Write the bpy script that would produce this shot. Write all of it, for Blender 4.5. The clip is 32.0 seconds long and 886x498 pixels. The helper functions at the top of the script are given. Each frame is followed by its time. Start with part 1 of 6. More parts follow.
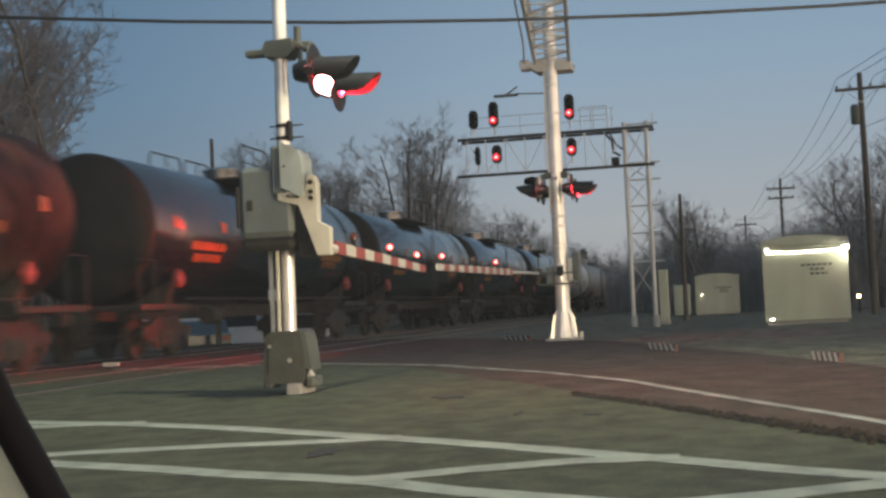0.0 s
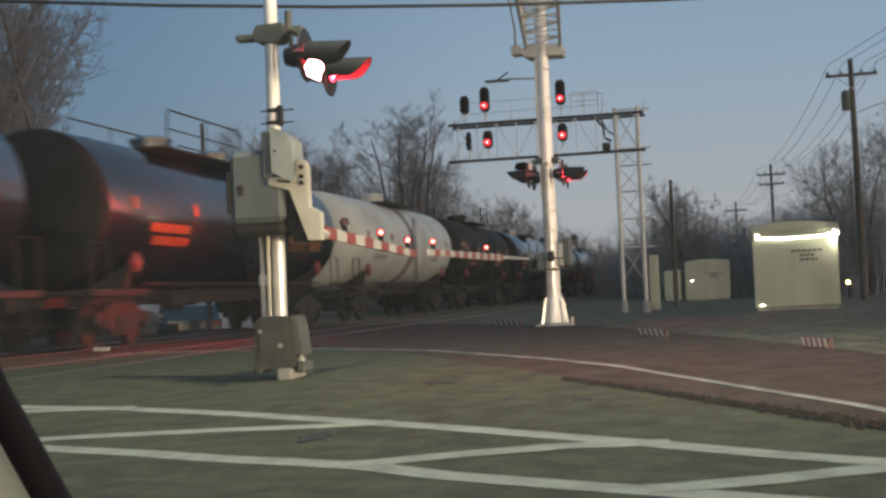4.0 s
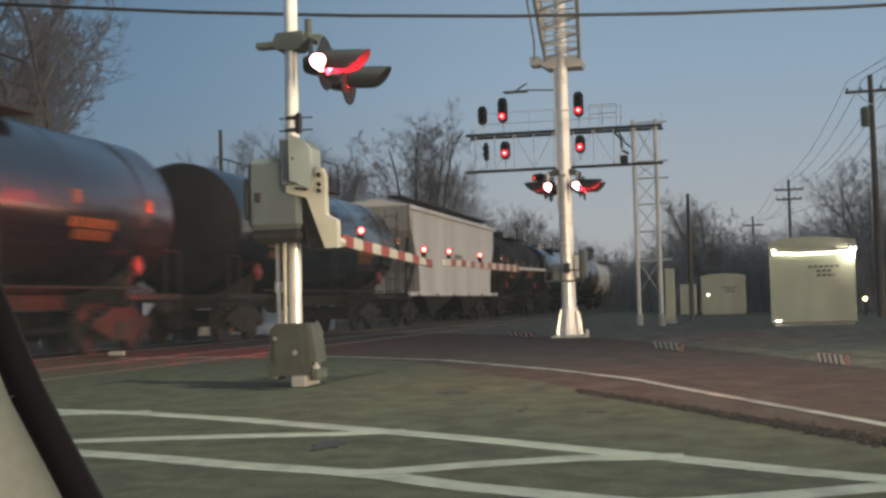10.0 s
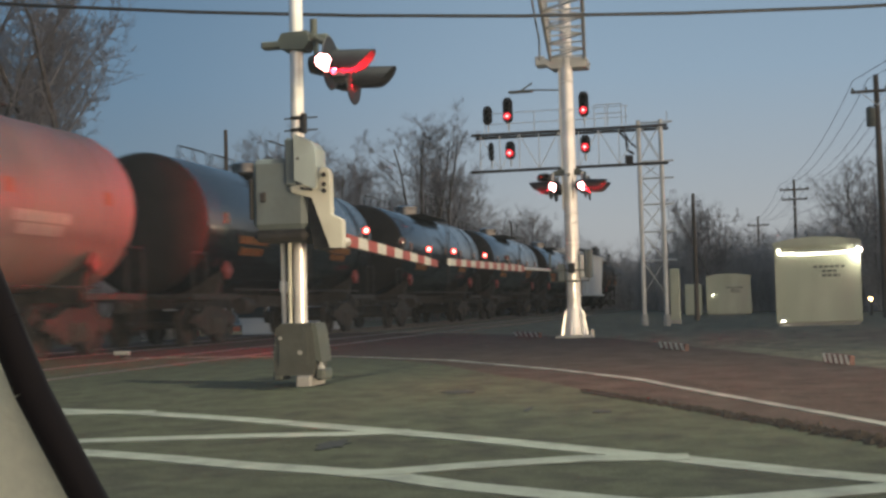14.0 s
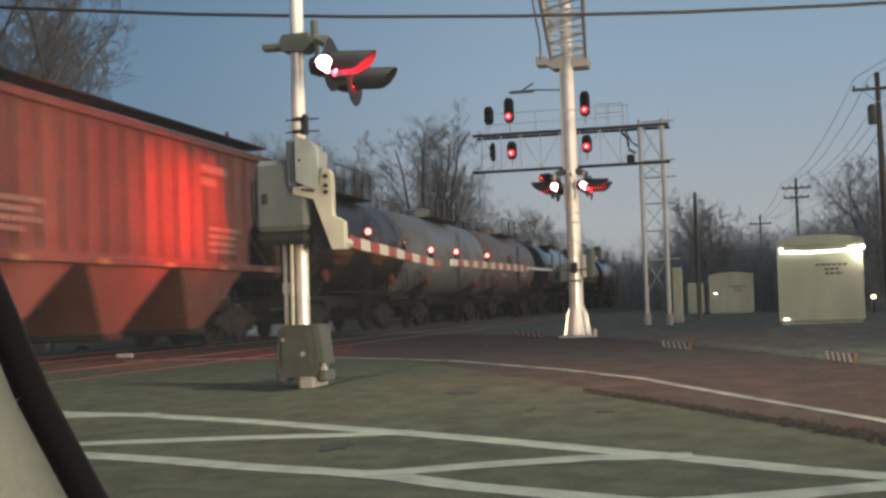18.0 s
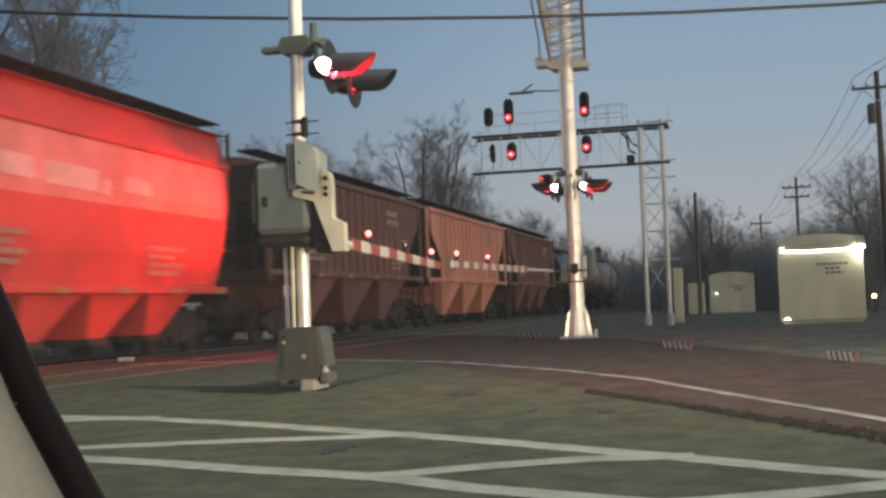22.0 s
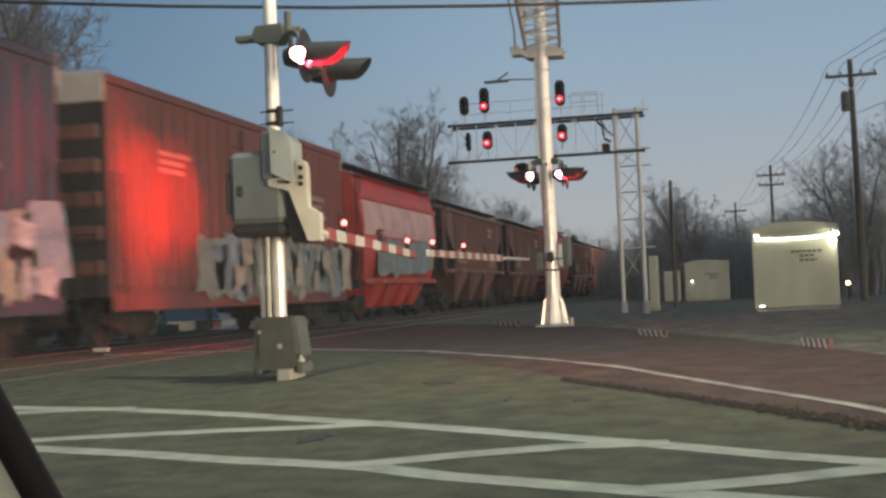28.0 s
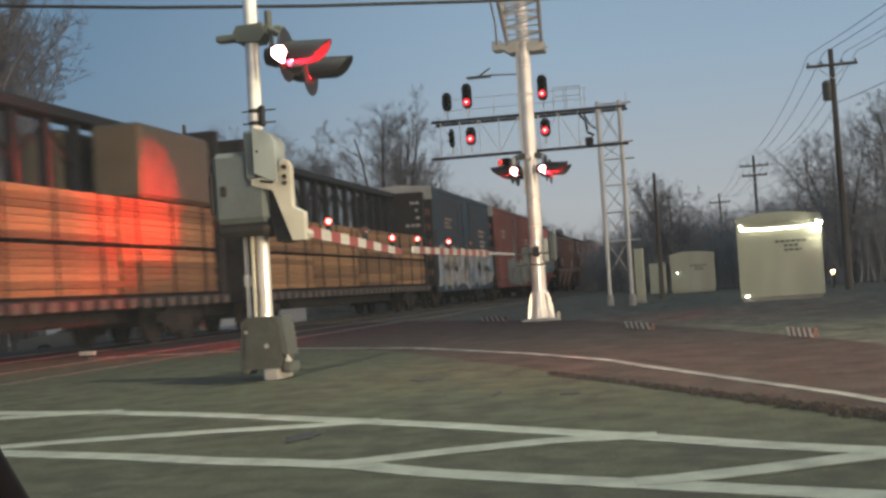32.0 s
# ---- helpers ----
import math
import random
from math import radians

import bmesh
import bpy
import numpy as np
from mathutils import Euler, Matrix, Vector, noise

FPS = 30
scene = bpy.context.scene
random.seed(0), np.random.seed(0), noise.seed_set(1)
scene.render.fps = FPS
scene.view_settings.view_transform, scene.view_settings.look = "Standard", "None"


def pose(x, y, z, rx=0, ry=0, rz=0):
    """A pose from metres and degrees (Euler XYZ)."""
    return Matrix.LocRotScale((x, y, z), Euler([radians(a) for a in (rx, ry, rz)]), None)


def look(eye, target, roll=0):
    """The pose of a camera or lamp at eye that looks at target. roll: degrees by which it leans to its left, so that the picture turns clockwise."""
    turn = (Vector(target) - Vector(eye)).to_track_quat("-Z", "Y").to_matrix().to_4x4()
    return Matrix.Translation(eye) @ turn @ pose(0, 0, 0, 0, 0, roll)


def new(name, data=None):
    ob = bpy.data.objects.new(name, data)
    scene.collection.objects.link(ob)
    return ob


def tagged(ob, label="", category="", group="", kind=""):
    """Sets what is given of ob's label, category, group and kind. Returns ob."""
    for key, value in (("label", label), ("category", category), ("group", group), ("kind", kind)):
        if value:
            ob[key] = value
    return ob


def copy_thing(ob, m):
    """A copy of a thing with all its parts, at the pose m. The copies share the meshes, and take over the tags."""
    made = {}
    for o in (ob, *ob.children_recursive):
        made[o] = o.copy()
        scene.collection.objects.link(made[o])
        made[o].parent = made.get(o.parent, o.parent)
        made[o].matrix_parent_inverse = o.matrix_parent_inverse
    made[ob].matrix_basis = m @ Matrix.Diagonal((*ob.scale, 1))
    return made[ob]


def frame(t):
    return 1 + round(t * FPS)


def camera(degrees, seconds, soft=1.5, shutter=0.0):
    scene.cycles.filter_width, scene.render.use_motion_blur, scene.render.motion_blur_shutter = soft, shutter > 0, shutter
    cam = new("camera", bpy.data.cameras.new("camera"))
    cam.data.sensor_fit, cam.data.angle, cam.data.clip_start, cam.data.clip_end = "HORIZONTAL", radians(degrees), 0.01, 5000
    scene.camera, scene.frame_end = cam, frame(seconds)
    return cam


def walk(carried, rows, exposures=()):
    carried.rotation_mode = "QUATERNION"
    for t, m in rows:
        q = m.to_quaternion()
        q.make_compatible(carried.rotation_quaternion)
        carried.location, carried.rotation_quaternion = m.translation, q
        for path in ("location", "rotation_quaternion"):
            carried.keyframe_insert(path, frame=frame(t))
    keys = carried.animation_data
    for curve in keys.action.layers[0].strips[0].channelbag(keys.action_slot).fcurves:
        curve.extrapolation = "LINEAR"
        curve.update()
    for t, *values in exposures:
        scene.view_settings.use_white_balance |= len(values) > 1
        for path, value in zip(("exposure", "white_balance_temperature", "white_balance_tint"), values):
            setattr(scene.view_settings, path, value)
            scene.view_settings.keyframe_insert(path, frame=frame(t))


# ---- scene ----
cam = camera(37.66, 32.0, soft=2.8, shutter=0.8)
walk(cam, [
    (0, pose(0.0033, 0.0007, 0.740, 92.654, 2.679, 12.316)),
    (0.5, pose(0.0033, 0.0007, 0.740, 92.619, 2.658, 12.357)),
    (1, pose(0.0033, 0.0007, 0.740, 92.547, 2.645, 12.380)),
    (1.5, pose(0.0033, 0.0007, 0.740, 92.507, 2.683, 12.330)),
    (2, pose(0.0033, 0.0007, 0.740, 92.306, 2.693, 12.148)),
    (2.5, pose(0.0033, 0.0007, 0.740, 92.094, 2.574, 11.968)),
    (3, pose(0.0031, 0.0007, 0.740, 92.027, 2.541, 11.931)),
    (3.5, pose(0.0029, 0.0006, 0.740, 91.978, 2.583, 11.897)),
    (5.5, pose(0.0022, 0.0005, 0.740, 92.167, 2.554, 11.972)),
    (6, pose(0.0017, 0.0004, 0.740, 92.264, 2.432, 12.072)),
    (6.5, pose(0.0012, 0.0003, 0.740, 92.284, 2.293, 12.130)),
    (7, pose(0.0008, 0.0002, 0.740, 92.321, 2.194, 12.161)),
    (7.5, pose(0.0003, 0.0001, 0.740, 92.393, 2.054, 12.175)),
    (8, pose(-0.0001, -0.0000, 0.740, 92.430, 1.985, 12.243)),
    (8.5, pose(-0.0006, -0.0001, 0.740, 92.385, 1.847, 12.325)),
    (9, pose(-0.0010, -0.0002, 0.740, 92.420, 1.851, 12.430)),
    (9.5, pose(-0.0015, -0.0003, 0.740, 92.398, 1.725, 12.471)),
    (10, pose(-0.0019, -0.0004, 0.740, 92.447, 1.638, 12.561)),
    (10.5, pose(-0.0020, -0.0005, 0.740, 92.438, 1.521, 12.550)),
    (11, pose(-0.0022, -0.0005, 0.740, 92.406, 1.470, 12.582)),
    (11.5, pose(-0.0023, -0.0005, 0.740, 92.431, 1.414, 12.598)),
    (12, pose(-0.0024, -0.0005, 0.740, 92.490, 1.430, 12.640)),
    (12.5, pose(-0.0023, -0.0005, 0.740, 92.576, 1.452, 12.706)),
    (13, pose(-0.0021, -0.0005, 0.740, 92.557, 1.431, 12.731)),
    (13.5, pose(-0.0019, -0.0004, 0.740, 92.472, 1.519, 12.780)),
    (14, pose(-0.0018, -0.0004, 0.740, 92.450, 1.604, 12.781)),
    (14.5, pose(-0.0018, -0.0004, 0.740, 92.462, 1.604, 12.821)),
    (16.5, pose(-0.0021, -0.0005, 0.740, 92.402, 1.694, 12.901)),
    (17, pose(-0.0022, -0.0005, 0.740, 92.472, 1.740, 12.881)),
    (17.5, pose(-0.0017, -0.0004, 0.740, 92.472, 1.739, 12.878)),
    (18, pose(-0.0012, -0.0003, 0.740, 92.478, 1.976, 12.893)),
    (18.5, pose(-0.0007, -0.0002, 0.740, 92.517, 2.006, 12.906)),
    (19, pose(-0.0003, -0.0001, 0.740, 92.589, 1.991, 12.972)),
    (19.5, pose(-0.0007, -0.0002, 0.740, 92.640, 2.023, 13.026)),
    (20, pose(-0.0011, -0.0003, 0.740, 92.648, 2.044, 13.082)),
    (20.5, pose(-0.0015, -0.0004, 0.740, 92.635, 2.039, 13.111)),
    (21, pose(-0.0012, -0.0003, 0.740, 92.589, 2.161, 13.008)),
    (21.5, pose(-0.0008, -0.0002, 0.740, 92.578, 2.293, 12.954)),
    (22, pose(-0.0005, -0.0001, 0.740, 92.549, 2.326, 12.930)),
    (22.5, pose(-0.0001, -0.0000, 0.740, 92.518, 2.384, 12.922)),
    (23, pose(0.0003, 0.0001, 0.740, 92.418, 2.307, 12.885)),
    (23.5, pose(0.0003, 0.0001, 0.740, 92.436, 2.209, 12.835)),
    (24, pose(0.0004, 0.0001, 0.740, 92.492, 2.107, 12.791)),
    (24.5, pose(0.0004, 0.0001, 0.740, 92.528, 2.083, 12.732)),
    (25, pose(0.0005, 0.0001, 0.740, 92.523, 2.114, 12.613)),
    (25.5, pose(0.0012, 0.0003, 0.740, 92.516, 2.261, 12.493)),
    (27.5, pose(0.0039, 0.0008, 0.740, 92.018, 2.543, 11.968)),
    (28, pose(0.0046, 0.0010, 0.740, 92.016, 2.598, 11.892)),
    (28.5, pose(0.0067, 0.0014, 0.740, 92.005, 2.842, 11.828)),
    (29, pose(0.0088, 0.0018, 0.740, 91.898, 3.396, 11.583)),
    (29.5, pose(0.0097, 0.0019, 0.740, 91.866, 3.825, 11.329)),
    (30, pose(0.0105, 0.0021, 0.740, 91.846, 3.913, 11.284)),
    (30.5, pose(0.0102, 0.0020, 0.740, 91.829, 3.902, 11.248)),
    (31, pose(0.0099, 0.0020, 0.740, 91.859, 3.858, 11.237)),
    (31.5, pose(0.0095, 0.0019, 0.740, 91.918, 3.801, 11.269)),
    (32, pose(0.0092, 0.0018, 0.740, 91.827, 3.710, 11.294)),
], [(0, -0.02), (14, 0.0), (25, 0.03), (29, 0.08), (32, 0.11)])

# ---- light: dusk sky, a street lamp over the road, glowing lamp lenses, added red sources for the train ----
world = bpy.data.worlds.new("dusk_sky")
scene.world = world
world.use_nodes = True
wn, wl = world.node_tree.nodes, world.node_tree.links
tc = wn.new("ShaderNodeTexCoord")
sep = wn.new("ShaderNodeSeparateXYZ")
ramp = wn.new("ShaderNodeValToRGB")
wl.new(tc.outputs["Generated"], sep.inputs[0])
wl.new(sep.outputs["Z"], ramp.inputs[0])
SKY = [(0.0, (0.365, 0.362, 0.367)), (0.06, (0.365, 0.392, 0.412)), (0.17, (0.262, 0.358, 0.457)), (0.32, (0.168, 0.276, 0.402)), (1.0, (0.1, 0.153, 0.22))]
els = ramp.color_ramp.elements
els[0].position, els[0].color = SKY[0][0], (*SKY[0][1], 1)
els[1].position, els[1].color = SKY[-1][0], (*SKY[-1][1], 1)
for p, c in SKY[1:-1]:
    e = els.new(p)
    e.color = (*c, 1)
# the afterglow of the sunset, low in the sky behind the viewer
west = wn.new("ShaderNodeVectorMath")
west.operation = "DOT_PRODUCT"
west.inputs[1].default_value = (0.88, -0.475, 0.0)
wl.new(tc.outputs["Generated"], west.inputs[0])
near_west = wn.new("ShaderNodeMapRange")
near_west.interpolation_type = "SMOOTHSTEP"
near_west.inputs["From Min"].default_value, near_west.inputs["From Max"].default_value = 0.0, 1.0
wl.new(west.outputs["Value"], near_west.inputs["Value"])
low = wn.new("ShaderNodeMapRange")
low.interpolation_type = "SMOOTHSTEP"
low.inputs["From Min"].default_value, low.inputs["From Max"].default_value = 0.55, 0.0
wl.new(sep.outputs["Z"], low.inputs["Value"])
amount = wn.new("ShaderNodeMath")
amount.operation = "MULTIPLY"
wl.new(near_west.outputs[0], amount.inputs[0])
wl.new(low.outputs[0], amount.inputs[1])
dusk = wn.new("ShaderNodeMix")
dusk.data_type = "RGBA"
dusk.inputs[7].default_value = (2.75, 2.08, 1.5, 1)
wl.new(amount.outputs[0], dusk.inputs[0])
east = wn.new("ShaderNodeMapRange")
east.interpolation_type = "SMOOTHSTEP"
east.inputs["From Min"].default_value, east.inputs["From Max"].default_value = -0.1, -0.52
wl.new(sep.outputs["X"], east.inputs["Value"])
tint = wn.new("ShaderNodeMix")
tint.data_type = "RGBA"
tint.inputs[6].default_value, tint.inputs[7].default_value = (1, 1, 1, 1), (0.47, 0.59, 0.68, 1)
wl.new(east.outputs[0], tint.inputs[0])
fade = wn.new("ShaderNodeVectorMath")
fade.operation = "MULTIPLY"
wl.new(ramp.outputs[0], fade.inputs[0])
wl.new(tint.outputs[2], fade.inputs[1])
wl.new(fade.outputs[0], dusk.inputs[6])
wl.new(dusk.outputs[2], wn["Background"].inputs["Color"])
wn["Background"].inputs["Strength"].default_value = 1.06

STREET = bpy.data.lights.new("street_light", "SPOT")
STREET.energy, STREET.color, STREET.shadow_soft_size = 2450, (1.0, 0.98, 0.76), 0.16
STREET.spot_size, STREET.spot_blend = radians(150), 0.6
street = new("street_light", STREET)
street.matrix_world = look((-1.7, 10.9, 9.0), (-2.6, 10.0, 0))
# headlamps of a car that waits on the road, beside the viewer
for hx, hy in ((6.16, 3.52), (7.1, 4.35)):
    HEAD = bpy.data.lights.new("headlight", "SPOT")
    HEAD.energy, HEAD.color, HEAD.shadow_soft_size = 3200, (1.0, 0.8, 0.52), 0.07
    HEAD.spot_size, HEAD.spot_blend = radians(60), 0.7
    new("headlight", HEAD).matrix_world = look((hx, hy, 0.34), (hx - 10.8, hy + 16.8, 1.9))


# ---- materials ----
def mat(name, base, rough=0.7, metal=0.0, var=0.25, scale=3.0, fine=60.0, bump=0.15, dirt=None, dirt_amount=0.35, stretch=(1, 1, 1), isl=0.0, obj=0.0, spec=0.4, coat=0.0):
    m = bpy.data.materials.new(name)
    m.use_nodes = True
    n, l = m.node_tree.nodes, m.node_tree.links
    b = n["Principled BSDF"]
    b.inputs["Roughness"].default_value, b.inputs["Metallic"].default_value = rough, metal
    b.inputs["Specular IOR Level"].default_value = spec
    b.inputs["Coat Weight"].default_value, b.inputs["Coat Roughness"].default_value = coat, 0.15
    b.inputs["Coat IOR"].default_value = 2.1
    t = n.new("ShaderNodeTexCoord")
    mp = n.new("ShaderNodeMapping")
    mp.inputs["Scale"].default_value = stretch
    l.new(t.outputs["Object"], mp.inputs[0])
    big, small = n.new("ShaderNodeTexNoise"), n.new("ShaderNodeTexNoise")
    big.inputs["Scale"].default_value, small.inputs["Scale"].default_value = scale, fine
    big.inputs["Detail"].default_value = 5
    for x in (big, small):
        l.new(mp.outputs[0], x.inputs["Vector"])
    hsv = n.new("ShaderNodeHueSaturation")
    hsv.inputs["Color"].default_value = (*base, 1)
    rng = n.new("ShaderNodeMapRange")
    rng.inputs["To Min"].default_value, rng.inputs["To Max"].default_value = 1 - var, 1 + var
    rng.inputs["From Min"].default_value, rng.inputs["From Max"].default_value = 0.3, 0.7
    mix = n.new("ShaderNodeMath")
    mix.operation = "MULTIPLY_ADD"
    mix.inputs[1].default_value = 0.45
    l.new(small.outputs["Fac"], mix.inputs[0])
    half = n.new("ShaderNodeMath")
    half.operation = "MULTIPLY"
    half.inputs[1].default_value = 0.55
    l.new(big.outputs["Fac"], half.inputs[0])
    l.new(half.outputs[0], mix.inputs[2])
    l.new(mix.outputs[0], rng.inputs["Value"])
    val = rng.outputs[0]
    if isl or obj:
        src = n.new("ShaderNodeNewGeometry").outputs["Random Per Island"] if isl else n.new("ShaderNodeObjectInfo").outputs["Random"]
        r2 = n.new("ShaderNodeMapRange")
        k = isl or obj
        r2.inputs["To Min"].default_value, r2.inputs["To Max"].default_value = 1 - k, 1 + k
        l.new(src, r2.inputs["Value"])
        mu = n.new("ShaderNodeMath")
        mu.operation = "MULTIPLY"
        l.new(val, mu.inputs[0])
        l.new(r2.outputs[0], mu.inputs[1])
        val = mu.outputs[0]
    l.new(val, hsv.inputs["Value"])
    col = hsv.outputs[0]
    if dirt:
        dn = n.new("ShaderNodeTexNoise")
        dn.inputs["Scale"].default_value, dn.inputs["Detail"].default_value = scale * 0.7, 7
        l.new(mp.outputs[0], dn.inputs["Vector"])
        dr = n.new("ShaderNodeMapRange")
        dr.inputs["From Min"].default_value, dr.inputs["From Max"].default_value = 0.46, 0.72
        dr.inputs["To Max"].default_value = dirt_amount * 1.8
        l.new(dn.outputs["Fac"], dr.inputs["Value"])
        mx = n.new("ShaderNodeMix")
        mx.data_type = "RGBA"
        mx.inputs["B"].default_value = (0, 0, 0, 1)
        mx.inputs[7].default_value = (*dirt, 1)
        l.new(dr.outputs[0], mx.inputs[0])
        l.new(col, mx.inputs[6])
        col = mx.outputs[2]
    l.new(col, b.inputs["Base Color"])
    if bump:
        bp = n.new("ShaderNodeBump")
        bp.inputs["Strength"].default_value, bp.inputs["Distance"].default_value = bump, 0.02
        l.new(mix.outputs[0], bp.inputs["Height"])
        l.new(bp.outputs[0], b.inputs["Normal"])
    return m


def glow(name, color, strength):
    m = bpy.data.materials.new(name)
    m.use_nodes = True
    b = m.node_tree.nodes["Principled BSDF"]
    b.inputs["Base Color"].default_value = (*[min(1, c) for c in color], 1)
    b.inputs["Emission Color"].default_value, b.inputs["Emission Strength"].default_value = (*color, 1), strength
    return m


ASPHALT = mat("asphalt", (0.088, 0.0905, 0.055), 0.92, var=0.4, scale=4.5, fine=48, bump=0.6, dirt=(0.048, 0.042, 0.033), dirt_amount=0.45, spec=0.2)
ROAD = mat("road_asphalt", (0.076, 0.052, 0.042), 0.95, var=0.5, scale=3.0, fine=26, bump=0.6, dirt=(0.12, 0.092, 0.073), dirt_amount=0.35, spec=0.12)
PAINT = mat("road_paint", (0.37, 0.385, 0.31), 0.8, var=0.28, scale=6, fine=70, bump=0.2, dirt=(0.16, 0.165, 0.15), dirt_amount=0.3)
PAINT_WORN = mat("worn_edge_paint", (0.36, 0.35, 0.3), 0.85, var=0.35, scale=3, fine=60, bump=0.2, dirt=(0.07, 0.065, 0.06), dirt_amount=0.5)
EARTH = mat("earth_edge", (0.03, 0.022, 0.016), 0.95, var=0.5, scale=8, fine=70, bump=0.8)
GROUND = mat("verge_ground", (0.15, 0.138, 0.095), 0.95, var=0.9, scale=2.2, fine=12, bump=0.9, dirt=(0.12, 0.108, 0.088), dirt_amount=0.5, spec=0.12)
BALLAST = mat("ballast", (0.085, 0.07, 0.06), 0.95, var=0.5, scale=6, fine=20, bump=1.0, spec=0.12)
DARKCAST = mat("dark_grey_casting", (0.075, 0.078, 0.066), 0.65, var=0.25, scale=5, fine=50, bump=0.3, dirt=(0.075, 0.068, 0.055), dirt_amount=0.35)
CONCRETE = mat("concrete", (0.36, 0.35, 0.32), 0.85, var=0.2, scale=5, fine=60, bump=0.3)
ALU = mat("aluminium_mast", (0.9, 0.88, 0.83), 0.27, metal=0.4, var=0.12, scale=4, fine=50, bump=0.08, dirt=(0.3, 0.28, 0.24), dirt_amount=0.25)
GALV = mat("galvanised_steel", (0.6, 0.6, 0.57), 0.5, metal=0.25, var=0.15, scale=5, fine=40, bump=0.1)
GREYCAST = mat("grey_painted_casting", (0.1, 0.112, 0.096), 0.6, var=0.2, scale=4, fine=50, bump=0.25, dirt=(0.1, 0.09, 0.07), dirt_amount=0.3)
BOXGREY = mat("pale_grey_box_paint", (0.38, 0.43, 0.41), 0.5, var=0.12, scale=3, fine=40, bump=0.1, dirt=(0.2, 0.2, 0.17), dirt_amount=0.25)
# darker copy of the box grey, with the case front's shade in it
CASEGREY = mat("shaded_case_grey", (0.14, 0.165, 0.165), 0.5, var=0.15, scale=3, fine=40, bump=0.1, dirt=(0.12, 0.12, 0.1), dirt_amount=0.3)
CREAM = mat("cream_bracket_paint", (0.58, 0.56, 0.46), 0.5, var=0.12, scale=4, fine=50, bump=0.1, dirt=(0.3, 0.27, 0.2), dirt_amount=0.3)
BAFFLE = mat("matt_black_baffle", (0.0006, 0.0006, 0.0006), 1.0, var=0.1, bump=0, spec=0.0)
BLACK = mat("black_paint", (0.013, 0.013, 0.015), 0.55, var=0.3, scale=4, fine=40, bump=0.1)
DARKSTEEL = mat("dark_steel", (0.034, 0.03, 0.027), 0.75, metal=0.1, var=0.6, scale=4, fine=40, bump=0.3, dirt=(0.04, 0.026, 0.02), dirt_amount=0.4)
RAIL = mat("rail_steel", (0.2, 0.17, 0.15), 0.45, metal=0.7, var=0.3, scale=5, fine=40)
SLEEPER = mat("sleeper_wood", (0.06, 0.05, 0.042), 0.9, var=0.4, scale=3, fine=30, bump=0.6, obj=0.25)
RED = mat("red_stripe", (0.3, 0.055, 0.04), 0.4, var=0.1)
WHITE = mat("white_stripe", (0.52, 0.5, 0.44), 0.4, var=0.1)
WOODPOLE = mat("pole_wood", (0.1, 0.085, 0.07), 0.9, var=0.35, scale=3, fine=30, bump=0.5, stretch=(1, 1, 0.1))
BARK = mat("bark", (0.11, 0.095, 0.085), 0.95, var=0.35, scale=2, fine=20, bump=0.4)
TWIG = mat("twigs", (0.2, 0.192, 0.195), 0.95, var=0.3, scale=1, fine=10, bump=0)
THICKET = mat("undergrowth_twigs", (0.33, 0.325, 0.32), 0.95, var=0.35, scale=0.6, fine=6, bump=0)
EVERGREEN = mat("evergreen", (0.03, 0.04, 0.028), 0.95, var=0.4, scale=2, fine=12, bump=0)
HOUSESTEEL = mat("bungalow_steel", (0.4, 0.435, 0.335), 0.45, metal=0.25, var=0.25, scale=1.1, fine=30, bump=0.12, dirt=(0.33, 0.31, 0.26), dirt_amount=0.3, stretch=(1, 1, 0.3))
RUBBER = mat("black_rubber", (0.012, 0.009, 0.009), 0.8, var=0.2)
TRIM = mat("car_trim", (0.85, 0.86, 0.66), 0.8, var=0.08, scale=10, fine=300, bump=0.1)
LENS_OFF = mat("dark_red_lens", (0.06, 0.006, 0.006), 0.25, var=0.05, bump=0)
# cores of added sources that throw the signal lamps' red light on the train
RED_HOT = glow("wash_helper_core", (1.0, 0.025, 0.012), 255000)
RED_HOTTER = glow("wash_helper_bright_core", (1.0, 0.025, 0.012), 330000)
BEAM_HOT = glow("beam_helper_glow", (1.0, 0.03, 0.012), 1150000)
RED_MID = glow("lit_red_lens", (1.0, 0.008, 0.02), 1700)
RED_WARM = glow("lit_red_lens_rim", (1.0, 0.02, 0.035), 30)
# glare of the lit lamps, given to discs of their own
LENS_GLARE = glow("lamp_glare_disc", (1.0, 0.3, 0.3), 30)
ARM_HOT = glow("lit_arm_lamp", (1.0, 0.26, 0.22), 7)
ARM_RIM = glow("lit_arm_lamp_rim", (1.0, 0.03, 0.025), 5)
SIGNAL_RIM = glow("signal_glow_ring", (1.0, 0.02, 0.04), 0.75)
SIGNAL_HOT = glow("lit_signal_lens", (1.0, 0.12, 0.12), 9)
WALLPACK = glow("wall_lamp_lens", (1.0, 0.93, 0.72), 260)
# for small lamp lenses and the made-up band under the hut's eave
WARM_GLOW = glow("warm_lamp_glow", (1.0, 0.94, 0.74), 11)
FARLAMP = glow("far_lamp", (1.0, 0.6, 0.25), 16)

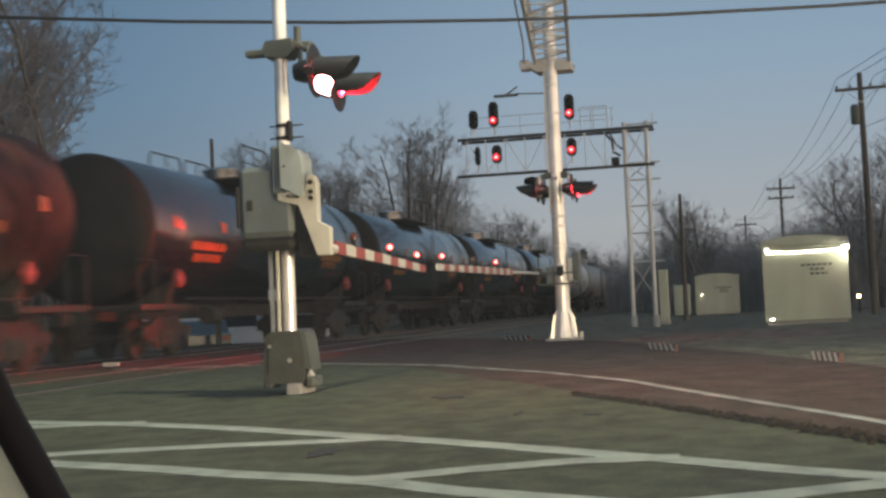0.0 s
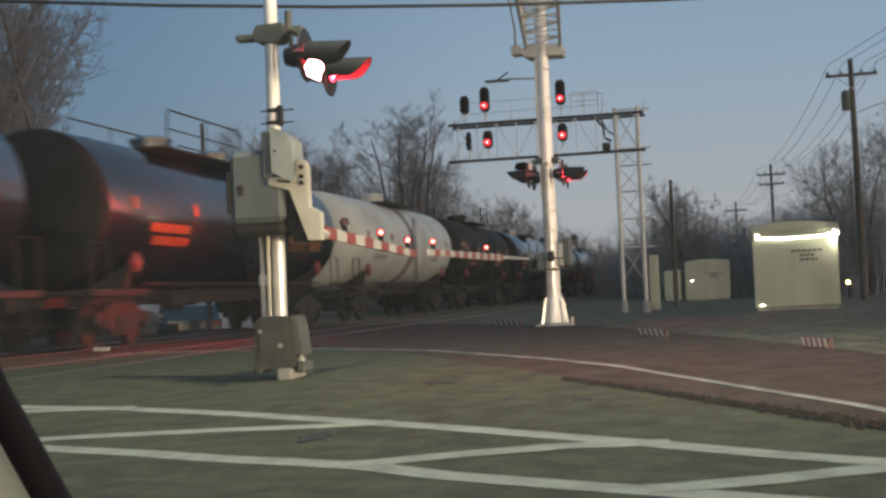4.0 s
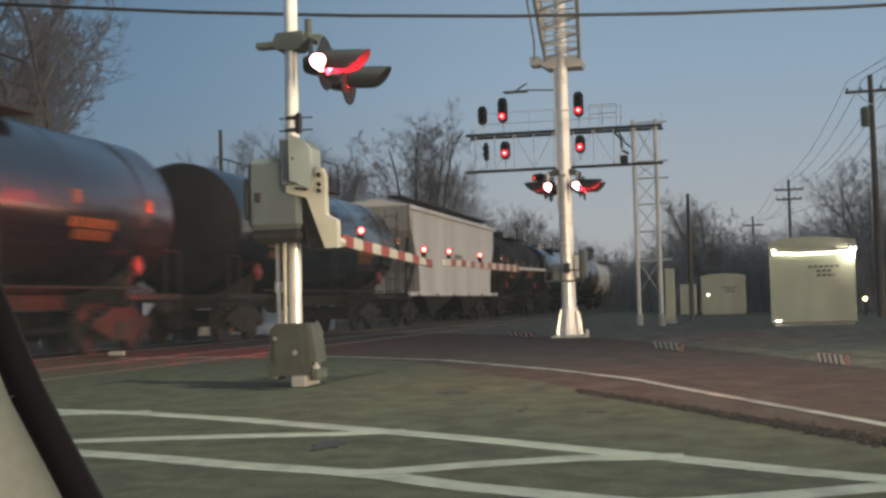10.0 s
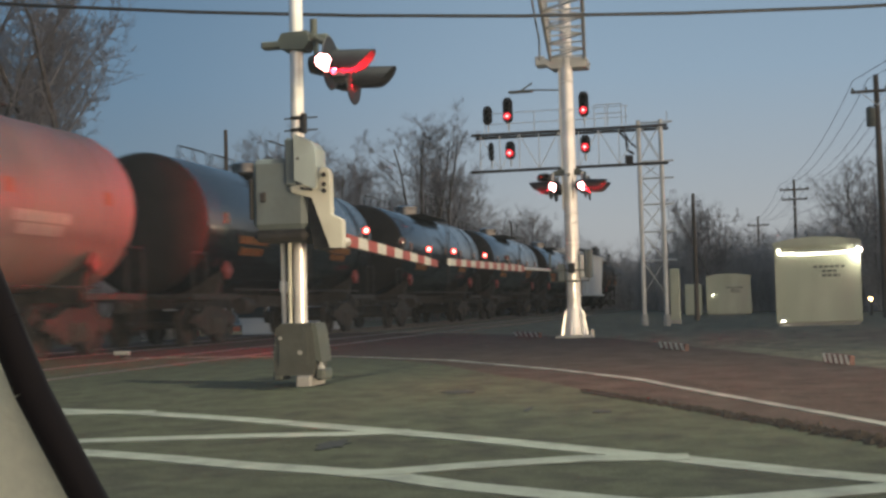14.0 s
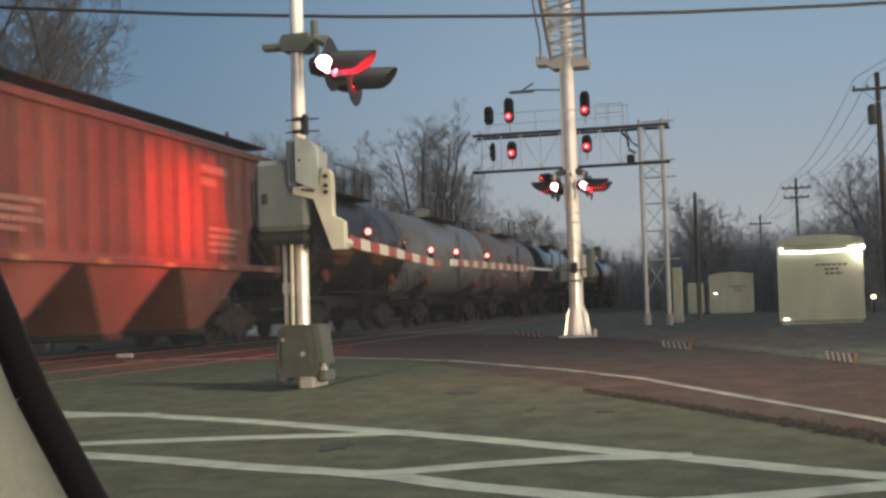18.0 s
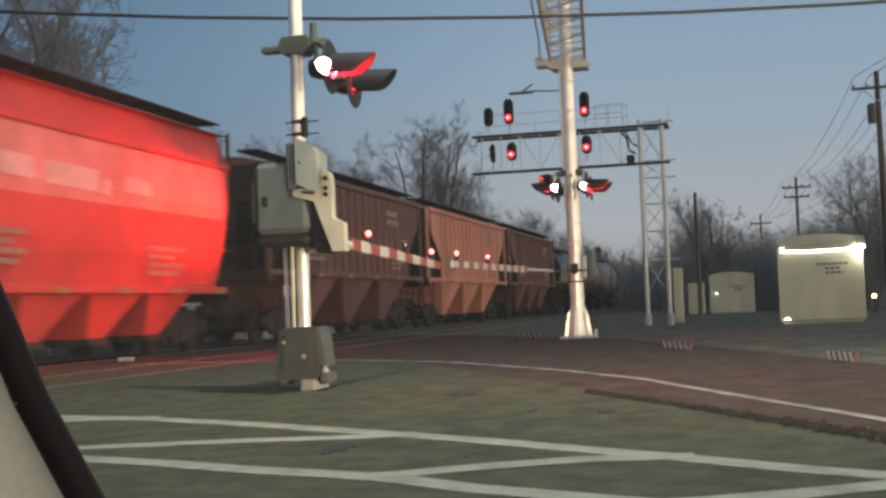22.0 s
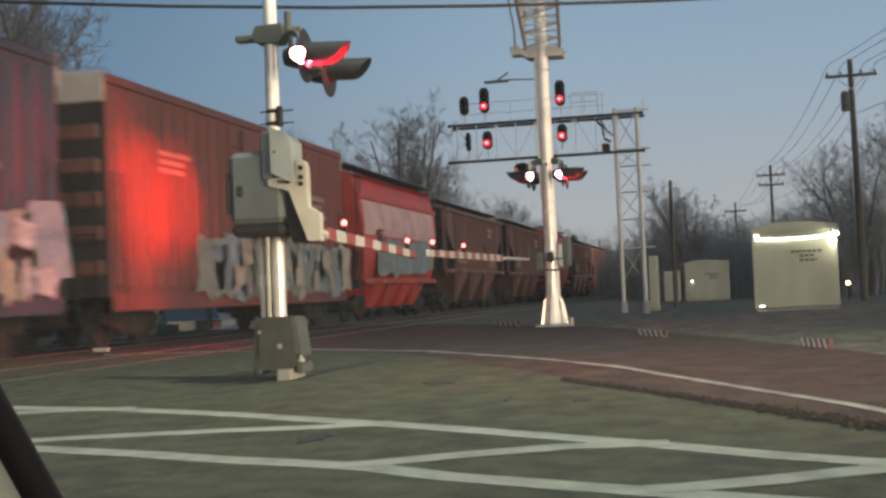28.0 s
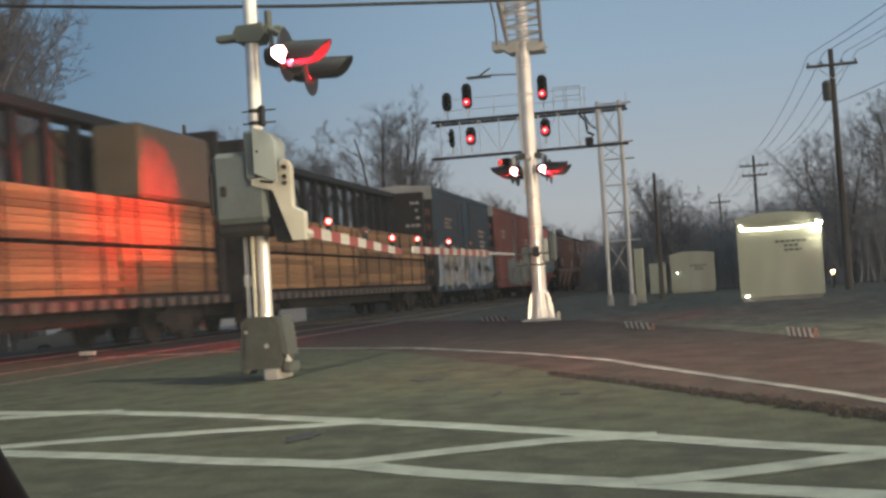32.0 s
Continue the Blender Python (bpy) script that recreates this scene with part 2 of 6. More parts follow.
# rolling stock paints
T_BLACK = mat("tank_black", (0.004, 0.0065, 0.009), 0.5, var=0.4, scale=1.5, fine=14, bump=0.03, dirt=(0.009, 0.011, 0.012), dirt_amount=0.42, stretch=(1, 0.5, 1), spec=0.05, coat=0.9)
T_RUST = mat("tank_grimy_black", (0.013, 0.012, 0.0105), 0.7, var=0.8, scale=1.7, fine=9, bump=0.12, dirt=(0.075, 0.05, 0.036), dirt_amount=0.55, stretch=(1, 0.7, 0.6), spec=0.15)
T_WHITE = mat("tank_white", (0.6, 0.61, 0.55), 0.45, var=0.12, scale=0.8, fine=14, bump=0.06, dirt=(0.3, 0.27, 0.24), dirt_amount=0.3)
T_PINK = mat("tank_dusty_grey", (0.2, 0.17, 0.155), 0.5, var=0.15, scale=0.8, fine=14, bump=0.06, dirt=(0.15, 0.12, 0.1), dirt_amount=0.3)
T_GREY = mat("tank_grey", (0.26, 0.27, 0.27), 0.45, var=0.15, scale=0.8, fine=14, bump=0.06, dirt=(0.08, 0.075, 0.07), dirt_amount=0.3)
T_BROWN = mat("tank_brown", (0.032, 0.022, 0.02), 0.4, var=0.4, scale=1.5, fine=14, bump=0.06, dirt=(0.12, 0.075, 0.06), dirt_amount=0.4)
H_WHITE = mat("hopper_pale_grey", (0.82, 0.8, 0.74), 0.6, var=0.12, scale=0.7, fine=14, bump=0.08, dirt=(0.5, 0.46, 0.4), dirt_amount=0.3, stretch=(1, 1, 0.25))
H_DULL = mat("hopper_dull_grey_end", (0.4, 0.38, 0.35), 0.7, var=0.3, scale=1.0, fine=14, bump=0.1)
H_PINK = mat("hopper_bleached_panel", (0.6, 0.4, 0.38), 0.6, var=0.3, scale=1.2, fine=14, bump=0.08)
H_BROWN = mat("hopper_brown", (0.17, 0.085, 0.068), 0.65, var=0.4, scale=0.8, fine=14, bump=0.1, dirt=(0.1, 0.05, 0.04), dirt_amount=0.5, stretch=(1, 1, 0.2))
H_ORANGE = mat("hopper_orange_brown", (0.62, 0.285, 0.195), 0.65, var=0.18, scale=0.8, fine=14, bump=0.1, dirt=(0.36, 0.15, 0.1), dirt_amount=0.35, stretch=(1, 1, 0.25))
H_RED = mat("hopper_red", (0.55, 0.07, 0.06), 0.55, var=0.15, scale=0.8, fine=14, bump=0.08, dirt=(0.2, 0.06, 0.05), dirt_amount=0.3)
H_REDPALE = mat("hopper_pale_red", (0.58, 0.21, 0.19), 0.55, var=0.3, scale=1.4, fine=14, bump=0.08, dirt=(0.55, 0.3, 0.24), dirt_amount=0.45)
B_RED = mat("boxcar_red_brown", (0.2, 0.062, 0.052), 0.6, var=0.22, scale=0.9, fine=14, bump=0.08, dirt=(0.1, 0.05, 0.04), dirt_amount=0.4, stretch=(1, 1, 0.25))
B_BLUE = mat("boxcar_blue_black", (0.024, 0.05, 0.08), 0.55, var=0.22, scale=0.9, fine=14, bump=0.08, dirt=(0.04, 0.038, 0.042), dirt_amount=0.4, stretch=(1, 1, 0.25))
B_ROOF = mat("boxcar_galvanised_end", (0.42, 0.41, 0.37), 0.6, var=0.2, scale=2, fine=20, bump=0.1)
LUMBER = mat("lumber", (0.3, 0.17, 0.078), 0.75, var=0.55, scale=1.6, fine=20, bump=0.1, stretch=(1, 0.25, 2), obj=0.4)
LUMBER_DARK = mat("lumber_dark", (0.05, 0.038, 0.03), 0.9, var=0.3)
C_BEAM = mat("centerbeam_brown", (0.017, 0.0155, 0.0165), 0.65, var=0.25, scale=1, fine=14, bump=0.08)
# grime with the shade of car ends painted in; also walks, ladders, bulkheads
END_SHADE_GRIME = mat("shaded_grimy_end", (0.032, 0.028, 0.026), 0.8, var=0.4, scale=2, fine=14, bump=0.1)
REFLECT_DULL = mat("dusty_reflective_strip", (0.3, 0.19, 0.08), 0.5, var=0.2)
REFLECT = mat("reflective_strip", (0.24, 0.09, 0.03), 0.35, var=0.15)
YELLOW_TEXT = mat("faded_yellow_lettering", (0.19, 0.08, 0.022), 0.6, var=0.35, scale=5)
STAKE = mat("dusty_stake_pocket", (0.15, 0.12, 0.1), 0.7, var=0.4, scale=5)
LETTER_FAINT = mat("worn_lettering", (0.33, 0.25, 0.2), 0.65, var=0.3, scale=5)
LETTER = mat("white_lettering", (0.36, 0.33, 0.29), 0.6, var=0.2, scale=5)
TAG_PALE = mat("sprayed_pale_paint", (0.42, 0.44, 0.46), 0.6, var=0.5, scale=2.2, fine=10, bump=0)
TAG_BLUE = mat("sprayed_blue_paint", (0.2, 0.29, 0.34), 0.6, var=0.35, scale=2.2, fine=10, bump=0)
TAG_YELLOW = mat("sprayed_yellow_paint", (0.38, 0.35, 0.27), 0.6, var=0.35, scale=2.2, fine=10, bump=0)
TAG_GREEN = mat("sprayed_grey_green_paint", (0.22, 0.26, 0.22), 0.6, var=0.35, scale=2.2, fine=10, bump=0)
TAG_DARK = mat("sprayed_dark_paint", (0.24, 0.22, 0.23), 0.6, var=0.3, scale=2.2, fine=10, bump=0)
PLACARD = mat("hazard_placard", (0.26, 0.06, 0.055), 0.5, var=0.1)


# ---- mesh tools ----
class Geo:
    def __init__(self):
        self.v, self.f = [], []

    def add(self, verts, faces):
        k = len(self.v)
        self.v += [tuple(p) for p in verts]
        self.f += [tuple(i + k for i in q) for q in faces]
        return self

    def box(self, x0, x1, y0, y1, z0, z1):
        vs = [(x, y, z) for z in (z0, z1) for y in (y0, y1) for x in (x0, x1)]
        return self.add(vs, [(0, 2, 3, 1), (4, 5, 7, 6), (0, 1, 5, 4), (2, 6, 7, 3), (0, 4, 6, 2), (1, 3, 7, 5)])

    def cbox(self, x0, x1, y0, y1, z0, z1, c=0.02):
        """A box with chamfered edges."""
        a = ((x0, x1), (y0, y1), (z0, z1))
        s, vs, fs = (1, -1), [], []
        idx = {}
        for i in (0, 1):
            for j in (0, 1):
                for k in (0, 1):
                    p = (a[0][i], a[1][j], a[2][k])
                    for ax in range(3):
                        q = [p[m] + (0 if m == ax else s[(i, j, k)[m]] * c) for m in range(3)]
                        idx[i, j, k, ax] = len(vs)
                        vs.append(q)
        for ax in range(3):
            o = [m for m in range(3) if m != ax]
            for side in (0, 1):
                ring = []
                for u, w in ((0, 0), (1, 0), (1, 1), (0, 1)):
                    ijk = [0, 0, 0]
                    ijk[ax], ijk[o[0]], ijk[o[1]] = side, u, w
                    ring.append(idx[(*ijk, ax)])
                fs.append(ring)
            for u in (0, 1):
                for w in (0, 1):
                    q = []
                    for side in (0, 1):
                        ijk = [0, 0, 0]
                        ijk[ax], ijk[o[0]], ijk[o[1]] = side, u, w
                        q.append((idx[(*ijk, o[0])], idx[(*ijk, o[1])]))
                    fs.append((q[0][0], q[0][1], q[1][1], q[1][0]))
        for i in (0, 1):
            for j in (0, 1):
                for k in (0, 1):
                    fs.append([idx[i, j, k, ax] for ax in range(3)])
        return self.add(vs, fs)

    def rod(self, p, q, r0, r1=None, n=8, caps=True):
        p, q = Vector(p), Vector(q)
        r1 = r0 if r1 is None else r1
        d = q - p
        if d.length < 1e-6:
            return self
        a = d.orthogonal().normalized()
        b = d.normalized().cross(a)
        vs = [c + (a * math.cos(2 * math.pi * i / n) + b * math.sin(2 * math.pi * i / n)) * r for c, r in ((p, r0), (q, r1)) for i in range(n)]
        fs = [(i, (i + 1) % n, n + (i + 1) % n, n + i) for i in range(n)]
        if caps:
            fs += [tuple(range(n))[::-1], tuple(range(n, 2 * n))]
        return self.add(vs, fs)

    def tube(self, pts, r, n=6):
        """One bent tube through the points."""
        pts = [Vector(p) for p in pts]
        vs, side = [], None
        for i, p in enumerate(pts):
            d = (pts[min(i + 1, len(pts) - 1)] - pts[max(i - 1, 0)]).normalized()
            side = d.orthogonal() if side is None else side - d * side.dot(d)
            side.normalize()
            up = d.cross(side)
            vs += [p + (side * math.cos(2 * math.pi * k / n) + up * math.sin(2 * math.pi * k / n)) * r for k in range(n)]
        m = len(pts)
        fs = [(i * n + k, i * n + (k + 1) % n, (i + 1) * n + (k + 1) % n, (i + 1) * n + k) for i in range(m - 1) for k in range(n)]
        fs += [tuple(range(n))[::-1], tuple(range((m - 1) * n, m * n))]
        return self.add(vs, fs)

    def lathe(self, prof, m=None, n=24):
        """A profile of (radius, height) turned round z, then laid by the pose m."""
        m = m or Matrix()
        vs = [m @ Vector((r * math.cos(2 * math.pi * i / n), r * math.sin(2 * math.pi * i / n), h)) for r, h in prof for i in range(n)]
        fs = [(j * n + i, j * n + (i + 1) % n, (j + 1) * n + (i + 1) % n, (j + 1) * n + i) for j in range(len(prof) - 1) for i in range(n)]
        fs += [tuple(range(n))[::-1], tuple(range((len(prof) - 1) * n, len(prof) * n))]
        return self.add(vs, fs)

    def prism(self, poly, axis, a, b):
        """A polygon in the two other axes, pulled along one axis from a to b."""
        def put(u, w, h):
            return {"x": (h, u, w), "y": (u, h, w), "z": (u, w, h)}[axis]
        n = len(poly)
        vs = [put(u, w, h) for h in (a, b) for u, w in poly]
        return self.add(vs, [tuple(range(n))[::-1], tuple(range(n, 2 * n))] + [(i, (i + 1) % n, n + (i + 1) % n, n + i) for i in range(n)])

    def mesh(self, name, material, smooth=False):
        me = bpy.data.meshes.new(name)
        me.from_pydata(self.v, [], self.f)
        bm = bmesh.new()
        bm.from_mesh(me)
        bmesh.ops.recalc_face_normals(bm, faces=bm.faces)
        bm.to_mesh(me)
        bm.free()
        me.materials.append(material)
        if smooth:
            me.shade_smooth()
            me.set_sharp_from_angle(angle=radians(40))
        return me


def part(name, geo, material, parent, label="", smooth=False, at=None):
    ob = new(name, geo if isinstance(geo, bpy.types.Mesh) else geo.mesh(name, material, smooth))
    ob.parent = parent
    if at is not None:
        ob.matrix_basis = at
    if label:
        ob["label"] = label
    return ob


def thing(name, label, category, m=None, group="", kind=""):
    ob = new(name)
    ob.empty_display_size = 0.2
    if m is not None:
        ob.matrix_basis = m
    return tagged(ob, label, category, group, kind)


def solid(name, geo, material, label, category="", group="", kind="", smooth=False):
    return tagged(new(name, geo.mesh(name, material, smooth)), label, category, group, kind)


# ---- ground, road and paint ----
def height(x, y):
    return -0.035 * max(0.0, 12 - max(y, -40)) - 0.015 * min(max(y - 30, 0), 17) * min(max((x + 6) / 3, 0), 1) - 0.72 * min(max((-15.2 - x) / 2.5, 0), 1) * min(max((y - 24) / 6, 0), 1) * min(max((100 - y) / 30, 0), 1) * min(max((x + 60) / 20, 0), 1)


def ribbon(points, width, lift, thick=0.004, step=0.25):
    """A strip that follows points on the ground, as thick as given."""
    pts = []
    for p, q in zip(points, points[1:]):
        p, q = Vector(p), Vector(q)
        n = max(1, int((q - p).length / step))
        pts += [p.lerp(q, i / n) for i in range(n)]
    pts.append(Vector(points[-1]))
    g = Geo()
    vs, fs = [], []
    for i, p in enumerate(pts):
        d = (pts[min(i + 1, len(pts) - 1)] - pts[max(i - 1, 0)]).normalized()
        s = Vector((-d.y, d.x))
        w = width * (1 + 0.07 * noise.noise((p.x * 3, p.y * 3, 1.0)))
        for k in (-0.5, 0.5):
            e = p + s * w * k
            z = height(e.x, e.y) + lift
            vs += [(e.x, e.y, z + thick), (e.x, e.y, z - 0.003)]
    n = len(pts)
    for i in range(n - 1):
        a, b = 4 * i, 4 * i + 4
        fs += [(a, a + 2, b + 2, b), (a, b, b + 1, a + 1), (a + 2, a + 3, b + 3, b + 2)]
    fs += [(0, 1, 3, 2), (4 * n - 4, 4 * n - 2, 4 * n - 1, 4 * n - 3)]
    return g.add(vs, fs)


def sheet(xs, ys, zfun, keep=lambda x, y: True):
    g = Geo()
    g.v = [(x, y, zfun(x, y)) for y in ys for x in xs]
    n = len(xs)
    g.f = [(j * n + i, j * n + i + 1, (j + 1) * n + i + 1, (j + 1) * n + i) for j in range(len(ys) - 1) for i in range(n - 1)
           if keep((xs[i] + xs[i + 1]) / 2, (ys[j] + ys[j + 1]) / 2)]
    return g


def spread(*stops):
    """Numbers from stop to stop: (from, to, step), ..."""
    out = []
    for a, b, s in stops:
        n = max(1, round((b - a) / s))
        out += [a + (b - a) * i / n for i in range(n)]
    return out + [stops[-1][1]]


TRACK, SECOND = -12.15, -8.45
gx = spread((-1500, -200, 130), (-200, -40, 16), (-40, 20, 1.5), (20, 200, 18), (200, 1500, 130))
gy = spread((-600, -40, 80), (-40, 60, 1.5), (60, 300, 20), (300, 3000, 180))
solid("ground", sheet(gx, gy, lambda x, y: height(x, y) - 0.06 + (0.05 * noise.noise((x * 0.4, y * 0.4, 0)) if 14 < y < 60 and x > -6 else 0)), GROUND, "dark gravel and winter grass verge beside the railway", "ground", kind="structure")

# the far edge of the pavement, from the tracks round the bend towards the viewer
FAR_EDGE = [(-30, 40.5), (-10.6, 36.0), (-7.4, 32.8), (-5.4, 30.0), (-2.27, 24.9), (-0.14, 18.4), (1.3, 13.4), (3.0, 6.0), (4.2, -6.0)]


def far_y(x):
    for (x0, y0), (x1, y1) in zip(FAR_EDGE, FAR_EDGE[1:]):
        if x0 <= x <= x1:
            return y0 + (y1 - y0) * (x - x0) / (x1 - x0)
    return -6.0


EDGE_LINE = [(-30, 20.6), (-14, 20.2), (-9.9, 19.75), (-7.45, 19.3), (-5.85, 18.7), (-3.76, 16.76), (-1.89, 13.89), (-0.57, 11.36), (0.31, 9.8), (0.84, 8.89), (2.2, 6.0), (4.0, 1.0)]


# the seam between the forecourt and the road, which leaves the edge line on the bend
SEAM = [p for p in EDGE_LINE if p[0] < -5] + [(-3.9, 16.3), (-2.4, 13.1), (-1.25, 11.08), (-0.42, 9.94), (0.12, 9.1), (0.46, 8.63), (0.92, 7.9), (2.0, 6.4), (4.0, 1.0)]


def seam_y(x):
    for (x0, y0), (x1, y1) in zip(SEAM, SEAM[1:]):
        if x0 <= x <= x1:
            return y0 + (y1 - y0) * (x - x0) / (x1 - x0)
    return 1.0


def between(lo, hi, lift, nx=150, ny=44, x0=-30.0, x1=4.0):
    g = Geo()
    for i in range(nx + 1):
        x = x0 + (x1 - x0) * i / nx
        a, b = lo(x), hi(x)
        for j in range(ny + 1):
            y = a + (b - a) * j / ny
            g.v.append((x, y, height(x, y) + lift))
    g.f = [(i * (ny + 1) + j, (i + 1) * (ny + 1) + j, (i + 1) * (ny + 1) + j + 1, i * (ny + 1) + j + 1) for i in range(nx) for j in range(ny)]
    return g


solid("pavement", between(lambda x: -8.0, seam_y, 0.0), ASPHALT, "worn grey-green asphalt forecourt with cracks", "pavement", kind="structure")
solid("road", between(seam_y, far_y, 0.002), ROAD, "dark worn asphalt road bending over the level crossing", "road", kind="structure")
solid("edge_line", ribbon([p for p in EDGE_LINE if p[0] > -12], 0.1, 0.006), PAINT_WORN, "thin worn white edge line on the road", "road marking", kind="structure")
HATCH = [
    [(-8.5, 11.05), (-5.8, 10.1), (-4.74, 9.79), (-3.7, 9.33), (-2.75, 8.82), (-1.8, 8.3), (-0.32, 7.38), (0.28, 6.97), (0.77, 6.7), (2.2, 5.75)],
    [(-8.0, 9.1), (-4.25, 7.72), (-3.5, 7.46), (-2.88, 7.19), (-2.3, 7.0), (-1.88, 6.83), (-1.4, 6.52), (-0.7, 6.2), (0.0, 5.9), (0.69, 5.6), (1.6, 5.2)],
    [(-7.2, 9.55), (-5.24, 9.83), (-4.7, 9.86)],
    [(-5.1, 8.0), (-4.4, 8.2), (-3.35, 8.4), (-2.62, 8.47), (-2.2, 8.6)],
    [(-2.15, 6.9), (-1.9, 6.94), (-1.54, 7.14), (-0.9, 7.4), (-0.3, 7.46)],
    [(-0.36, 6.09), (-0.2, 6.12), (0.2, 6.28), (0.7, 6.53), (1.0, 6.62)],
]
for k, h in enumerate(HATCH):
    solid("crosswalk_line", ribbon(h, 0.21, 0.004 + 0.002 * (k > 1), 0.003), PAINT, "broad worn white crosswalk line painted on asphalt", "road marking", "crosswalk lines", kind="structure")

g = Geo()
for i in range(1500):
    t = random.random()
    x = -1.35 + 3.6 * t
    y = 10.98 - (x + 1.2) * 1.46 + random.gauss(0, 0.11) * (0.4 + t)
    r = random.uniform(0.008, 0.03) * (0.6 + t)
    z = height(x, y) + 0.002
    a = random.random() * 6.28
    g.add([(x + r * math.cos(a + k * 2.1) * random.uniform(0.7, 2.2), y + r * math.sin(a + k * 2.1), z) for k in range(3)] + [(x, y, z + r * 0.8)], [(0, 1, 3), (1, 2, 3), (2, 0, 3)])
solid("earth_and_leaf_litter", g, EARTH, "dark strip of earth and leaf litter along the pavement edge", "debris", kind="stuff")
solid("earth_strip", ribbon([(-1.25, 11.04), (-0.42, 9.9), (0.12, 9.06), (0.46, 8.59), (0.92, 7.87), (2.0, 6.35)], 0.17, 0.003), EARTH, "dark strip of earth along the pavement edge", "debris", kind="structure")

# tracks
bed = Geo()
bed.prism([(TRACK - 3.4, -0.35), (TRACK - 2.0, -0.16), (SECOND + 1.7, -0.16), (SECOND + 3.0, -0.35)], "y", -120, 17.5)
bed.prism([(TRACK - 3.4, -0.35), (TRACK - 2.0, -0.16), (SECOND + 1.7, -0.16), (SECOND + 3.0, -0.35)], "y", 38.0, 900)
solid("ballast_bed", bed, BALLAST, "grey crushed stone ballast under the tracks", "ballast", kind="structure")
for xc in (TRACK, SECOND):
    track = thing("track", "steel rails on dark timber sleepers in ballast", "railway track", group="tracks", kind="structure")
    for s in (-0.755, 0.755):
        x = xc + s
        gg = Geo()
        prof = [(-0.07, -0.15), (0.07, -0.15), (0.012, -0.12), (0.012, -0.05), (0.036, -0.03), (0.036, 0.004), (-0.036, 0.004), (-0.036, -0.03), (-0.012, -0.05), (-0.012, -0.12)]
        gg.prism([(x + a, b + 0.012) for a, b in prof], "y", -110, 880)
        part("rail", gg, RAIL, track)
    sl = Geo().cbox(-1.3, 1.3, -0.11, 0.11, -0.3, -0.138, 0.015).mesh("sleeper", SLEEPER)
    for i in range(110):
        part("sleeper", sl, SLEEPER, track, at=pose(xc, 40.2 + i * 0.55, 0))


# ---- crossing signals ----
FLASH = []


def flasher(parent, m, phase, r=0.107, hot=False, small=False):
    """A crossing lamp that faces +x of m: background disc, hood, housing, and a lens drum that turns its lit or dark
    side out. With small it is only a disc of glare, with small and hot an added light source.
    """
    m = m @ Matrix.Scale(0.5 if hot else (0.8, 0.98)[phase] if small else 1.0, 4)
    hub = 0.5 if small and not hot else 1.0
    lamp = part("lamp_housing", Geo().lathe([(0.02, -0.2), (0.08 * hub, -0.19), (0.11 * hub, -0.1), (0.118 * hub, -0.005), (0.02, -0.004)], Matrix.Rotation(radians(90), 4, "Y"), 20), BLACK, parent, "round black lamp housing", True, at=m)
    if not small:
        part("background_disc", Geo().lathe([(0.12, 0.0), (0.25, 0.0), (0.255, 0.008), (0.25, 0.016), (0.12, 0.016), (0.12, 0.0)], Matrix.Rotation(radians(90), 4, "Y"), 32), BLACK, lamp, "matt black round background disc", at=pose(0, 0, 0))
    hood = Geo()
    n, length = 22, 0.14 if small else 0.43
    vs, fs = [], []
    for k in range(n + 1):
        a = radians(-90 + 360 * k / n if hot else -34 + 248 * k / n)
        reach = 0.3 if hot else length * (0.52 + 0.48 * max(0.0, (math.sin(a) + 0.56) / 1.56) ** 0.62)
        for rr in (0.12, 0.128):
            vs += [(-0.02 if hot else 0.02, rr * math.cos(a), rr * math.sin(a)), (0.02 + reach, rr * math.cos(a), rr * math.sin(a) - 0.02 * reach / length)]
    for k in range(n):
        a, b = 4 * k, 4 * k + 4
        fs += [(a, a + 1, b + 1, b), (a + 2, b + 2, b + 3, a + 3), (a + 1, a + 3, b + 3, b + 1), (a, b, b + 2, a + 2)]
    hood.add(vs, fs)
    if hot or not small:
        part("hood", hood, BAFFLE if hot else BLACK, lamp, "black cut-away hood", True)
    # the lamp's glare, built as a lobed glowing disc
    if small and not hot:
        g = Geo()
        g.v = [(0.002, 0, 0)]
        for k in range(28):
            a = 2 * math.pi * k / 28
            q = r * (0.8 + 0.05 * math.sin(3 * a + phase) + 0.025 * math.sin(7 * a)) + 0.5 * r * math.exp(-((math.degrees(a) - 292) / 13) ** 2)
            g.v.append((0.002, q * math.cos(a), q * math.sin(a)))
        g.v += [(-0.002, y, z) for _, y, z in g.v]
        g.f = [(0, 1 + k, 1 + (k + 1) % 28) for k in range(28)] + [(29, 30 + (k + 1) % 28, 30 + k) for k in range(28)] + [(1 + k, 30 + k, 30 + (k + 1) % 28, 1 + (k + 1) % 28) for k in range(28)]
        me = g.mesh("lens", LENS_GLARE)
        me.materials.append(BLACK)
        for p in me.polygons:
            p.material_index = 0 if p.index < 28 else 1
        drum = part("lens", me, LENS_GLARE, lamp, "glowing disc standing in for the glare of the lit lamp")
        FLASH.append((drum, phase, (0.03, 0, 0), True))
        return lamp
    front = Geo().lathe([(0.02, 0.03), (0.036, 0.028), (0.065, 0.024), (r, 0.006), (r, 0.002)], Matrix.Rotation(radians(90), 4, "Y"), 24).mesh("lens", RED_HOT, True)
    back = Geo().lathe([(0.02, 0.03), (0.065, 0.024), (r, 0.006), (r, 0.002)], Matrix.Rotation(radians(-90), 4, "Y"), 24)
    me = bpy.data.meshes.new("lens")
    k = len(front.vertices)
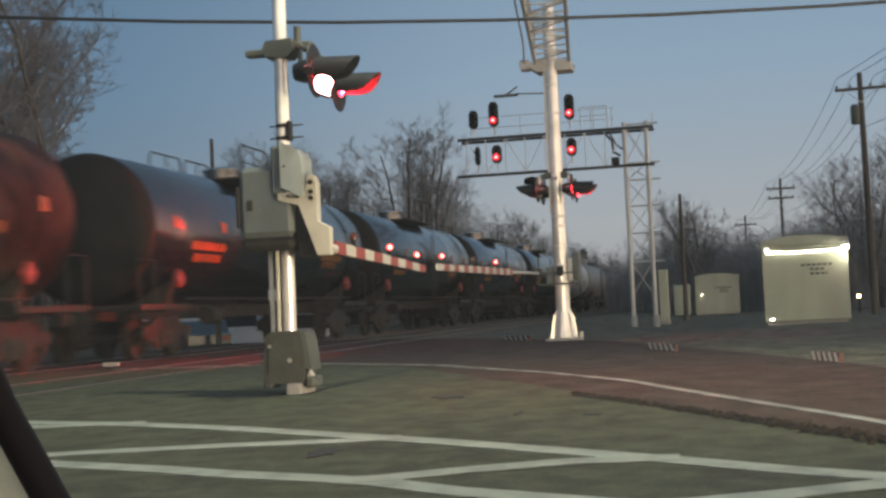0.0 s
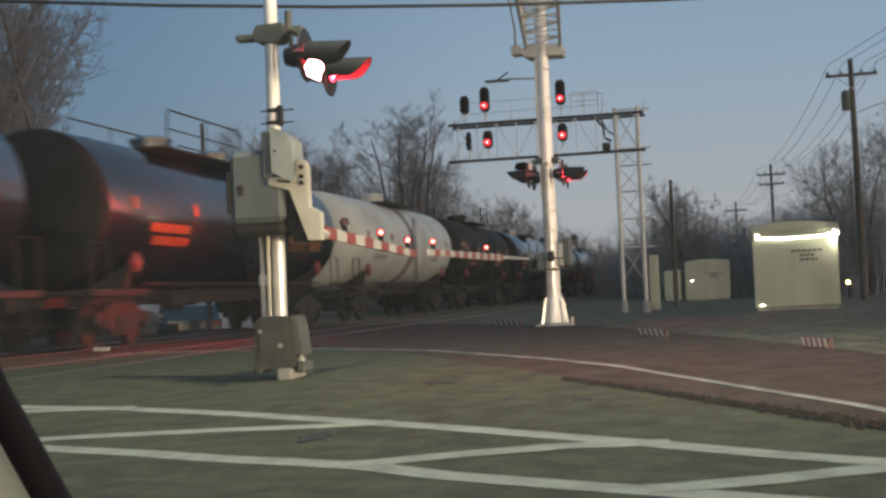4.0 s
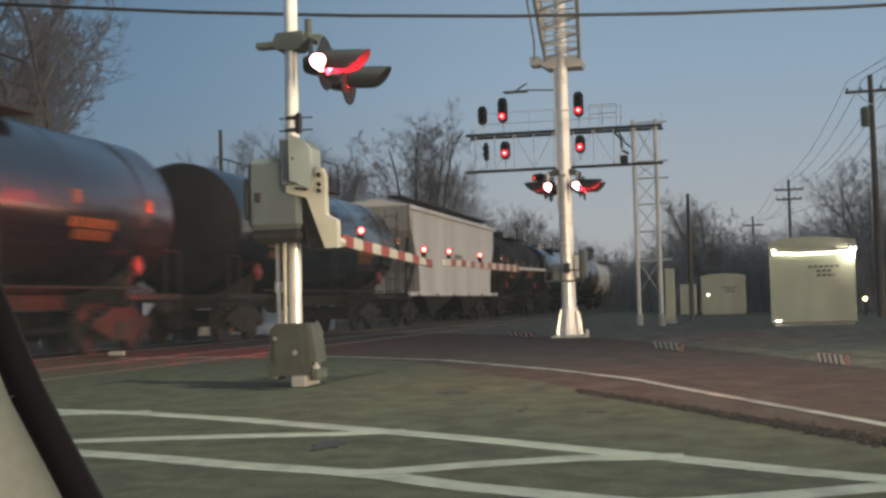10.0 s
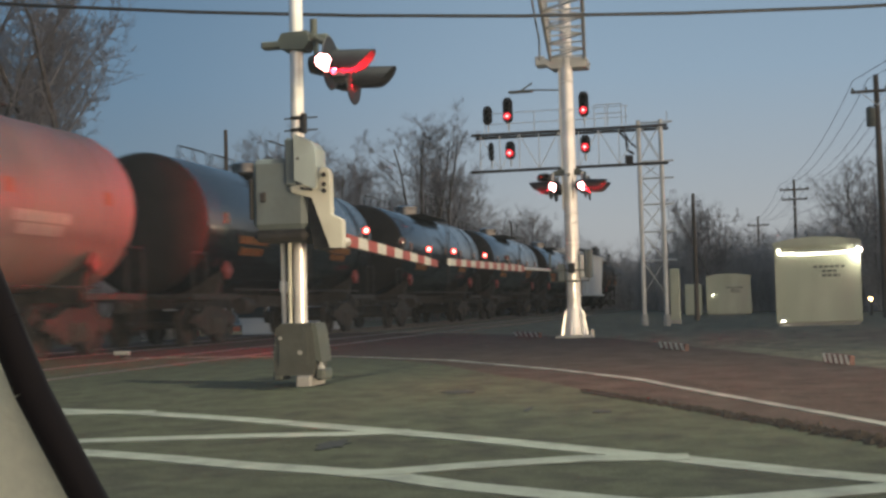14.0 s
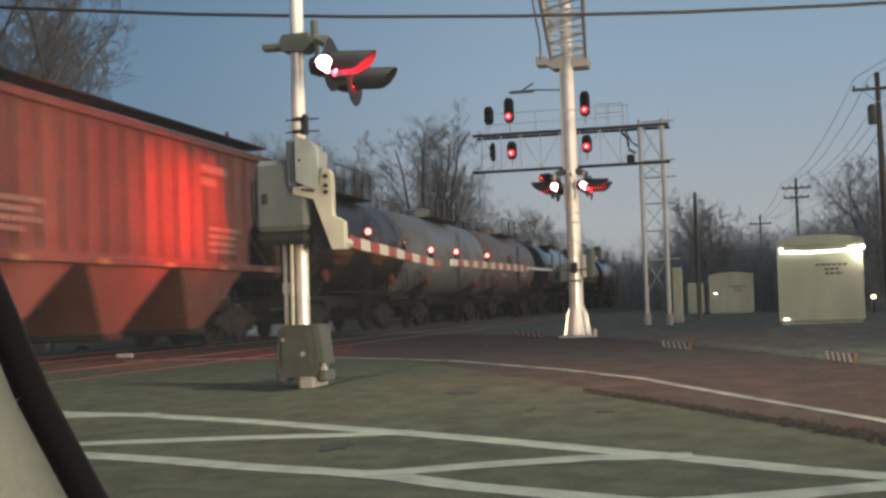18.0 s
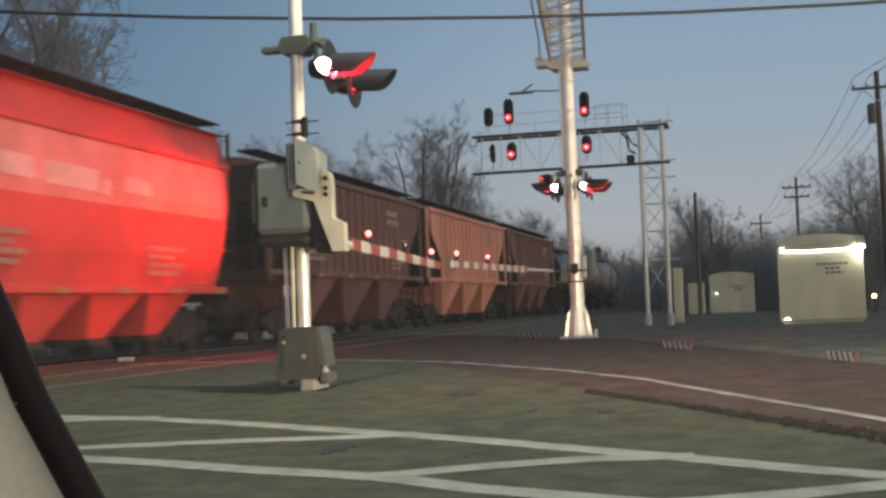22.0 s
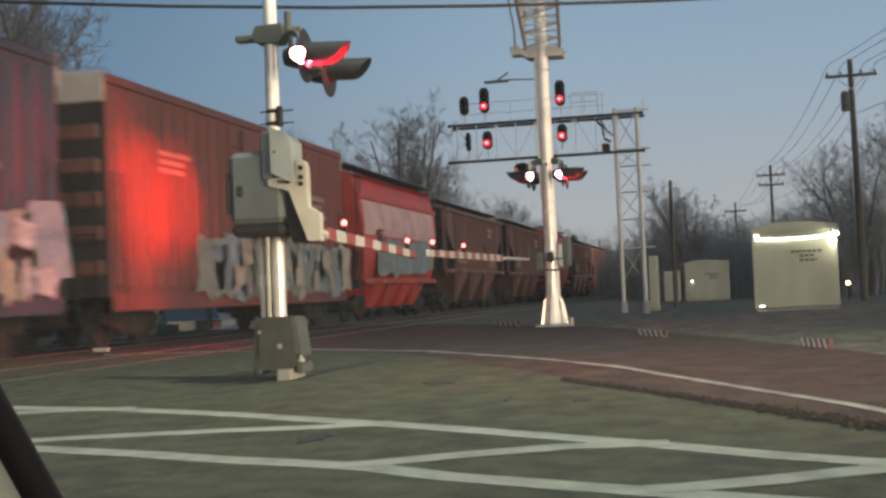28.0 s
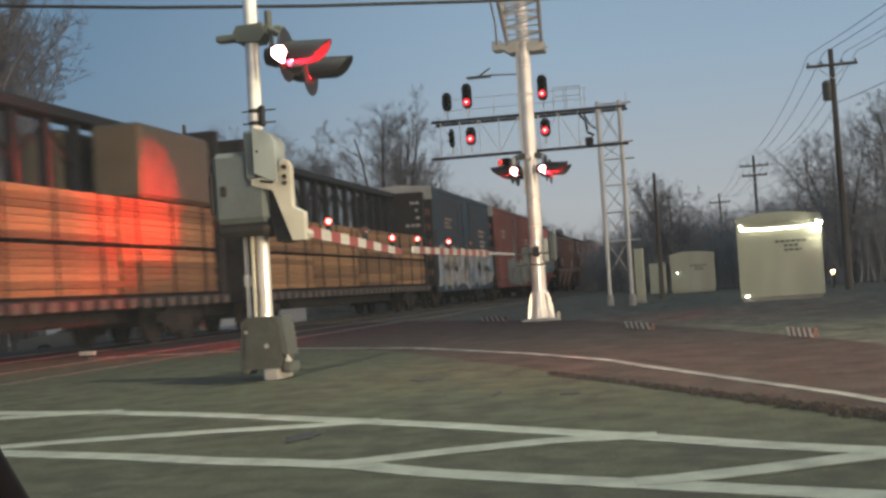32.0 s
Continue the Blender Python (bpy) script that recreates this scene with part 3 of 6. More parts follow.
    rim = Geo().lathe([(0.02, -0.0015), (0.116, -0.0015), (0.116, 0.0015), (0.02, 0.0015)], Matrix.Rotation(radians(90), 4, "Y"), 24)
    k2 = k + len(back.v)
    me.from_pydata([v.co for v in front.vertices] + back.v + rim.v, [], [tuple(p.vertices) for p in front.polygons] + [tuple(i + k for i in f) for f in back.f] + [tuple(i + k2 for i in f) for f in rim.f])
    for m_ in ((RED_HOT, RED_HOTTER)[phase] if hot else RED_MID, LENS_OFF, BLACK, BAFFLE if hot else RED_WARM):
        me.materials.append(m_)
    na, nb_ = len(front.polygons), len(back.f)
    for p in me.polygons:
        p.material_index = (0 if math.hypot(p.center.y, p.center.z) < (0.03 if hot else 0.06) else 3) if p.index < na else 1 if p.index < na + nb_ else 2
    drum = new("lens", me)
    drum.parent = lamp
    drum["label"] = "round red lens that flashes"
    FLASH.append((drum, phase, (0.03, 0, 0), False))
    return lamp


def beam_helper(parent, m, phase):
    """An added source in a narrow black tube along +x of m, for the red pool on the train; the drum at its end turns a
    small bright lens or a dark one outwards.
    """
    turn = Matrix.Rotation(radians(90), 4, "Y")
    tube = part("back_light", Geo().lathe([(0.035, 0.0), (0.035, 0.21), (0.042, 0.21), (0.042, -0.05), (0.01, -0.055), (0.01, -0.045), (0.035, -0.04)], turn, 20), BAFFLE, parent, "slim black tube added to throw the red beam on the train", True, at=m)
    me = bpy.data.meshes.new("lens")
    a = Geo().lathe([(0.002, 0.003), (0.012, 0.003)], turn, 16)
    b = Geo().lathe([(0.03, -0.002), (0.03, 0.002), (0.002, 0.002)], turn, 16)
    k = len(a.v)
    me.from_pydata(a.v + b.v, [], a.f[:17] + a.f[18:] + [tuple(i + k for i in f) for f in b.f])
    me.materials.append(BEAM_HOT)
    me.materials.append(BLACK)
    for p in me.polygons:
        p.material_index = 0 if p.index < len(a.f) - 1 else 1
    drum = new("lens", me)
    drum.parent = tube
    drum["label"] = "small glowing disc of the added beam, which flashes"
    FLASH.append((drum, phase, (0.0, 0, 0), False))
    return tube


# near gate signal
NX, NY = -4.13, 12.05
near = thing("crossing_gate_signal", "grey crossing gate mechanism on a silver mast with flashing red lamps", "crossing signal", pose(NX, NY, height(NX, NY)), "crossing signals")
part("foundation", Geo().cbox(-0.03, 0.13, -0.2, 0.24, -0.1, 0.1, 0.02), CONCRETE, near, "pale concrete foundation stub")
jb = Geo()
jb.prism([(-0.24, 0.1), (0.14, 0.1), (0.17, 0.18), (0.15, 0.5), (0.1, 0.6), (-0.17, 0.6), (-0.23, 0.55), (-0.255, 0.2)], "y", -0.18, 0.18)
base = part("junction_base", jb, DARKCAST, near, "grey cast junction box base")
part("base_door", Geo().prism([(-0.19, 0.2), (0.1, 0.2), (0.1, 0.48), (0.06, 0.55), (-0.14, 0.55), (-0.18, 0.48)], "y", -0.205, -0.182), DARKCAST, base)
for sx in (-0.23, 0.2):
    part("base_foot", Geo().cbox(sx - 0.045, sx + 0.045, -0.15, 0.13, 0.05, 0.16, 0.02), GREYCAST, base)
    part("anchor_bolt", Geo().rod((sx, -0.1, 0.1), (sx, -0.1, 0.24), 0.018).lathe([(0.035, 0.16), (0.035, 0.19)], pose(sx, -0.1, 0), 6), GALV, base)
part("base_knob", Geo().lathe([(0.02, 0.16), (0.025, 0.19)], pose(0.03, -0.03, 0.32, 90), 8), CONCRETE, base)
part("base_knob", Geo().lathe([(0.015, 0.16), (0.02, 0.19)], pose(-0.17, -0.03, 0.46, 90), 8), CONCRETE, base)
part("base_latch", Geo().cbox(-0.25, -0.19, -0.06, 0.06, 0.5, 0.55, 0.01), GREYCAST, base)
part("side_plate", Geo().prism([(0.165, 0.24), (0.225, 0.22), (0.185, 0.54), (0.16, 0.6), (0.12, 0.6)], "y", -0.16, 0.16), GREYCAST, base, "grey side plate")
part("mast", Geo().rod((-0.03, 0, 0.6), (0.0, 0, 4.6), 0.068, n=20), ALU, near, "shiny aluminium mast tube", True)
part("conduit", Geo().tube([(-0.19, -0.02, 0.55), (-0.19, -0.02, 1.42)], 0.024, 10).lathe([(0.036, 0.9), (0.04, 0.92), (0.04, 1.0), (0.025, 1.02)], pose(-0.19, -0.02, 0), 10), GALV, near, "galvanised conduit beside the mast", True)
part("thin_conduit", Geo().rod((-0.105, -0.09, 0.55), (-0.095, -0.09, 1.43), 0.021, n=10), CREAM, near, "", True)
mech = part("gate_mechanism", Geo().cbox(-0.37, 0.17, -0.36, 0.3, 1.5, 2.18, 0.05), CASEGREY, near, "large grey steel gate mechanism case")
part("case_bottom", Geo().cbox(-0.37, 0.16, -0.35, 0.3, 1.38, 1.505, 0.045), DARKSTEEL, mech)
part("case_latch", Geo().cbox(0.02 - 0.3, 0.08 - 0.3, -0.385, -0.36, 1.76, 1.86, 0.01), DARKSTEEL, mech)
part("case_hinge", Geo().cbox(-0.41, -0.37, -0.34, -0.24, 1.6, 2.0, 0.015), DARKSTEEL, mech)
upper = part("counterweight_box", Geo().prism([(0.1, 1.95), (0.29, 1.86), (0.31, 1.88), (0.31, 2.24), (0.26, 2.31), (0.1, 2.39)], "y", -0.47, -0.15), BOXGREY, near, "pale grey box above the gate case")
part("box_hinge", Geo().rod((0.16, -0.485, 1.87), (0.28, -0.485, 1.85), 0.012), DARKSTEEL, upper)
part("box_screw", Geo().lathe([(0.012, 0.46), (0.012, 0.48)], pose(0.14, 0, 2.15, 90), 8), DARKSTEEL, upper)
part("box_bracket", Geo().cbox(-0.02, 0.1, -0.4, -0.16, 1.9, 2.36, 0.02), CASEGREY, upper, "grey bracket behind the box")
arm_b = part("gate_bracket", Geo().prism([(0.05, 1.9), (0.32, 1.92), (0.33, 2.03), (0.37, 2.07), (0.41, 2.05), (0.43, 1.99), (0.43, 1.62), (0.54, 1.56), (0.54, 1.3), (0.42, 1.3), (0.25, 1.78), (0.05, 1.84)], "y", -0.42, -0.3), CREAM, near, "cream painted gate arm bracket")
part("inner_bracket", Geo().prism([(0.1, 1.86), (0.25, 1.8), (0.4, 1.32), (0.22, 1.3), (0.16, 1.6)], "y", -0.28, 0.12), DARKSTEEL, arm_b)
for z in (1.99, 1.9, 1.84):
    part("arm_bolt", Geo().lathe([(0.022, 0.39), (0.022, 0.44)], pose(0.38, -0.01, z, 90), 8), DARKSTEEL, arm_b)
for i, z in enumerate((2.46, 2.58)):
    cl = part("mast_clamp", Geo().lathe([(0.07, 0), (0.083, 0.005), (0.083, 0.035), (0.07, 0.04)], pose(0, 0, z), 16), DARKSTEEL, near)
    part("clamp_bolt", Geo().rod((-0.14, -0.03, z + 0.02), (0.2, -0.03, z + 0.02), 0.008), DARKSTEEL, cl)
part("cable_bracket", Geo().cbox(0.05, 0.1, -0.1, -0.04, 2.44, 2.64, 0.01), BLACK, near)
cross = part("crossarm_clamp", Geo().prism([(-0.13, 3.27), (0.1, 3.26), (0.16, 3.33), (0.14, 3.44), (-0.12, 3.43), (-0.16, 3.36)], "y", -0.12, 0.12), GREYCAST, near, "grey cast clamp round the mast")
part("crossarm_stub", Geo().cbox(-0.36, -0.12, -0.06, 0.06, 3.3, 3.37, 0.015), GREYCAST, cross)
part("crossarm_stub", Geo().cbox(0.12, 0.33, -0.07, 0.07, 3.33, 3.41, 0.015), GREYCAST, cross)
part("lamp_bar", Geo().rod((0.31, -0.5, 3.3), (0.31, 0.55, 3.3), 0.03, n=10), GREYCAST, near, "", True)
part("lamp_bar_cap", Geo().rod((0.31, -0.42, 3.32), (0.31, -0.42, 3.47), 0.035, n=10), GREYCAST, near, "", True)
for yy, ph in ((-0.36, 0), (0.4, 1)):
    flasher(near, pose(0.44, yy, 3.05 - 0.03 * ph), ph)
    # glare disc turned to the viewer, not a lamp of the mast
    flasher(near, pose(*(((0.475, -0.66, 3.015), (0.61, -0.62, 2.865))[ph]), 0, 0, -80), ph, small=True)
    part("lamp_hanger", Geo().rod((0.31, yy, 2.99), (0.31, yy, 3.3), 0.025), GREYCAST, near)


def gate_arm(parent, y0, y1, x, z0, z1, lamps):
    """A striped arm from y0 to y1; lamps: (place along it 0..1, phase or None for steady)."""
    n = max(4, round(abs(y1 - y0) / 0.33))
    at = lambda t: Vector((x, y0 + (y1 - y0) * t, z0 + (z1 - z0) * t))
    for i in range(n):
        a, b = at(i / n), at((i + 1) / n)
        hh = 0.058 - 0.014 * (i + 0.5) / n
        part("stripe", Geo().add([(p.x + sx, p.y, p.z + sz * hh) for p in (a, b) for sx, sz in ((-0.02, -1), (0.02, -1), (0.02, 1), (-0.02, 1))],
             [(0, 1, 2, 3), (7, 6, 5, 4), (0, 4, 5, 1), (1, 5, 6, 2), (2, 6, 7, 3), (3, 7, 4, 0)]), RED if i % 2 == 0 else WHITE, parent)
    for t, ph in lamps:
        p = at(t)
        holder = part("arm_lamp", Geo().cbox(p.x - 0.03, p.x + 0.03, p.y - 0.02, p.y + 0.02, p.z + 0.04, p.z + 0.12, 0.008), BLACK, parent, "small red gate arm lamp")
        me = bpy.data.meshes.new("arm_lens")
        prof = [(0.008, 0.016), (0.024, 0.014), (0.034, 0.006), (0.034, 0.003)]
        out = Matrix.Rotation(radians(-62), 4, "Z")
        axis = out.to_3x3() @ Vector((1, 0, 0))
        a = Geo().lathe(prof, out @ Matrix.Rotation(radians(90), 4, "Y"), 14)
        b = Geo().lathe(prof, out @ Matrix.Rotation(radians(-90), 4, "Y"), 14)
        c = Geo().lathe([(0.01, -0.002), (0.05, -0.002), (0.05, 0.002), (0.01, 0.002)], out @ Matrix.Rotation(radians(90), 4, "Y"), 14)
        k, k2 = len(a.v), len(a.v) + len(b.v)
        me.from_pydata(a.v + b.v + c.v, [], a.f + [tuple(i + k for i in f) for f in b.f] + [tuple(i + k2 for i in f) for f in c.f])
        for m_ in (ARM_HOT, LENS_OFF if ph is not None else ARM_HOT, BLACK, ARM_RIM):
            me.materials.append(m_)
        for q in me.polygons:
            q.material_index = 0 if q.index < len(a.f) else 1 if q.index < len(a.f) + len(b.f) else 2
            across = (q.center - axis * q.center.dot(axis)).length
            if across > 0.022 and (q.material_index == 0 or q.material_index == 1 and ph is None):
                q.material_index = 3
        lens = new("arm_lens", me)
        lens.parent = holder
        if ph is None:
            lens.matrix_basis = pose(p.x, p.y, p.z + 0.15)
        else:
            FLASH.append((lens, ph, (p.x, p.y, p.z + 0.15), False))


arm1 = part("gate_arm", Geo().rod((0.5, -0.35, 1.36), (0.5, -0.15, 1.36), 0.05, n=8), WHITE, near, "lowered gate arm striped red and white")
gate_arm(arm1, -0.15, 3.62, 0.5, 1.38, 1.25, [(0.18, 0), (0.56, 1), (0.9, None)])

# far signal with the cantilever
FX, FY = -3.25, 26.34
far = thing("cantilever_crossing_signal", "tall silver cantilever mast with flashing lamps and a lattice arm", "crossing signal", pose(FX, FY, 0), "crossing signals")
part("foundation", Geo().cbox(-0.36, 0.36, -0.36, 0.36, -0.1, 0.04, 0.03), CONCRETE, far)
part("mast", Geo().rod((0, 0, 0.05), (0, 0, 6.9), 0.15, 0.122, n=24), ALU, far, "thick shiny aluminium mast", True)
for a in range(0, 360, 60):
    part("base_gusset", Geo().prism([(0.1, 0.05), (0.29, 0.05), (0.27, 0.14), (0.22, 0.46), (0.16, 0.58), (0.1, 0.58)], "y", -0.012, 0.012), ALU, far, at=pose(0, 0, 0, 0, 0, a + 20))
part("base_cone", Geo().lathe([(0.23, 0.05), (0.22, 0.12), (0.165, 0.5), (0.151, 0.62)], None, 20), ALU, far, "flared cast mast base", True)
part("base_bolt", Geo().cbox(0.36, 0.42, -0.36, -0.3, 0.04, 0.17, 0.01), WHITE, far)
part("cable_tray", Geo().box(-0.165, -0.1, -0.05, 0.02, 2.6, 5.5), GALV, far)
for z in (1.1, 1.5, 1.9, 2.3, 2.5, 4.6, 5.2):
    part("mast_band", Geo().lathe([(0.12, 0), (0.156 - 0.004 * z, 0.005), (0.156 - 0.004 * z, 0.035), (0.12, 0.04)], pose(0, 0, z), 20), GALV, far)


def aim(foot, y):
    """The pose of an added source at foot, aimed at the side of a train that passes at y."""
    goal = Vector((-10.65 - FX, y - FY, 2.85)) - Vector(foot)
    return Matrix.Translation(foot) @ Matrix.Rotation(math.atan2(goal.y, goal.x), 4, "Z") @ Matrix.Rotation(-math.atan2(goal.z, math.hypot(goal.x, goal.y)), 4, "Y")


part("lamp_crossarm", Geo().prism([(-0.32, 3.3), (0.3, 3.3), (0.34, 3.34), (0.2, 3.42), (-0.2, 3.42), (-0.36, 3.36)], "y", -0.1, 0.1), GREYCAST, far)
for yy, ph in ((-0.38, 0), (0.38, 1)):
    flasher(far, pose(0.34, yy, 3.05), ph)
    flasher(far, pose(-0.34, yy, 3.05, 0, 0, 176), ph)
    # extra sources above the track-facing lamps: one wide wash, two narrow beams
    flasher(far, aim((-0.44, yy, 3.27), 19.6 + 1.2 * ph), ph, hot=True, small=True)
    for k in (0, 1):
        beam_helper(far, aim((-0.42, yy + 0.1 + 0.09 * k, 3.24), (23.2, 25.0)[ph] + 1.6 * k), ph)
    if ph == 0:
        # glare discs for the nearer pair of lamps
        for sx in (-0.29, 0.29):
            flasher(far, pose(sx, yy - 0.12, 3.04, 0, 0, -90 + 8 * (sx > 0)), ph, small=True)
    for sx in (-0.3, 0.3):
        part("lamp_hanger", Geo().cbox(sx - 0.03, sx + 0.03, yy - 0.04, yy + 0.04, 2.92, 3.32, 0.01), GALV, far)
part("lamp_bar", Geo().rod((0, -0.5, 3.3), (0, 0.5, 3.3), 0.04), GALV, far)
# gate gear low on the mast
gear = part("gate_gear", Geo().cbox(-0.3, -0.16, -0.12, 0.2, 1.16, 1.5, 0.02), CASEGREY, far, "galvanised gate gear on the mast")
part("gear_guard", Geo().tube([(-0.42, -0.3, 1.7), (-0.42, -0.3, 1.14), (0.36, -0.3, 1.14), (0.36, -0.3, 1.75)], 0.022).tube([(-0.42, -0.3, 1.36), (0.36, -0.3, 1.36)], 0.018), GREYCAST, gear)
part("gear_box", Geo().cbox(0.15, 0.24, -0.12, 0.2, 1.2, 1.66, 0.02), GALV, gear)
part("counterweight", Geo().cbox(0.24, 0.4, -0.1, 0.1, 1.2, 1.78, 0.03), CASEGREY, gear)
part("gear_lamp", Geo().cbox(-0.05, 0.08, -0.34, -0.24, 1.3, 1.5, 0.02), BLACK, gear)
arm2 = part("gate_arm", Geo().rod((-0.42, -0.4, 1.37), (-0.42, -3.5, 1.34), 0.028, n=8), GALV, far, "lowered gate arm striped red and white")
gate_arm(arm2, -3.5, -9.6, -0.45, 1.34, 1.3, [(0.27, 1), (0.59, 0), (0.95, None)])
# ladder-like lattice arm over the road, seen end on
bars = Geo()
X0, X1, Z0, Z1, Y0, Y1 = -0.36, 0.34, 5.68, 6.36, 0.35, -9.5
SKEW = 0.107


def chord(x, y, z):
    return (x + SKEW * (Y0 - y), y, z)


for x in (X0, X1):
    for z in (Z0, Z1):
        bars.rod(chord(x, Y0, z), chord(x, Y1, z), 0.034, n=8)
truss = part("lattice_arm", bars, GALV, far, "galvanised lattice arm reaching over the road", True)
dia = Geo()
n = 14
for i in range(n):
    ya, yb = Y0 + (Y1 - Y0) * i / n, Y0 + (Y1 - Y0) * (i + 1) / n
    s = 1 if i % 2 else -1
    for z in (Z0, Z1):
        dia.rod(chord(X0 if s > 0 else X1, ya, z), chord(X1 if s > 0 else X0, yb, z), 0.017, n=6)
    for x in (X0, X1):
        dia.rod(chord(x, ya, Z0 if s > 0 else Z1), chord(x, yb, Z1 if s > 0 else Z0), 0.017, n=6)
        dia.rod(chord(x, ya, Z0), chord(x, ya, Z1), 0.017, n=6)
    dia.rod(chord(X0, ya, Z0), chord(X1, ya, Z0), 0.017, n=6)
part("lacing", dia, GALV, truss)
clamp = part("arm_clamp", Geo().prism([(-0.46, 5.62), (-0.3, 5.5), (0.42, 5.5), (0.44, 5.58), (0.42, 5.7), (-0.46, 5.7)], "y", -0.1, 0.42), GALV, truss, "cast clamp holding the arm to the mast")
part("clamp_plate", Geo().cbox(-0.64, -0.44, -0.05, 0.3, 5.58, 5.78, 0.02), GALV, clamp)
part("clamp_bolt", Geo().rod((0.42, 0.0, 5.56), (0.5, 0.0, 5.56), 0.02), GALV, clamp)
part("arm_cable", Geo().tube([chord(X0 - 0.22, -0.05, 5.7), chord(X0 - 0.2, -0.6, 6.0), chord(X0 - 0.16, -9, 6.1)], 0.02), GALV, truss)
side = part("side_lamp_arm", Geo().rod((0, 0, 5.05), (-0.75, 0, 5.1), 0.015).cbox(-1.22, -0.7, -0.06, 0.06, 5.05, 5.1, 0.02).rod((-0.95, 0, 5.1), (-0.72, 0, 5.24), 0.018), GREYCAST, far, "small side bracket")

# ---- railway signal gantry ----
GY = 50.2
gan = thing("signal_gantry", "galvanised lattice cantilever gantry carrying railway signals", "signal gantry", pose(0, GY, 0))
LEGS = (-3.5, -2.66)
for x in LEGS:
    ped = part("pedestal", Geo().lathe([(0.14, -0.5), (0.14, 0.12), (0.12, 0.15)], pose(x, 0, 0), 16), CONCRETE, gan, "", True)
    part("leg", Geo().rod((x, 0, 0.15), (x, 0, 7.6), 0.085, n=12), GALV, gan, "galvanised steel leg", True)
zs = [0.9, 2.2, 3.3, 4.35, 5.35, 6.0, 7.5]
for a, b in zip(zs, zs[1:]):
    part("rung", Geo().rod((LEGS[0], 0, b), (LEGS[1] + 0.45, 0, b), 0.035), GALV, gan)
    part("brace", Geo().rod((LEGS[0], 0, a), (LEGS[1], 0, b), 0.018).rod((LEGS[1], 0, a), (LEGS[0], 0, b), 0.018), GALV, gan)
part("upper_beam", Geo().cbox(-10.05, -2.4, -0.1, 0.1, 7.32, 7.42, 0.02), DARKSTEEL, gan, "dark upper beam")
part("upper_beam", Geo().cbox(-10.05, -2.4, 0.9, 1.05, 7.32, 7.42, 0.02), DARKSTEEL, gan)
part("lower_beam", Geo().cbox(-10.1, -2.4, -0.1, 0.1, 5.87, 5.97, 0.02), DARKSTEEL, gan, "dark lower beam")
nb = 9
for i in range(nb + 1):
    x = -9.7 + 7.0 * i / nb
    part("web_post", Geo().rod((x, 0, 5.95), (x, 0, 7.35), 0.016), GALV, gan)
    if i < nb:
        part("web_diagonal", Geo().rod((x, 0, 5.95 if i % 2 else 7.35), (x + 7.0 / nb, 0, 7.35 if i % 2 else 5.95), 0.014), GALV, gan)
for k, x in enumerate((-9.6, -8.6, -7.6, -6.6, -5.6, -4.8, -4.0)):
    part("rail_post", Geo().rod((x, 0.5, 7.4), (x, 0.5, 8.3), 0.014), GALV, gan)
for z in (7.85, 8.28):
    part("hand_rail", Geo().rod((-9.6, 0.5, z), (-3.9, 0.5, z), 0.013), GALV, gan)
part("climbing_cage", Geo().tube([(-4.3, 0.2, 7.3), (-4.0, 0.2, 6.95), (-3.95, 0.2, 6.5), (-3.7, 0.2, 6.35)], 0.05).tube([(-4.1, 0.3, 7.3), (-3.85, 0.3, 6.8), (-3.6, 0.3, 6.6)], 0.035).cbox(-4.05, -3.75, 0.1, 0.4, 6.0, 6.3, 0.03), DARKSTEEL, gan, "dark climbing hoops and gear under the beam")
for z in (7.4, 8.0, 8.35):
    part("platform_rail", Geo().rod((-5.2, 0.3, z), (-4.15, 0.3, z), 0.016), GALV, gan)
for x in (-5.2, -4.68, -4.15):
    part("platform_post", Geo().rod((x, 0.3, 7.4), (x, 0.3, 8.35), 0.016), GALV, gan)
part("finial", Geo().rod((-2.4, 0, 7.4), (-2.4, 0, 7.9), 0.015), GALV, gan)


def signal_head(x, z, lit, hh=0.98, w=0.38):
    head = part("signal_head", Geo().prism([(x - w / 2, z - hh / 2 + 0.12), (x - w / 4, z - hh / 2), (x + w / 4, z - hh / 2), (x + w / 2, z - hh / 2 + 0.12), (x + w / 2, z + hh / 2 - 0.14), (x + w / 4, z + hh / 2), (x - w / 4, z + hh / 2), (x - w / 2, z + hh / 2 - 0.14)], "y", -0.22, -0.12), BLACK, gan, "black railway signal head showing red" if lit else "black railway signal head, unlit, turned away")
    n = 3 if hh > 0.8 else 2
    for k in range(n):
        zz = z + 0.26 - 0.26 * k if n == 3 else z + 0.13 - 0.26 * k
        part("visor", Geo().lathe([(0.1, 0), (0.1, 0.2), (0.092, 0.2), (0.092, 0)], pose(x, -0.22, zz, 90), 14), BLACK, head, "", True)
        if lit and k == n - 1:
            part("lens", Geo().lathe([(0.01, 0.215), (0.04, 0.212), (0.062, 0.2)], pose(x, -0.22, zz, 90), 16), SIGNAL_HOT, head, "lit red lens", True)
            # red glow round the lit lens, built as a glowing ring
            part("lens_glow_ring", Geo().lathe([(0.056, 0.198), (0.12, 0.19), (0.15, 0.17)], pose(x, -0.22, zz, 90), 16), SIGNAL_RIM, head, "", True)
    part("bracket", Geo().rod((x, -0.1, z - hh / 2 - 0.3), (x, -0.1, z + 0.2), 0.03), GALV, head)


for x, z, hh in ((-8.53, 8.28, 0.98), (-8.47, 6.7, 0.7), (-5.55, 8.34, 0.98), (-5.53, 6.78, 0.7)):
    signal_head(x, z, True, hh)
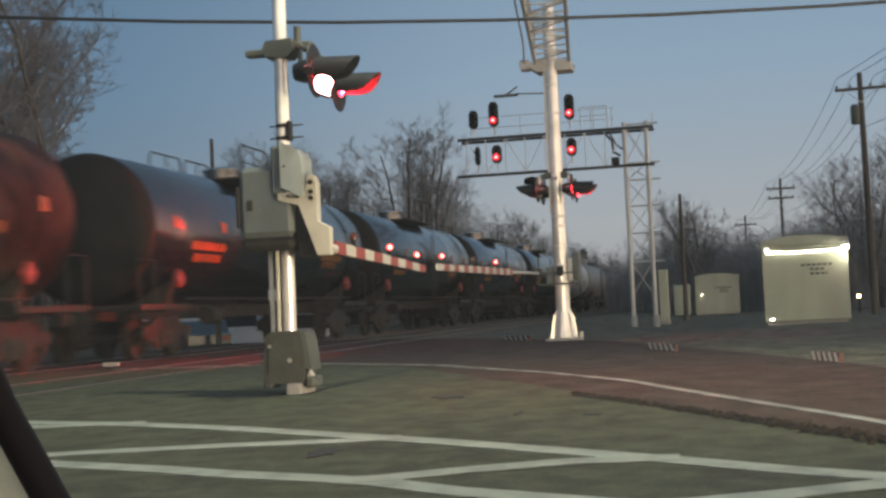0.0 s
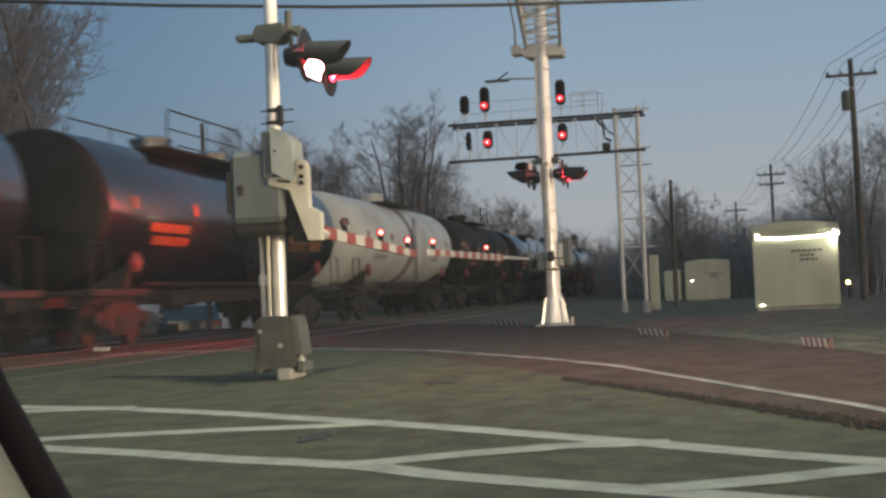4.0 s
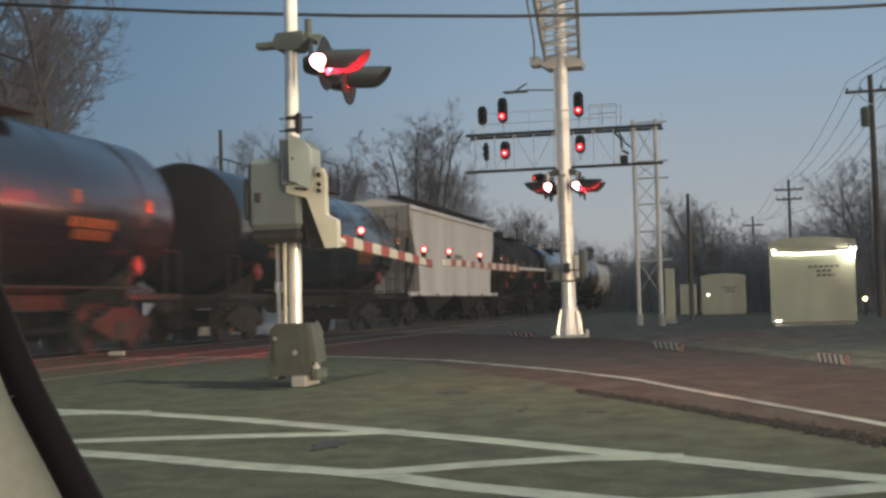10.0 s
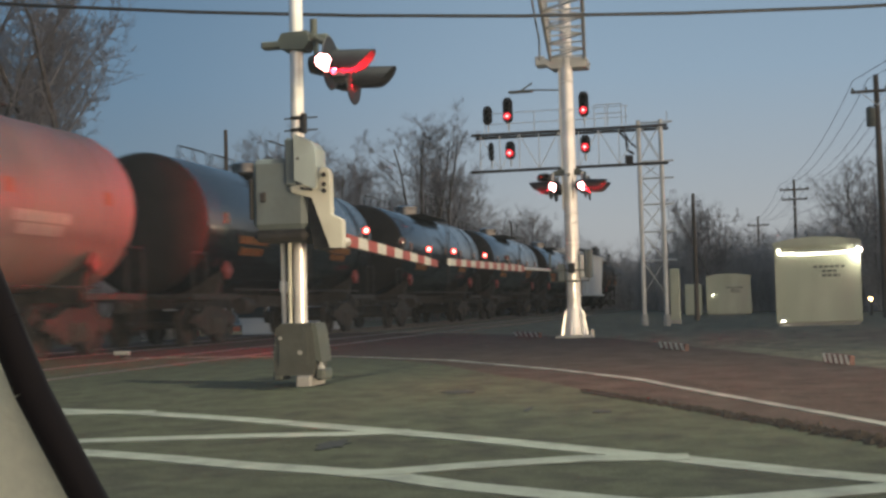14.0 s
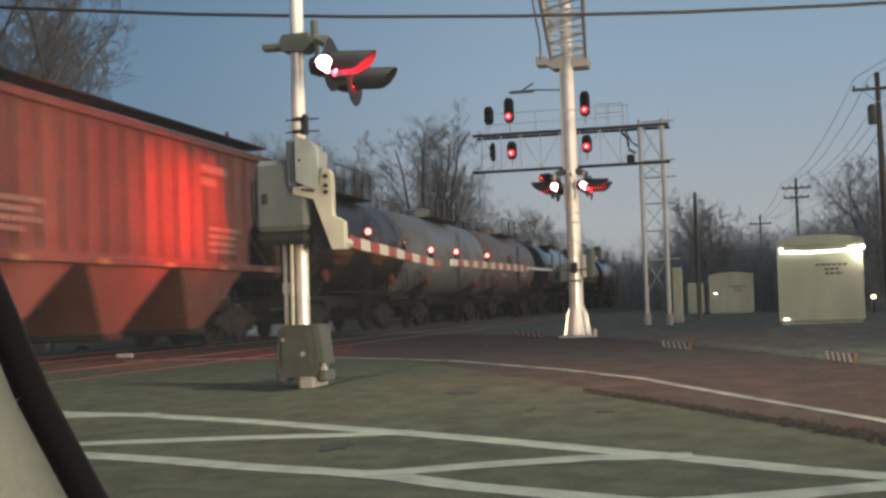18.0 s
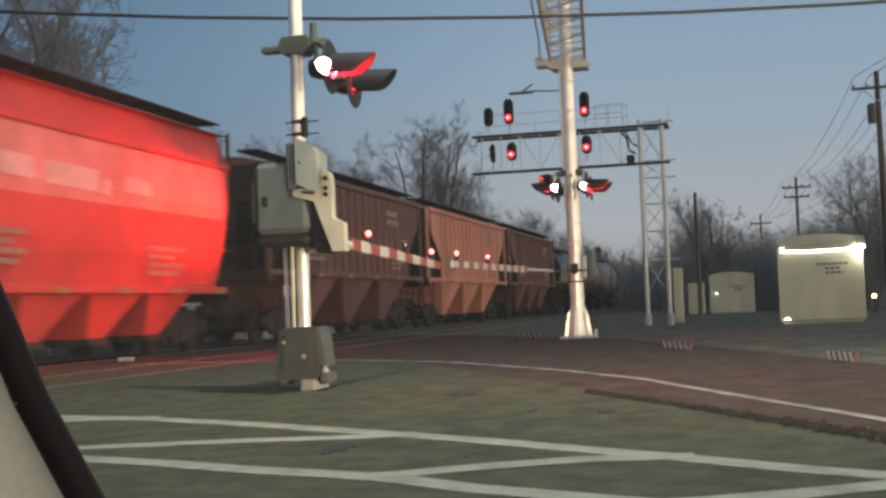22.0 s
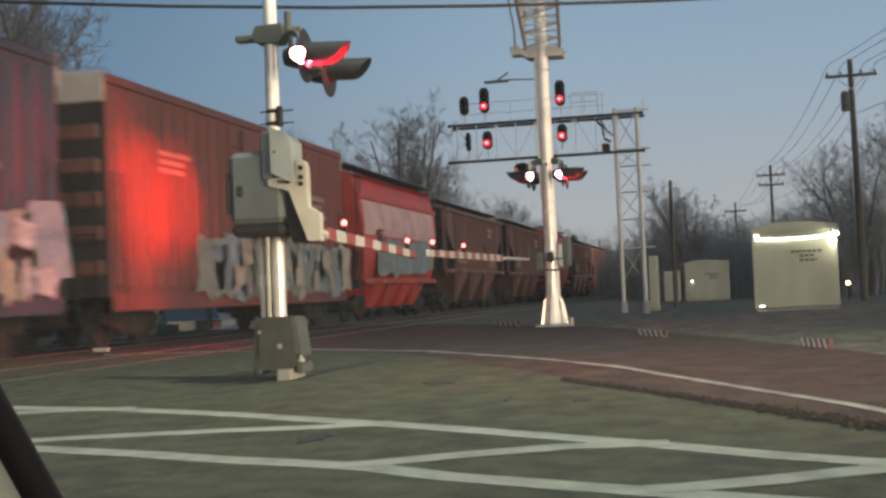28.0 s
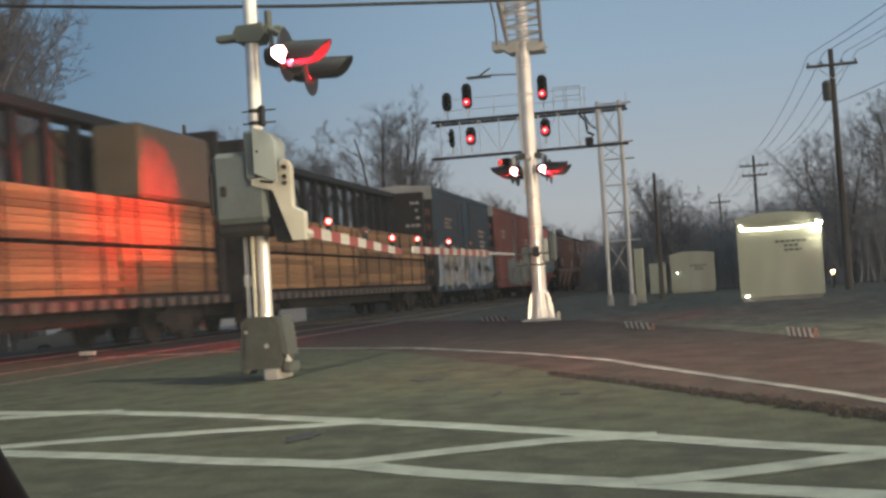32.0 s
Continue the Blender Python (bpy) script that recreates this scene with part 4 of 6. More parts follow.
for x, z, w in ((-9.34, 8.12, 0.36), (-9.23, 6.68, 0.2)):
    signal_head(x, z, False, 0.72, w)

# ---- signal bungalows ----


def bungalow(x, y, z, w, d, h, rz, label):
    th = thing("signal_bungalow", label, "signal hut", pose(x, y, z, 0, 0, rz), "signal huts")
    wall = part("wall", Geo().cbox(0, w, 0, d, 0.06, h - 0.28, 0.02), HOUSESTEEL, th)
    part("plinth", Geo().box(0.06, w - 0.06, 0.06, d - 0.06, -0.6, 0.06), CONCRETE, th)
    poly = [(-0.04, h - 0.3), (w + 0.04, h - 0.3), (w + 0.04, h - 0.14), (w * 0.72, h - 0.03), (w * 0.45, h), (w * 0.2, h - 0.05), (-0.04, h - 0.16)]
    part("roof", Geo().prism(poly, "y", -0.1, d + 0.1), HOUSESTEEL, th, "curved pressed steel roof")
    for k in range(4):
        part("panel_seam", Geo().box(w * (k + 0.5) / 4 - 0.012, w * (k + 0.5) / 4 + 0.012, -0.012, 0, 0.1, h - 0.3), HOUSESTEEL, wall)
    part("corner_trim", Geo().cbox(-0.012, 0.05, -0.014, 0.05, 0.06, h - 0.3, 0.005), HOUSESTEEL, wall)
    part("corner_trim", Geo().cbox(w - 0.05, w + 0.012, -0.014, 0.05, 0.06, h - 0.3, 0.005), HOUSESTEEL, wall)
    sign = part("sign", Geo().cbox(w * 0.44, w * 0.84, -0.016, 0, h * 0.5, h * 0.68, 0.004), HOUSESTEEL, th, "stencilled notice plate")
    for r, (a, b) in enumerate(((0.45, 0.83), (0.55, 0.72), (0.55, 0.76))):
        x = w * a
        while x < w * b:
            part("sign_bar", Geo().box(x, min(x + w * 0.05, w * b), -0.022, -0.016, h * (0.64 - 0.05 * r), h * (0.668 - 0.05 * r)), GREYCAST, sign)
            x += w * 0.064
    return th


hut = bungalow(1.15, 41.2, -0.18, 2.5, 3.0, 2.68, -2, "pale steel signal bungalow with bright wall lamps under its eave")
# added glowing band in place of the wall lamps' light along the wall
strip = part("strip_lamp", Geo().cbox(0.06, 2.5, -0.1, -0.02, 2.2, 2.25, 0.01), GALV, hut, "long bar under the eave that holds a made-up glowing band")
for x0, x1, z in ((0.1, 0.62, 2.17), (0.64, 1.3, 2.145), (1.32, 1.98, 2.155), (2.0, 2.46, 2.19)):
    part("eave_glow_band", Geo().rod((x0, -0.075, z), (x1, -0.075, z + 0.012), 0.022, n=10), WARM_GLOW, strip, "glowing band standing in for lamp light on the wall")
lamp = part("wall_lamp", Geo().cbox(2.36, 2.56, -0.24, -0.03, 2.26, 2.4, 0.02), GALV, hut, "bright wall lamp at the corner")
part("lamp_lens", Geo().cbox(2.38, 2.54, -0.26, -0.12, 2.215, 2.255, 0.008), WALLPACK, lamp, "glowing lamp lens")
lamp = part("wall_lamp", Geo().cbox(0.06, 0.2, -0.12, -0.03, 2.3, 2.38, 0.02), GALV, hut)
part("lamp_lens", Geo().cbox(0.07, 0.19, -0.125, -0.05, 2.27, 2.296, 0.008), WARM_GLOW, lamp)
lamp = part("foot_lamp", Geo().cbox(0.12, 0.28, -0.08, -0.02, 0.14, 0.2, 0.01), GALV, hut)
part("lamp_lens", Geo().cbox(0.13, 0.27, -0.085, -0.03, 0.11, 0.138, 0.006), WARM_GLOW, lamp)
hut2 = bungalow(-1.75, 76.5, -0.32, 2.5, 2.2, 2.4, 2, "smaller pale steel signal bungalow by the tracks")
lamp = part("wall_lamp", Geo().cbox(0.3, 0.44, -0.12, 0.0, 1.2, 1.28, 0.02), GALV, hut2, "small wall lamp")
part("lamp_lens", Geo().cbox(0.31, 0.43, -0.11, -0.03, 1.16, 1.198, 0.008), WARM_GLOW, lamp)
cab = thing("equipment_cabinet", "small pale steel equipment cabinet by the tracks", "cabinet", pose(-2.95, 75.0, -0.25))
part("body", Geo().cbox(0, 0.95, 0, 0.7, 0, 1.75, 0.04), HOUSESTEEL, cab)
part("door", Geo().cbox(0.05, 0.9, -0.02, 0, 0.1, 1.65, 0.01), HOUSESTEEL, cab)

# ---- poles and wires ----


def utility_pole(x, y, h, arms, r=0.15, can=False, lean=0.0):
    th = thing("utility_pole", "weathered wooden utility pole with crossarms", "utility pole", pose(x, y, height(x, y) - 0.1, 0, lean), "utility poles")
    part("pole", Geo().rod((0, 0, -0.3), (0, 0, h), r, r * 0.62, n=12), WOODPOLE, th, "", True)
    for z, w in arms:
        part("crossarm", Geo().cbox(-w / 2, w / 2, -0.17, -0.06, z - 0.06, z + 0.06, 0.01), WOODPOLE, th)
        for k in (-0.46, -0.2, 0.2, 0.46):
            part("insulator", Geo().lathe([(0.02, 0), (0.05, 0.03), (0.05, 0.1), (0.02, 0.14)], pose(w * k, -0.11, z + 0.06), 8), GREYCAST, th)
        part("brace", Geo().rod((-w * 0.3, -0.1, z - 0.04), (0, -0.14, z - 0.6), 0.018).rod((w * 0.3, -0.1, z - 0.04), (0, -0.14, z - 0.6), 0.018), GALV, th)
    if can:
        part("transformer", Geo().lathe([(0.17, 0), (0.19, 0.05), (0.19, 0.75), (0.1, 0.85)], pose(-0.28, -0.1, h - 2.2), 14), GREYCAST, th, "", True)
    return th


utility_pole(6.1, 57.4, 10.3, [(9.6, 2.1)], 0.17, True, -0.4)
utility_pole(4.3, 98.0, 9.5, [(8.75, 2.05), (8.05, 1.8)], 0.15)
utility_pole(2.25, 133, 9.0, [(8.1, 2.1)], 0.15)
utility_pole(-1.85, 61, 5.9, [], 0.12)


def wire(pts, r, sag, label, n=28):
    g, way = Geo(), []
    for a, b in zip(pts, pts[1:]):
        a, b = Vector(a), Vector(b)
        way += [a.lerp(b, i / n) - Vector((0, 0, 4 * sag * (i / n) * (1 - i / n))) for i in range(0 if not way else 1, n + 1)]
    g.tube(way, r, 6)
    return solid("overhead_wire", g, BLACK, label, "wire", "overhead wires")


wire([(-30, 9.69, 8.748), (25, 21.7, 7.486)], 0.021, 3.854, "thick black overhead cable across the road")
for dx, z in ((-1.0, 9.75), (-0.4, 9.75), (0.5, 9.75), (1.0, 9.75), (0.0, 7.6)):
    wire([(16 + dx, -20, z + 0.3), (6.1 + dx, 57.3, z), (4.3 + dx * 0.98, 97.9, z - 0.9), (2.25 + dx, 132.9, z - 1.4)], 0.012, 0.9, "thin overhead wire between utility poles")

# ---- striped wheel stops along the far edge ----
STOP_RED = mat("dull_red_block", (0.1, 0.055, 0.048), 0.85, var=0.3, scale=8, fine=50)
for (xa, ya), (xb, yb) in (((-4.77, 28.22), (-3.92, 26.69)), ((-1.11, 19.49), (-0.64, 18.2)), ((0.92, 14.59), (1.17, 13.88))):
    d = Vector((xb - xa, yb - ya))
    L = d.length
    th = thing("wheel_stop", "low dark kerb block with slanted pale bars", "wheel stop", pose((xa + xb) / 2, (ya + yb) / 2, height(xa, ya), 0, 0, math.degrees(math.atan2(d.y, d.x))), "wheel stops")
    part("block", Geo().prism([(-0.06, 0.0), (0.0, 0.0), (0.0, 0.1), (-0.045, 0.1)], "x", -L / 2, L * 0.4), STOP_RED, th, "dull red painted block")
    for k in range(5):
        x, w, s = -L / 2 + L * (k + 0.62) / 5.4, L / 22, L * 0.11
        part("bar", Geo().add([(x - w, -0.064, 0.01), (x + w, -0.064, 0.01), (x + w - s, -0.049, 0.098), (x - w - s, -0.049, 0.098), (x - w, -0.05, 0.01), (x + w, -0.05, 0.01), (x + w - s, -0.036, 0.102), (x - w - s, -0.036, 0.102)],
             [(0, 1, 2, 3), (7, 6, 5, 4), (0, 4, 5, 1), (1, 5, 6, 2), (2, 6, 7, 3), (3, 7, 4, 0)]), CONCRETE, th)

# ---- stains and repairs on the asphalt ----
TAR = mat("tar_stain", (0.028, 0.027, 0.025), 0.8, var=0.3, scale=5, fine=50)
rng = random.Random(17)
for x, y, a, b, rz in ((-1.02, 9.63, 0.076, 0.087, 0), (-2.57, 8.0, 0.093, 0.23, 0), (-1.59, 9.82, 0.027, 0.147, 0), (-0.11, 6.04, 0.028, 0.054, 0), (-2.41, 11.14, 0.156, 0.143, 0)):
    g, n = Geo(), 16
    ring = []
    for k in range(n):
        u = 2 * math.pi * k / n
        s = rng.uniform(0.65, 1.15)
        p = Vector((a * s * math.cos(u), b * s * math.sin(u)))
        p.rotate(Matrix.Rotation(radians(rz), 2))
        ring.append((x + p.x, y + p.y, height(x + p.x, y + p.y)))
    g.v = [(p[0], p[1], p[2] + 0.0055) for p in ring] + [(p[0], p[1], p[2] - 0.004) for p in ring]
    g.f = [tuple(range(n)), tuple(range(n, 2 * n))[::-1]] + [(i, n + i, n + (i + 1) % n, (i + 1) % n) for i in range(n)]
    solid("tar_stain", g, TAR, "small dark tar stain on the worn asphalt", "stain", "asphalt stains", kind="structure")

# ---- small things beside and beyond the tracks ----
mk = thing("track_marker", "short post with a pale reflector plate beside the track", "marker post", pose(-10.0, 19.9, 0))
part("post", Geo().rod((0, 0, -0.1), (0, 0, 0.06), 0.02), DARKSTEEL, mk)
part("plate", Geo().cbox(-0.14, 0.14, -0.04, 0.04, 0.05, 0.12, 0.01), CONCRETE, mk, "pale reflector plate")
cab2 = thing("relay_cabinet", "slim pale relay cabinet behind the signal gantry", "cabinet", pose(-2.5, 54, -0.25))
part("body", Geo().cbox(-0.2, 0.2, -0.2, 0.2, 0.1, 2.2, 0.02), HOUSESTEEL, cab2)
part("plinth", Geo().box(-0.22, 0.22, -0.22, 0.22, -0.3, 0.1), CONCRETE, cab2)
part("door", Geo().cbox(-0.17, 0.17, -0.225, -0.2, 0.2, 2.1, 0.01), HOUSESTEEL, cab2)
yl = thing("yard_lamp", "small glowing orange yard lamp on a post", "lamp", pose(5.96, 62.7, -0.3))
part("post", Geo().rod((0, 0, -0.3), (0, 0, 0.68), 0.04), DARKSTEEL, yl)
part("globe", Geo().lathe([(0.03, 0.66), (0.08, 0.7), (0.09, 0.75), (0.07, 0.8), (0.03, 0.83)], None, 14), FARLAMP, yl, "glowing globe", True)
utility_pole(-15.2, 37.4, 6.4, [], 0.09)

CAR_BLUE = mat("car_blue_paint", (0.025, 0.045, 0.05), 0.3, var=0.08, bump=0, spec=0.6)
CAR_WHITE = mat("van_white_paint", (0.55, 0.58, 0.6), 0.35, var=0.06, bump=0, spec=0.6)
GLASS = mat("car_window_glass", (0.03, 0.04, 0.045), 0.08, var=0.05, bump=0, spec=0.8)
CHROME = mat("car_lamp", (0.6, 0.58, 0.55), 0.2, var=0.05, bump=0)


def parked_car(name, label, m, paint, length=4.5, w=0.88, h=1.42, van=False):
    th = thing(name, label, "car" if not van else "van", m, "parked vehicles")
    L = length / 2
    if van:
        prof = [(-L, 0.35), (L, 0.35), (L, 1.0), (L - 0.7, 1.15), (L - 1.5, h), (-L + 0.05, h), (-L, h - 0.2)]
        win = [(L - 1.45, h - 0.12), (L - 0.85, 1.2), (L - 2.4, 1.2), (L - 2.4, h - 0.12)]
    else:
        prof = [(-L, 0.35), (L, 0.32), (L, 0.68), (L - 0.1, 0.82), (L - 1.2, 0.95), (L - 2.0, h - 0.05), (L - 2.3, h), (-L + 1.2, h - 0.02), (-L + 0.45, 1.0), (-L, 0.95)]
        win = [(L - 1.35, 0.97), (L - 2.05, h - 0.1), (-L + 1.25, h - 0.1), (-L + 0.75, 1.0)]
    part("body", Geo().prism(prof, "x", -w, w), paint, th, "painted car body")
    for sx in (-1, 1):
        a, b = sorted((sx * w, sx * (w + 0.008)))
        part("side_window", Geo().prism([(y, z) for y, z in win], "x", a, b), GLASS, th)
        for y in (-L + 0.8, L - 0.85):
            tyre = part("tyre", Geo().lathe([(0.2, -0.1), (0.31, -0.1), (0.33, -0.05), (0.33, 0.05), (0.31, 0.1), (0.2, 0.1)], Matrix.Translation((sx * (w - 0.08), y, 0.33)) @ Matrix.Rotation(radians(90), 4, "Y"), 20), RUBBER, th, "", True)
            part("rim", Geo().lathe([(0.03, -0.11), (0.2, -0.105), (0.2, 0.105), (0.03, 0.11)], Matrix.Translation((sx * (w - 0.08), y, 0.33)) @ Matrix.Rotation(radians(90), 4, "Y"), 14), CHROME, tyre)
        part("headlamp", Geo().cbox(sx * 0.62 - 0.16, sx * 0.62 + 0.16, L - 0.04, L + 0.02, 0.6, 0.74, 0.02), CHROME, th)
        part("tail_lamp", Geo().cbox(sx * 0.68 - 0.12, sx * 0.68 + 0.12, -L - 0.02, -L + 0.03, 0.75, 0.9, 0.02), RED, th)
    if not van:
        part("windscreen", Geo().add([(-w + 0.1, L - 1.22, 0.97), (w - 0.1, L - 1.22, 0.97), (w - 0.16, L - 1.98, h - 0.06), (-w + 0.16, L - 1.98, h - 0.06), (-w + 0.1, L - 1.2, 0.985), (w - 0.1, L - 1.2, 0.985), (w - 0.16, L - 1.96, h - 0.045), (-w + 0.16, L - 1.96, h - 0.045)], [(0, 1, 2, 3), (7, 6, 5, 4), (0, 4, 5, 1), (1, 5, 6, 2), (2, 6, 7, 3), (3, 7, 4, 0)]), GLASS, th)
    part("number_plate", Geo().cbox(-0.25, 0.25, -L - 0.015, -L, 0.5, 0.61, 0.005), CONCRETE, th)
    return th


for name, label, x, y, rz, paint, size in (
    ("parked_car", "dark blue-green saloon car parked beyond the tracks", -19.0, 38.4, 105, CAR_BLUE, (4.5, 0.88, 1.45)),
    ("parked_car", "dark blue-green car parked near the tracks", -17.4, 40.8, 30, CAR_BLUE, (4.4, 0.86, 1.42)),
    ("parked_van", "long white van parked beyond the tracks", -21.9, 46.4, 117, CAR_WHITE, (5.4, 0.95, 2.1, True)),
    ("parked_van", "long white van parked near the tracks", -17.9, 48.2, 117, CAR_WHITE, (5.2, 0.95, 2.0, True))):
    parked_car(name, label, pose(x, y, height(x, y) - 0.05, 0, 0, rz), paint, *size)
parked_car("waiting_car", "dark car waiting on the road with lit headlamps", pose(8.2, 2.2, height(8, 2) - 0.04, 0, 0, 42), CAR_BLUE)


# ---- rolling stock: y runs along the train, z from the rail ----
def wheel_mesh():
    g = Geo()
    m = Matrix.Rotation(radians(90), 4, "Y")
    g.lathe([(0.09, -0.07), (0.14, -0.08), (0.16, -0.03), (0.36, -0.02), (0.375, -0.07), (0.44, -0.07), (0.425, 0.035), (0.455, 0.05), (0.455, 0.075), (0.37, 0.07), (0.36, 0.02), (0.15, 0.03), (0.09, 0.05)], m, 22)
    return g.mesh("wheel", DARKSTEEL, True)


WHEEL = wheel_mesh()


def side_frame_mesh():
    g = Geo()
    g.prism([(-1.2, 0.5), (-1.15, 0.66), (-0.85, 0.68), (-0.45, 0.86), (0.45, 0.86), (0.85, 0.68), (1.15, 0.66), (1.2, 0.5), (1.0, 0.44), (0.7, 0.46), (0.5, 0.24), (-0.5, 0.24), (-0.7, 0.46), (-1.0, 0.44)], "x", -0.06, 0.06)
    for y in (-0.88, 0.88):
        g.lathe([(0.1, -0.1), (0.1, 0.1)], Matrix.Translation((0.0, y, 0.46)) @ Matrix.Rotation(radians(90), 4, "Y"), 12)
    for y in (-0.2, 0, 0.2):
        g.lathe([(0.075, 0.28), (0.075, 0.6)], pose(0.08, y, 0), 10)
    return g.mesh("side_frame", DARKSTEEL)


SIDE_FRAME = side_frame_mesh()


def trucks(car, yc):
    for y in (-yc, yc):
        tr = part("truck", Geo().cbox(-0.95, 0.95, -0.2, 0.2, 0.5, 0.78, 0.03), DARKSTEEL, car, "dark steel truck with four wheels", at=pose(0, y, 0))
        for sx in (-1, 1):
            part("side_frame", SIDE_FRAME, DARKSTEEL, tr, at=pose(sx * 1.0, 0, 0, 0, 0, 0 if sx > 0 else 180))
            for wy in (-0.88, 0.88):
                part("wheel", WHEEL, DARKSTEEL, tr, at=pose(sx * 0.76, wy, 0.46, 0, 0, 180 if sx > 0 else 0))
        for wy in (-0.88, 0.88):
            part("axle", Geo().rod((-0.75, wy, 0.46), (0.75, wy, 0.46), 0.075, n=10), DARKSTEEL, tr)


def couplers(car, half):
    for s in (-1, 1):
        c = part("coupler", Geo().cbox(-0.08, 0.08, min(s * (half - 0.6), s * (half + 0.55)), max(s * (half - 0.6), s * (half + 0.55)), 0.76, 0.95, 0.02).cbox(-0.13, 0.13, min(s * (half + 0.3), s * (half + 0.6)), max(s * (half + 0.3), s * (half + 0.6)), 0.72, 0.99, 0.03), DARKSTEEL, car)
        part("brake_hose", Geo().tube([(0.25, s * half, 0.85), (0.27, s * (half + 0.2), 0.55), (0.2, s * (half + 0.5), 0.5)], 0.025), BLACK, c)


def ladder(parent, x, y, z0, z1, w=0.4, along="y", rungs=6, material=None):
    g = Geo()
    d = (lambda k: (x, y + k, 0)) if along == "y" else (lambda k: (x + k, y, 0))
    for k in (-w / 2, w / 2):
        p = d(k)
        g.rod((p[0], p[1], z0), (p[0], p[1], z1), 0.02, n=6)
    for i in range(rungs):
        z = z0 + (z1 - z0) * (i + 0.5) / rungs
        a, b = d(-w / 2), d(w / 2)
        g.rod((a[0], a[1], z), (b[0], b[1], z), 0.014, n=6)
    return part("ladder", g, material or DARKSTEEL, parent)


def bars(parent, x, y0, y1, z0, rows, h, material, rng, name="lettering"):
    """Rows of plain bars that stand for lettering that cannot be read."""
    for r in range(rows):
        y = y0
        z = z0 - r * h * 1.7
        end = y1 - (y1 - y0) * rng.uniform(0, 0.35) * (r > 0)
        while y < end - 0.05:
            w = rng.uniform(0.07, 0.15)
            part(name, Geo().box(x - 0.008, x + 0.008, y, min(y + w, end), z, z + h), material, parent)
            y += w + 0.06


def curved_patch(parent, name, r, zc, y0, y1, a0, a1, material, label=""):
    """A thin piece laid on a tank's shell between two angles above the middle."""
    g = Geo()
    n = 3
    vs = []
    for k in range(n + 1):
        a = radians(a0 + (a1 - a0) * k / n)
        for y in (y0, y1):
            for rr in (r + 0.002, r + 0.014):
                vs.append((rr * math.cos(a), y, zc + rr * math.sin(a)))
    fs = []
    for k in range(n):
        i, j = 4 * k, 4 * k + 4
        fs += [(i + 1, i + 3, j + 3, j + 1), (i, j, j + 2, i + 2), (i, i + 1, j + 1, j), (i + 2, j + 2, j + 3, i + 3)]
    fs += [(0, 2, 3, 1), (4 * n, 4 * n + 1, 4 * n + 3, 4 * n + 2)]
    return part(name, g.add(vs, fs), material, parent, label)


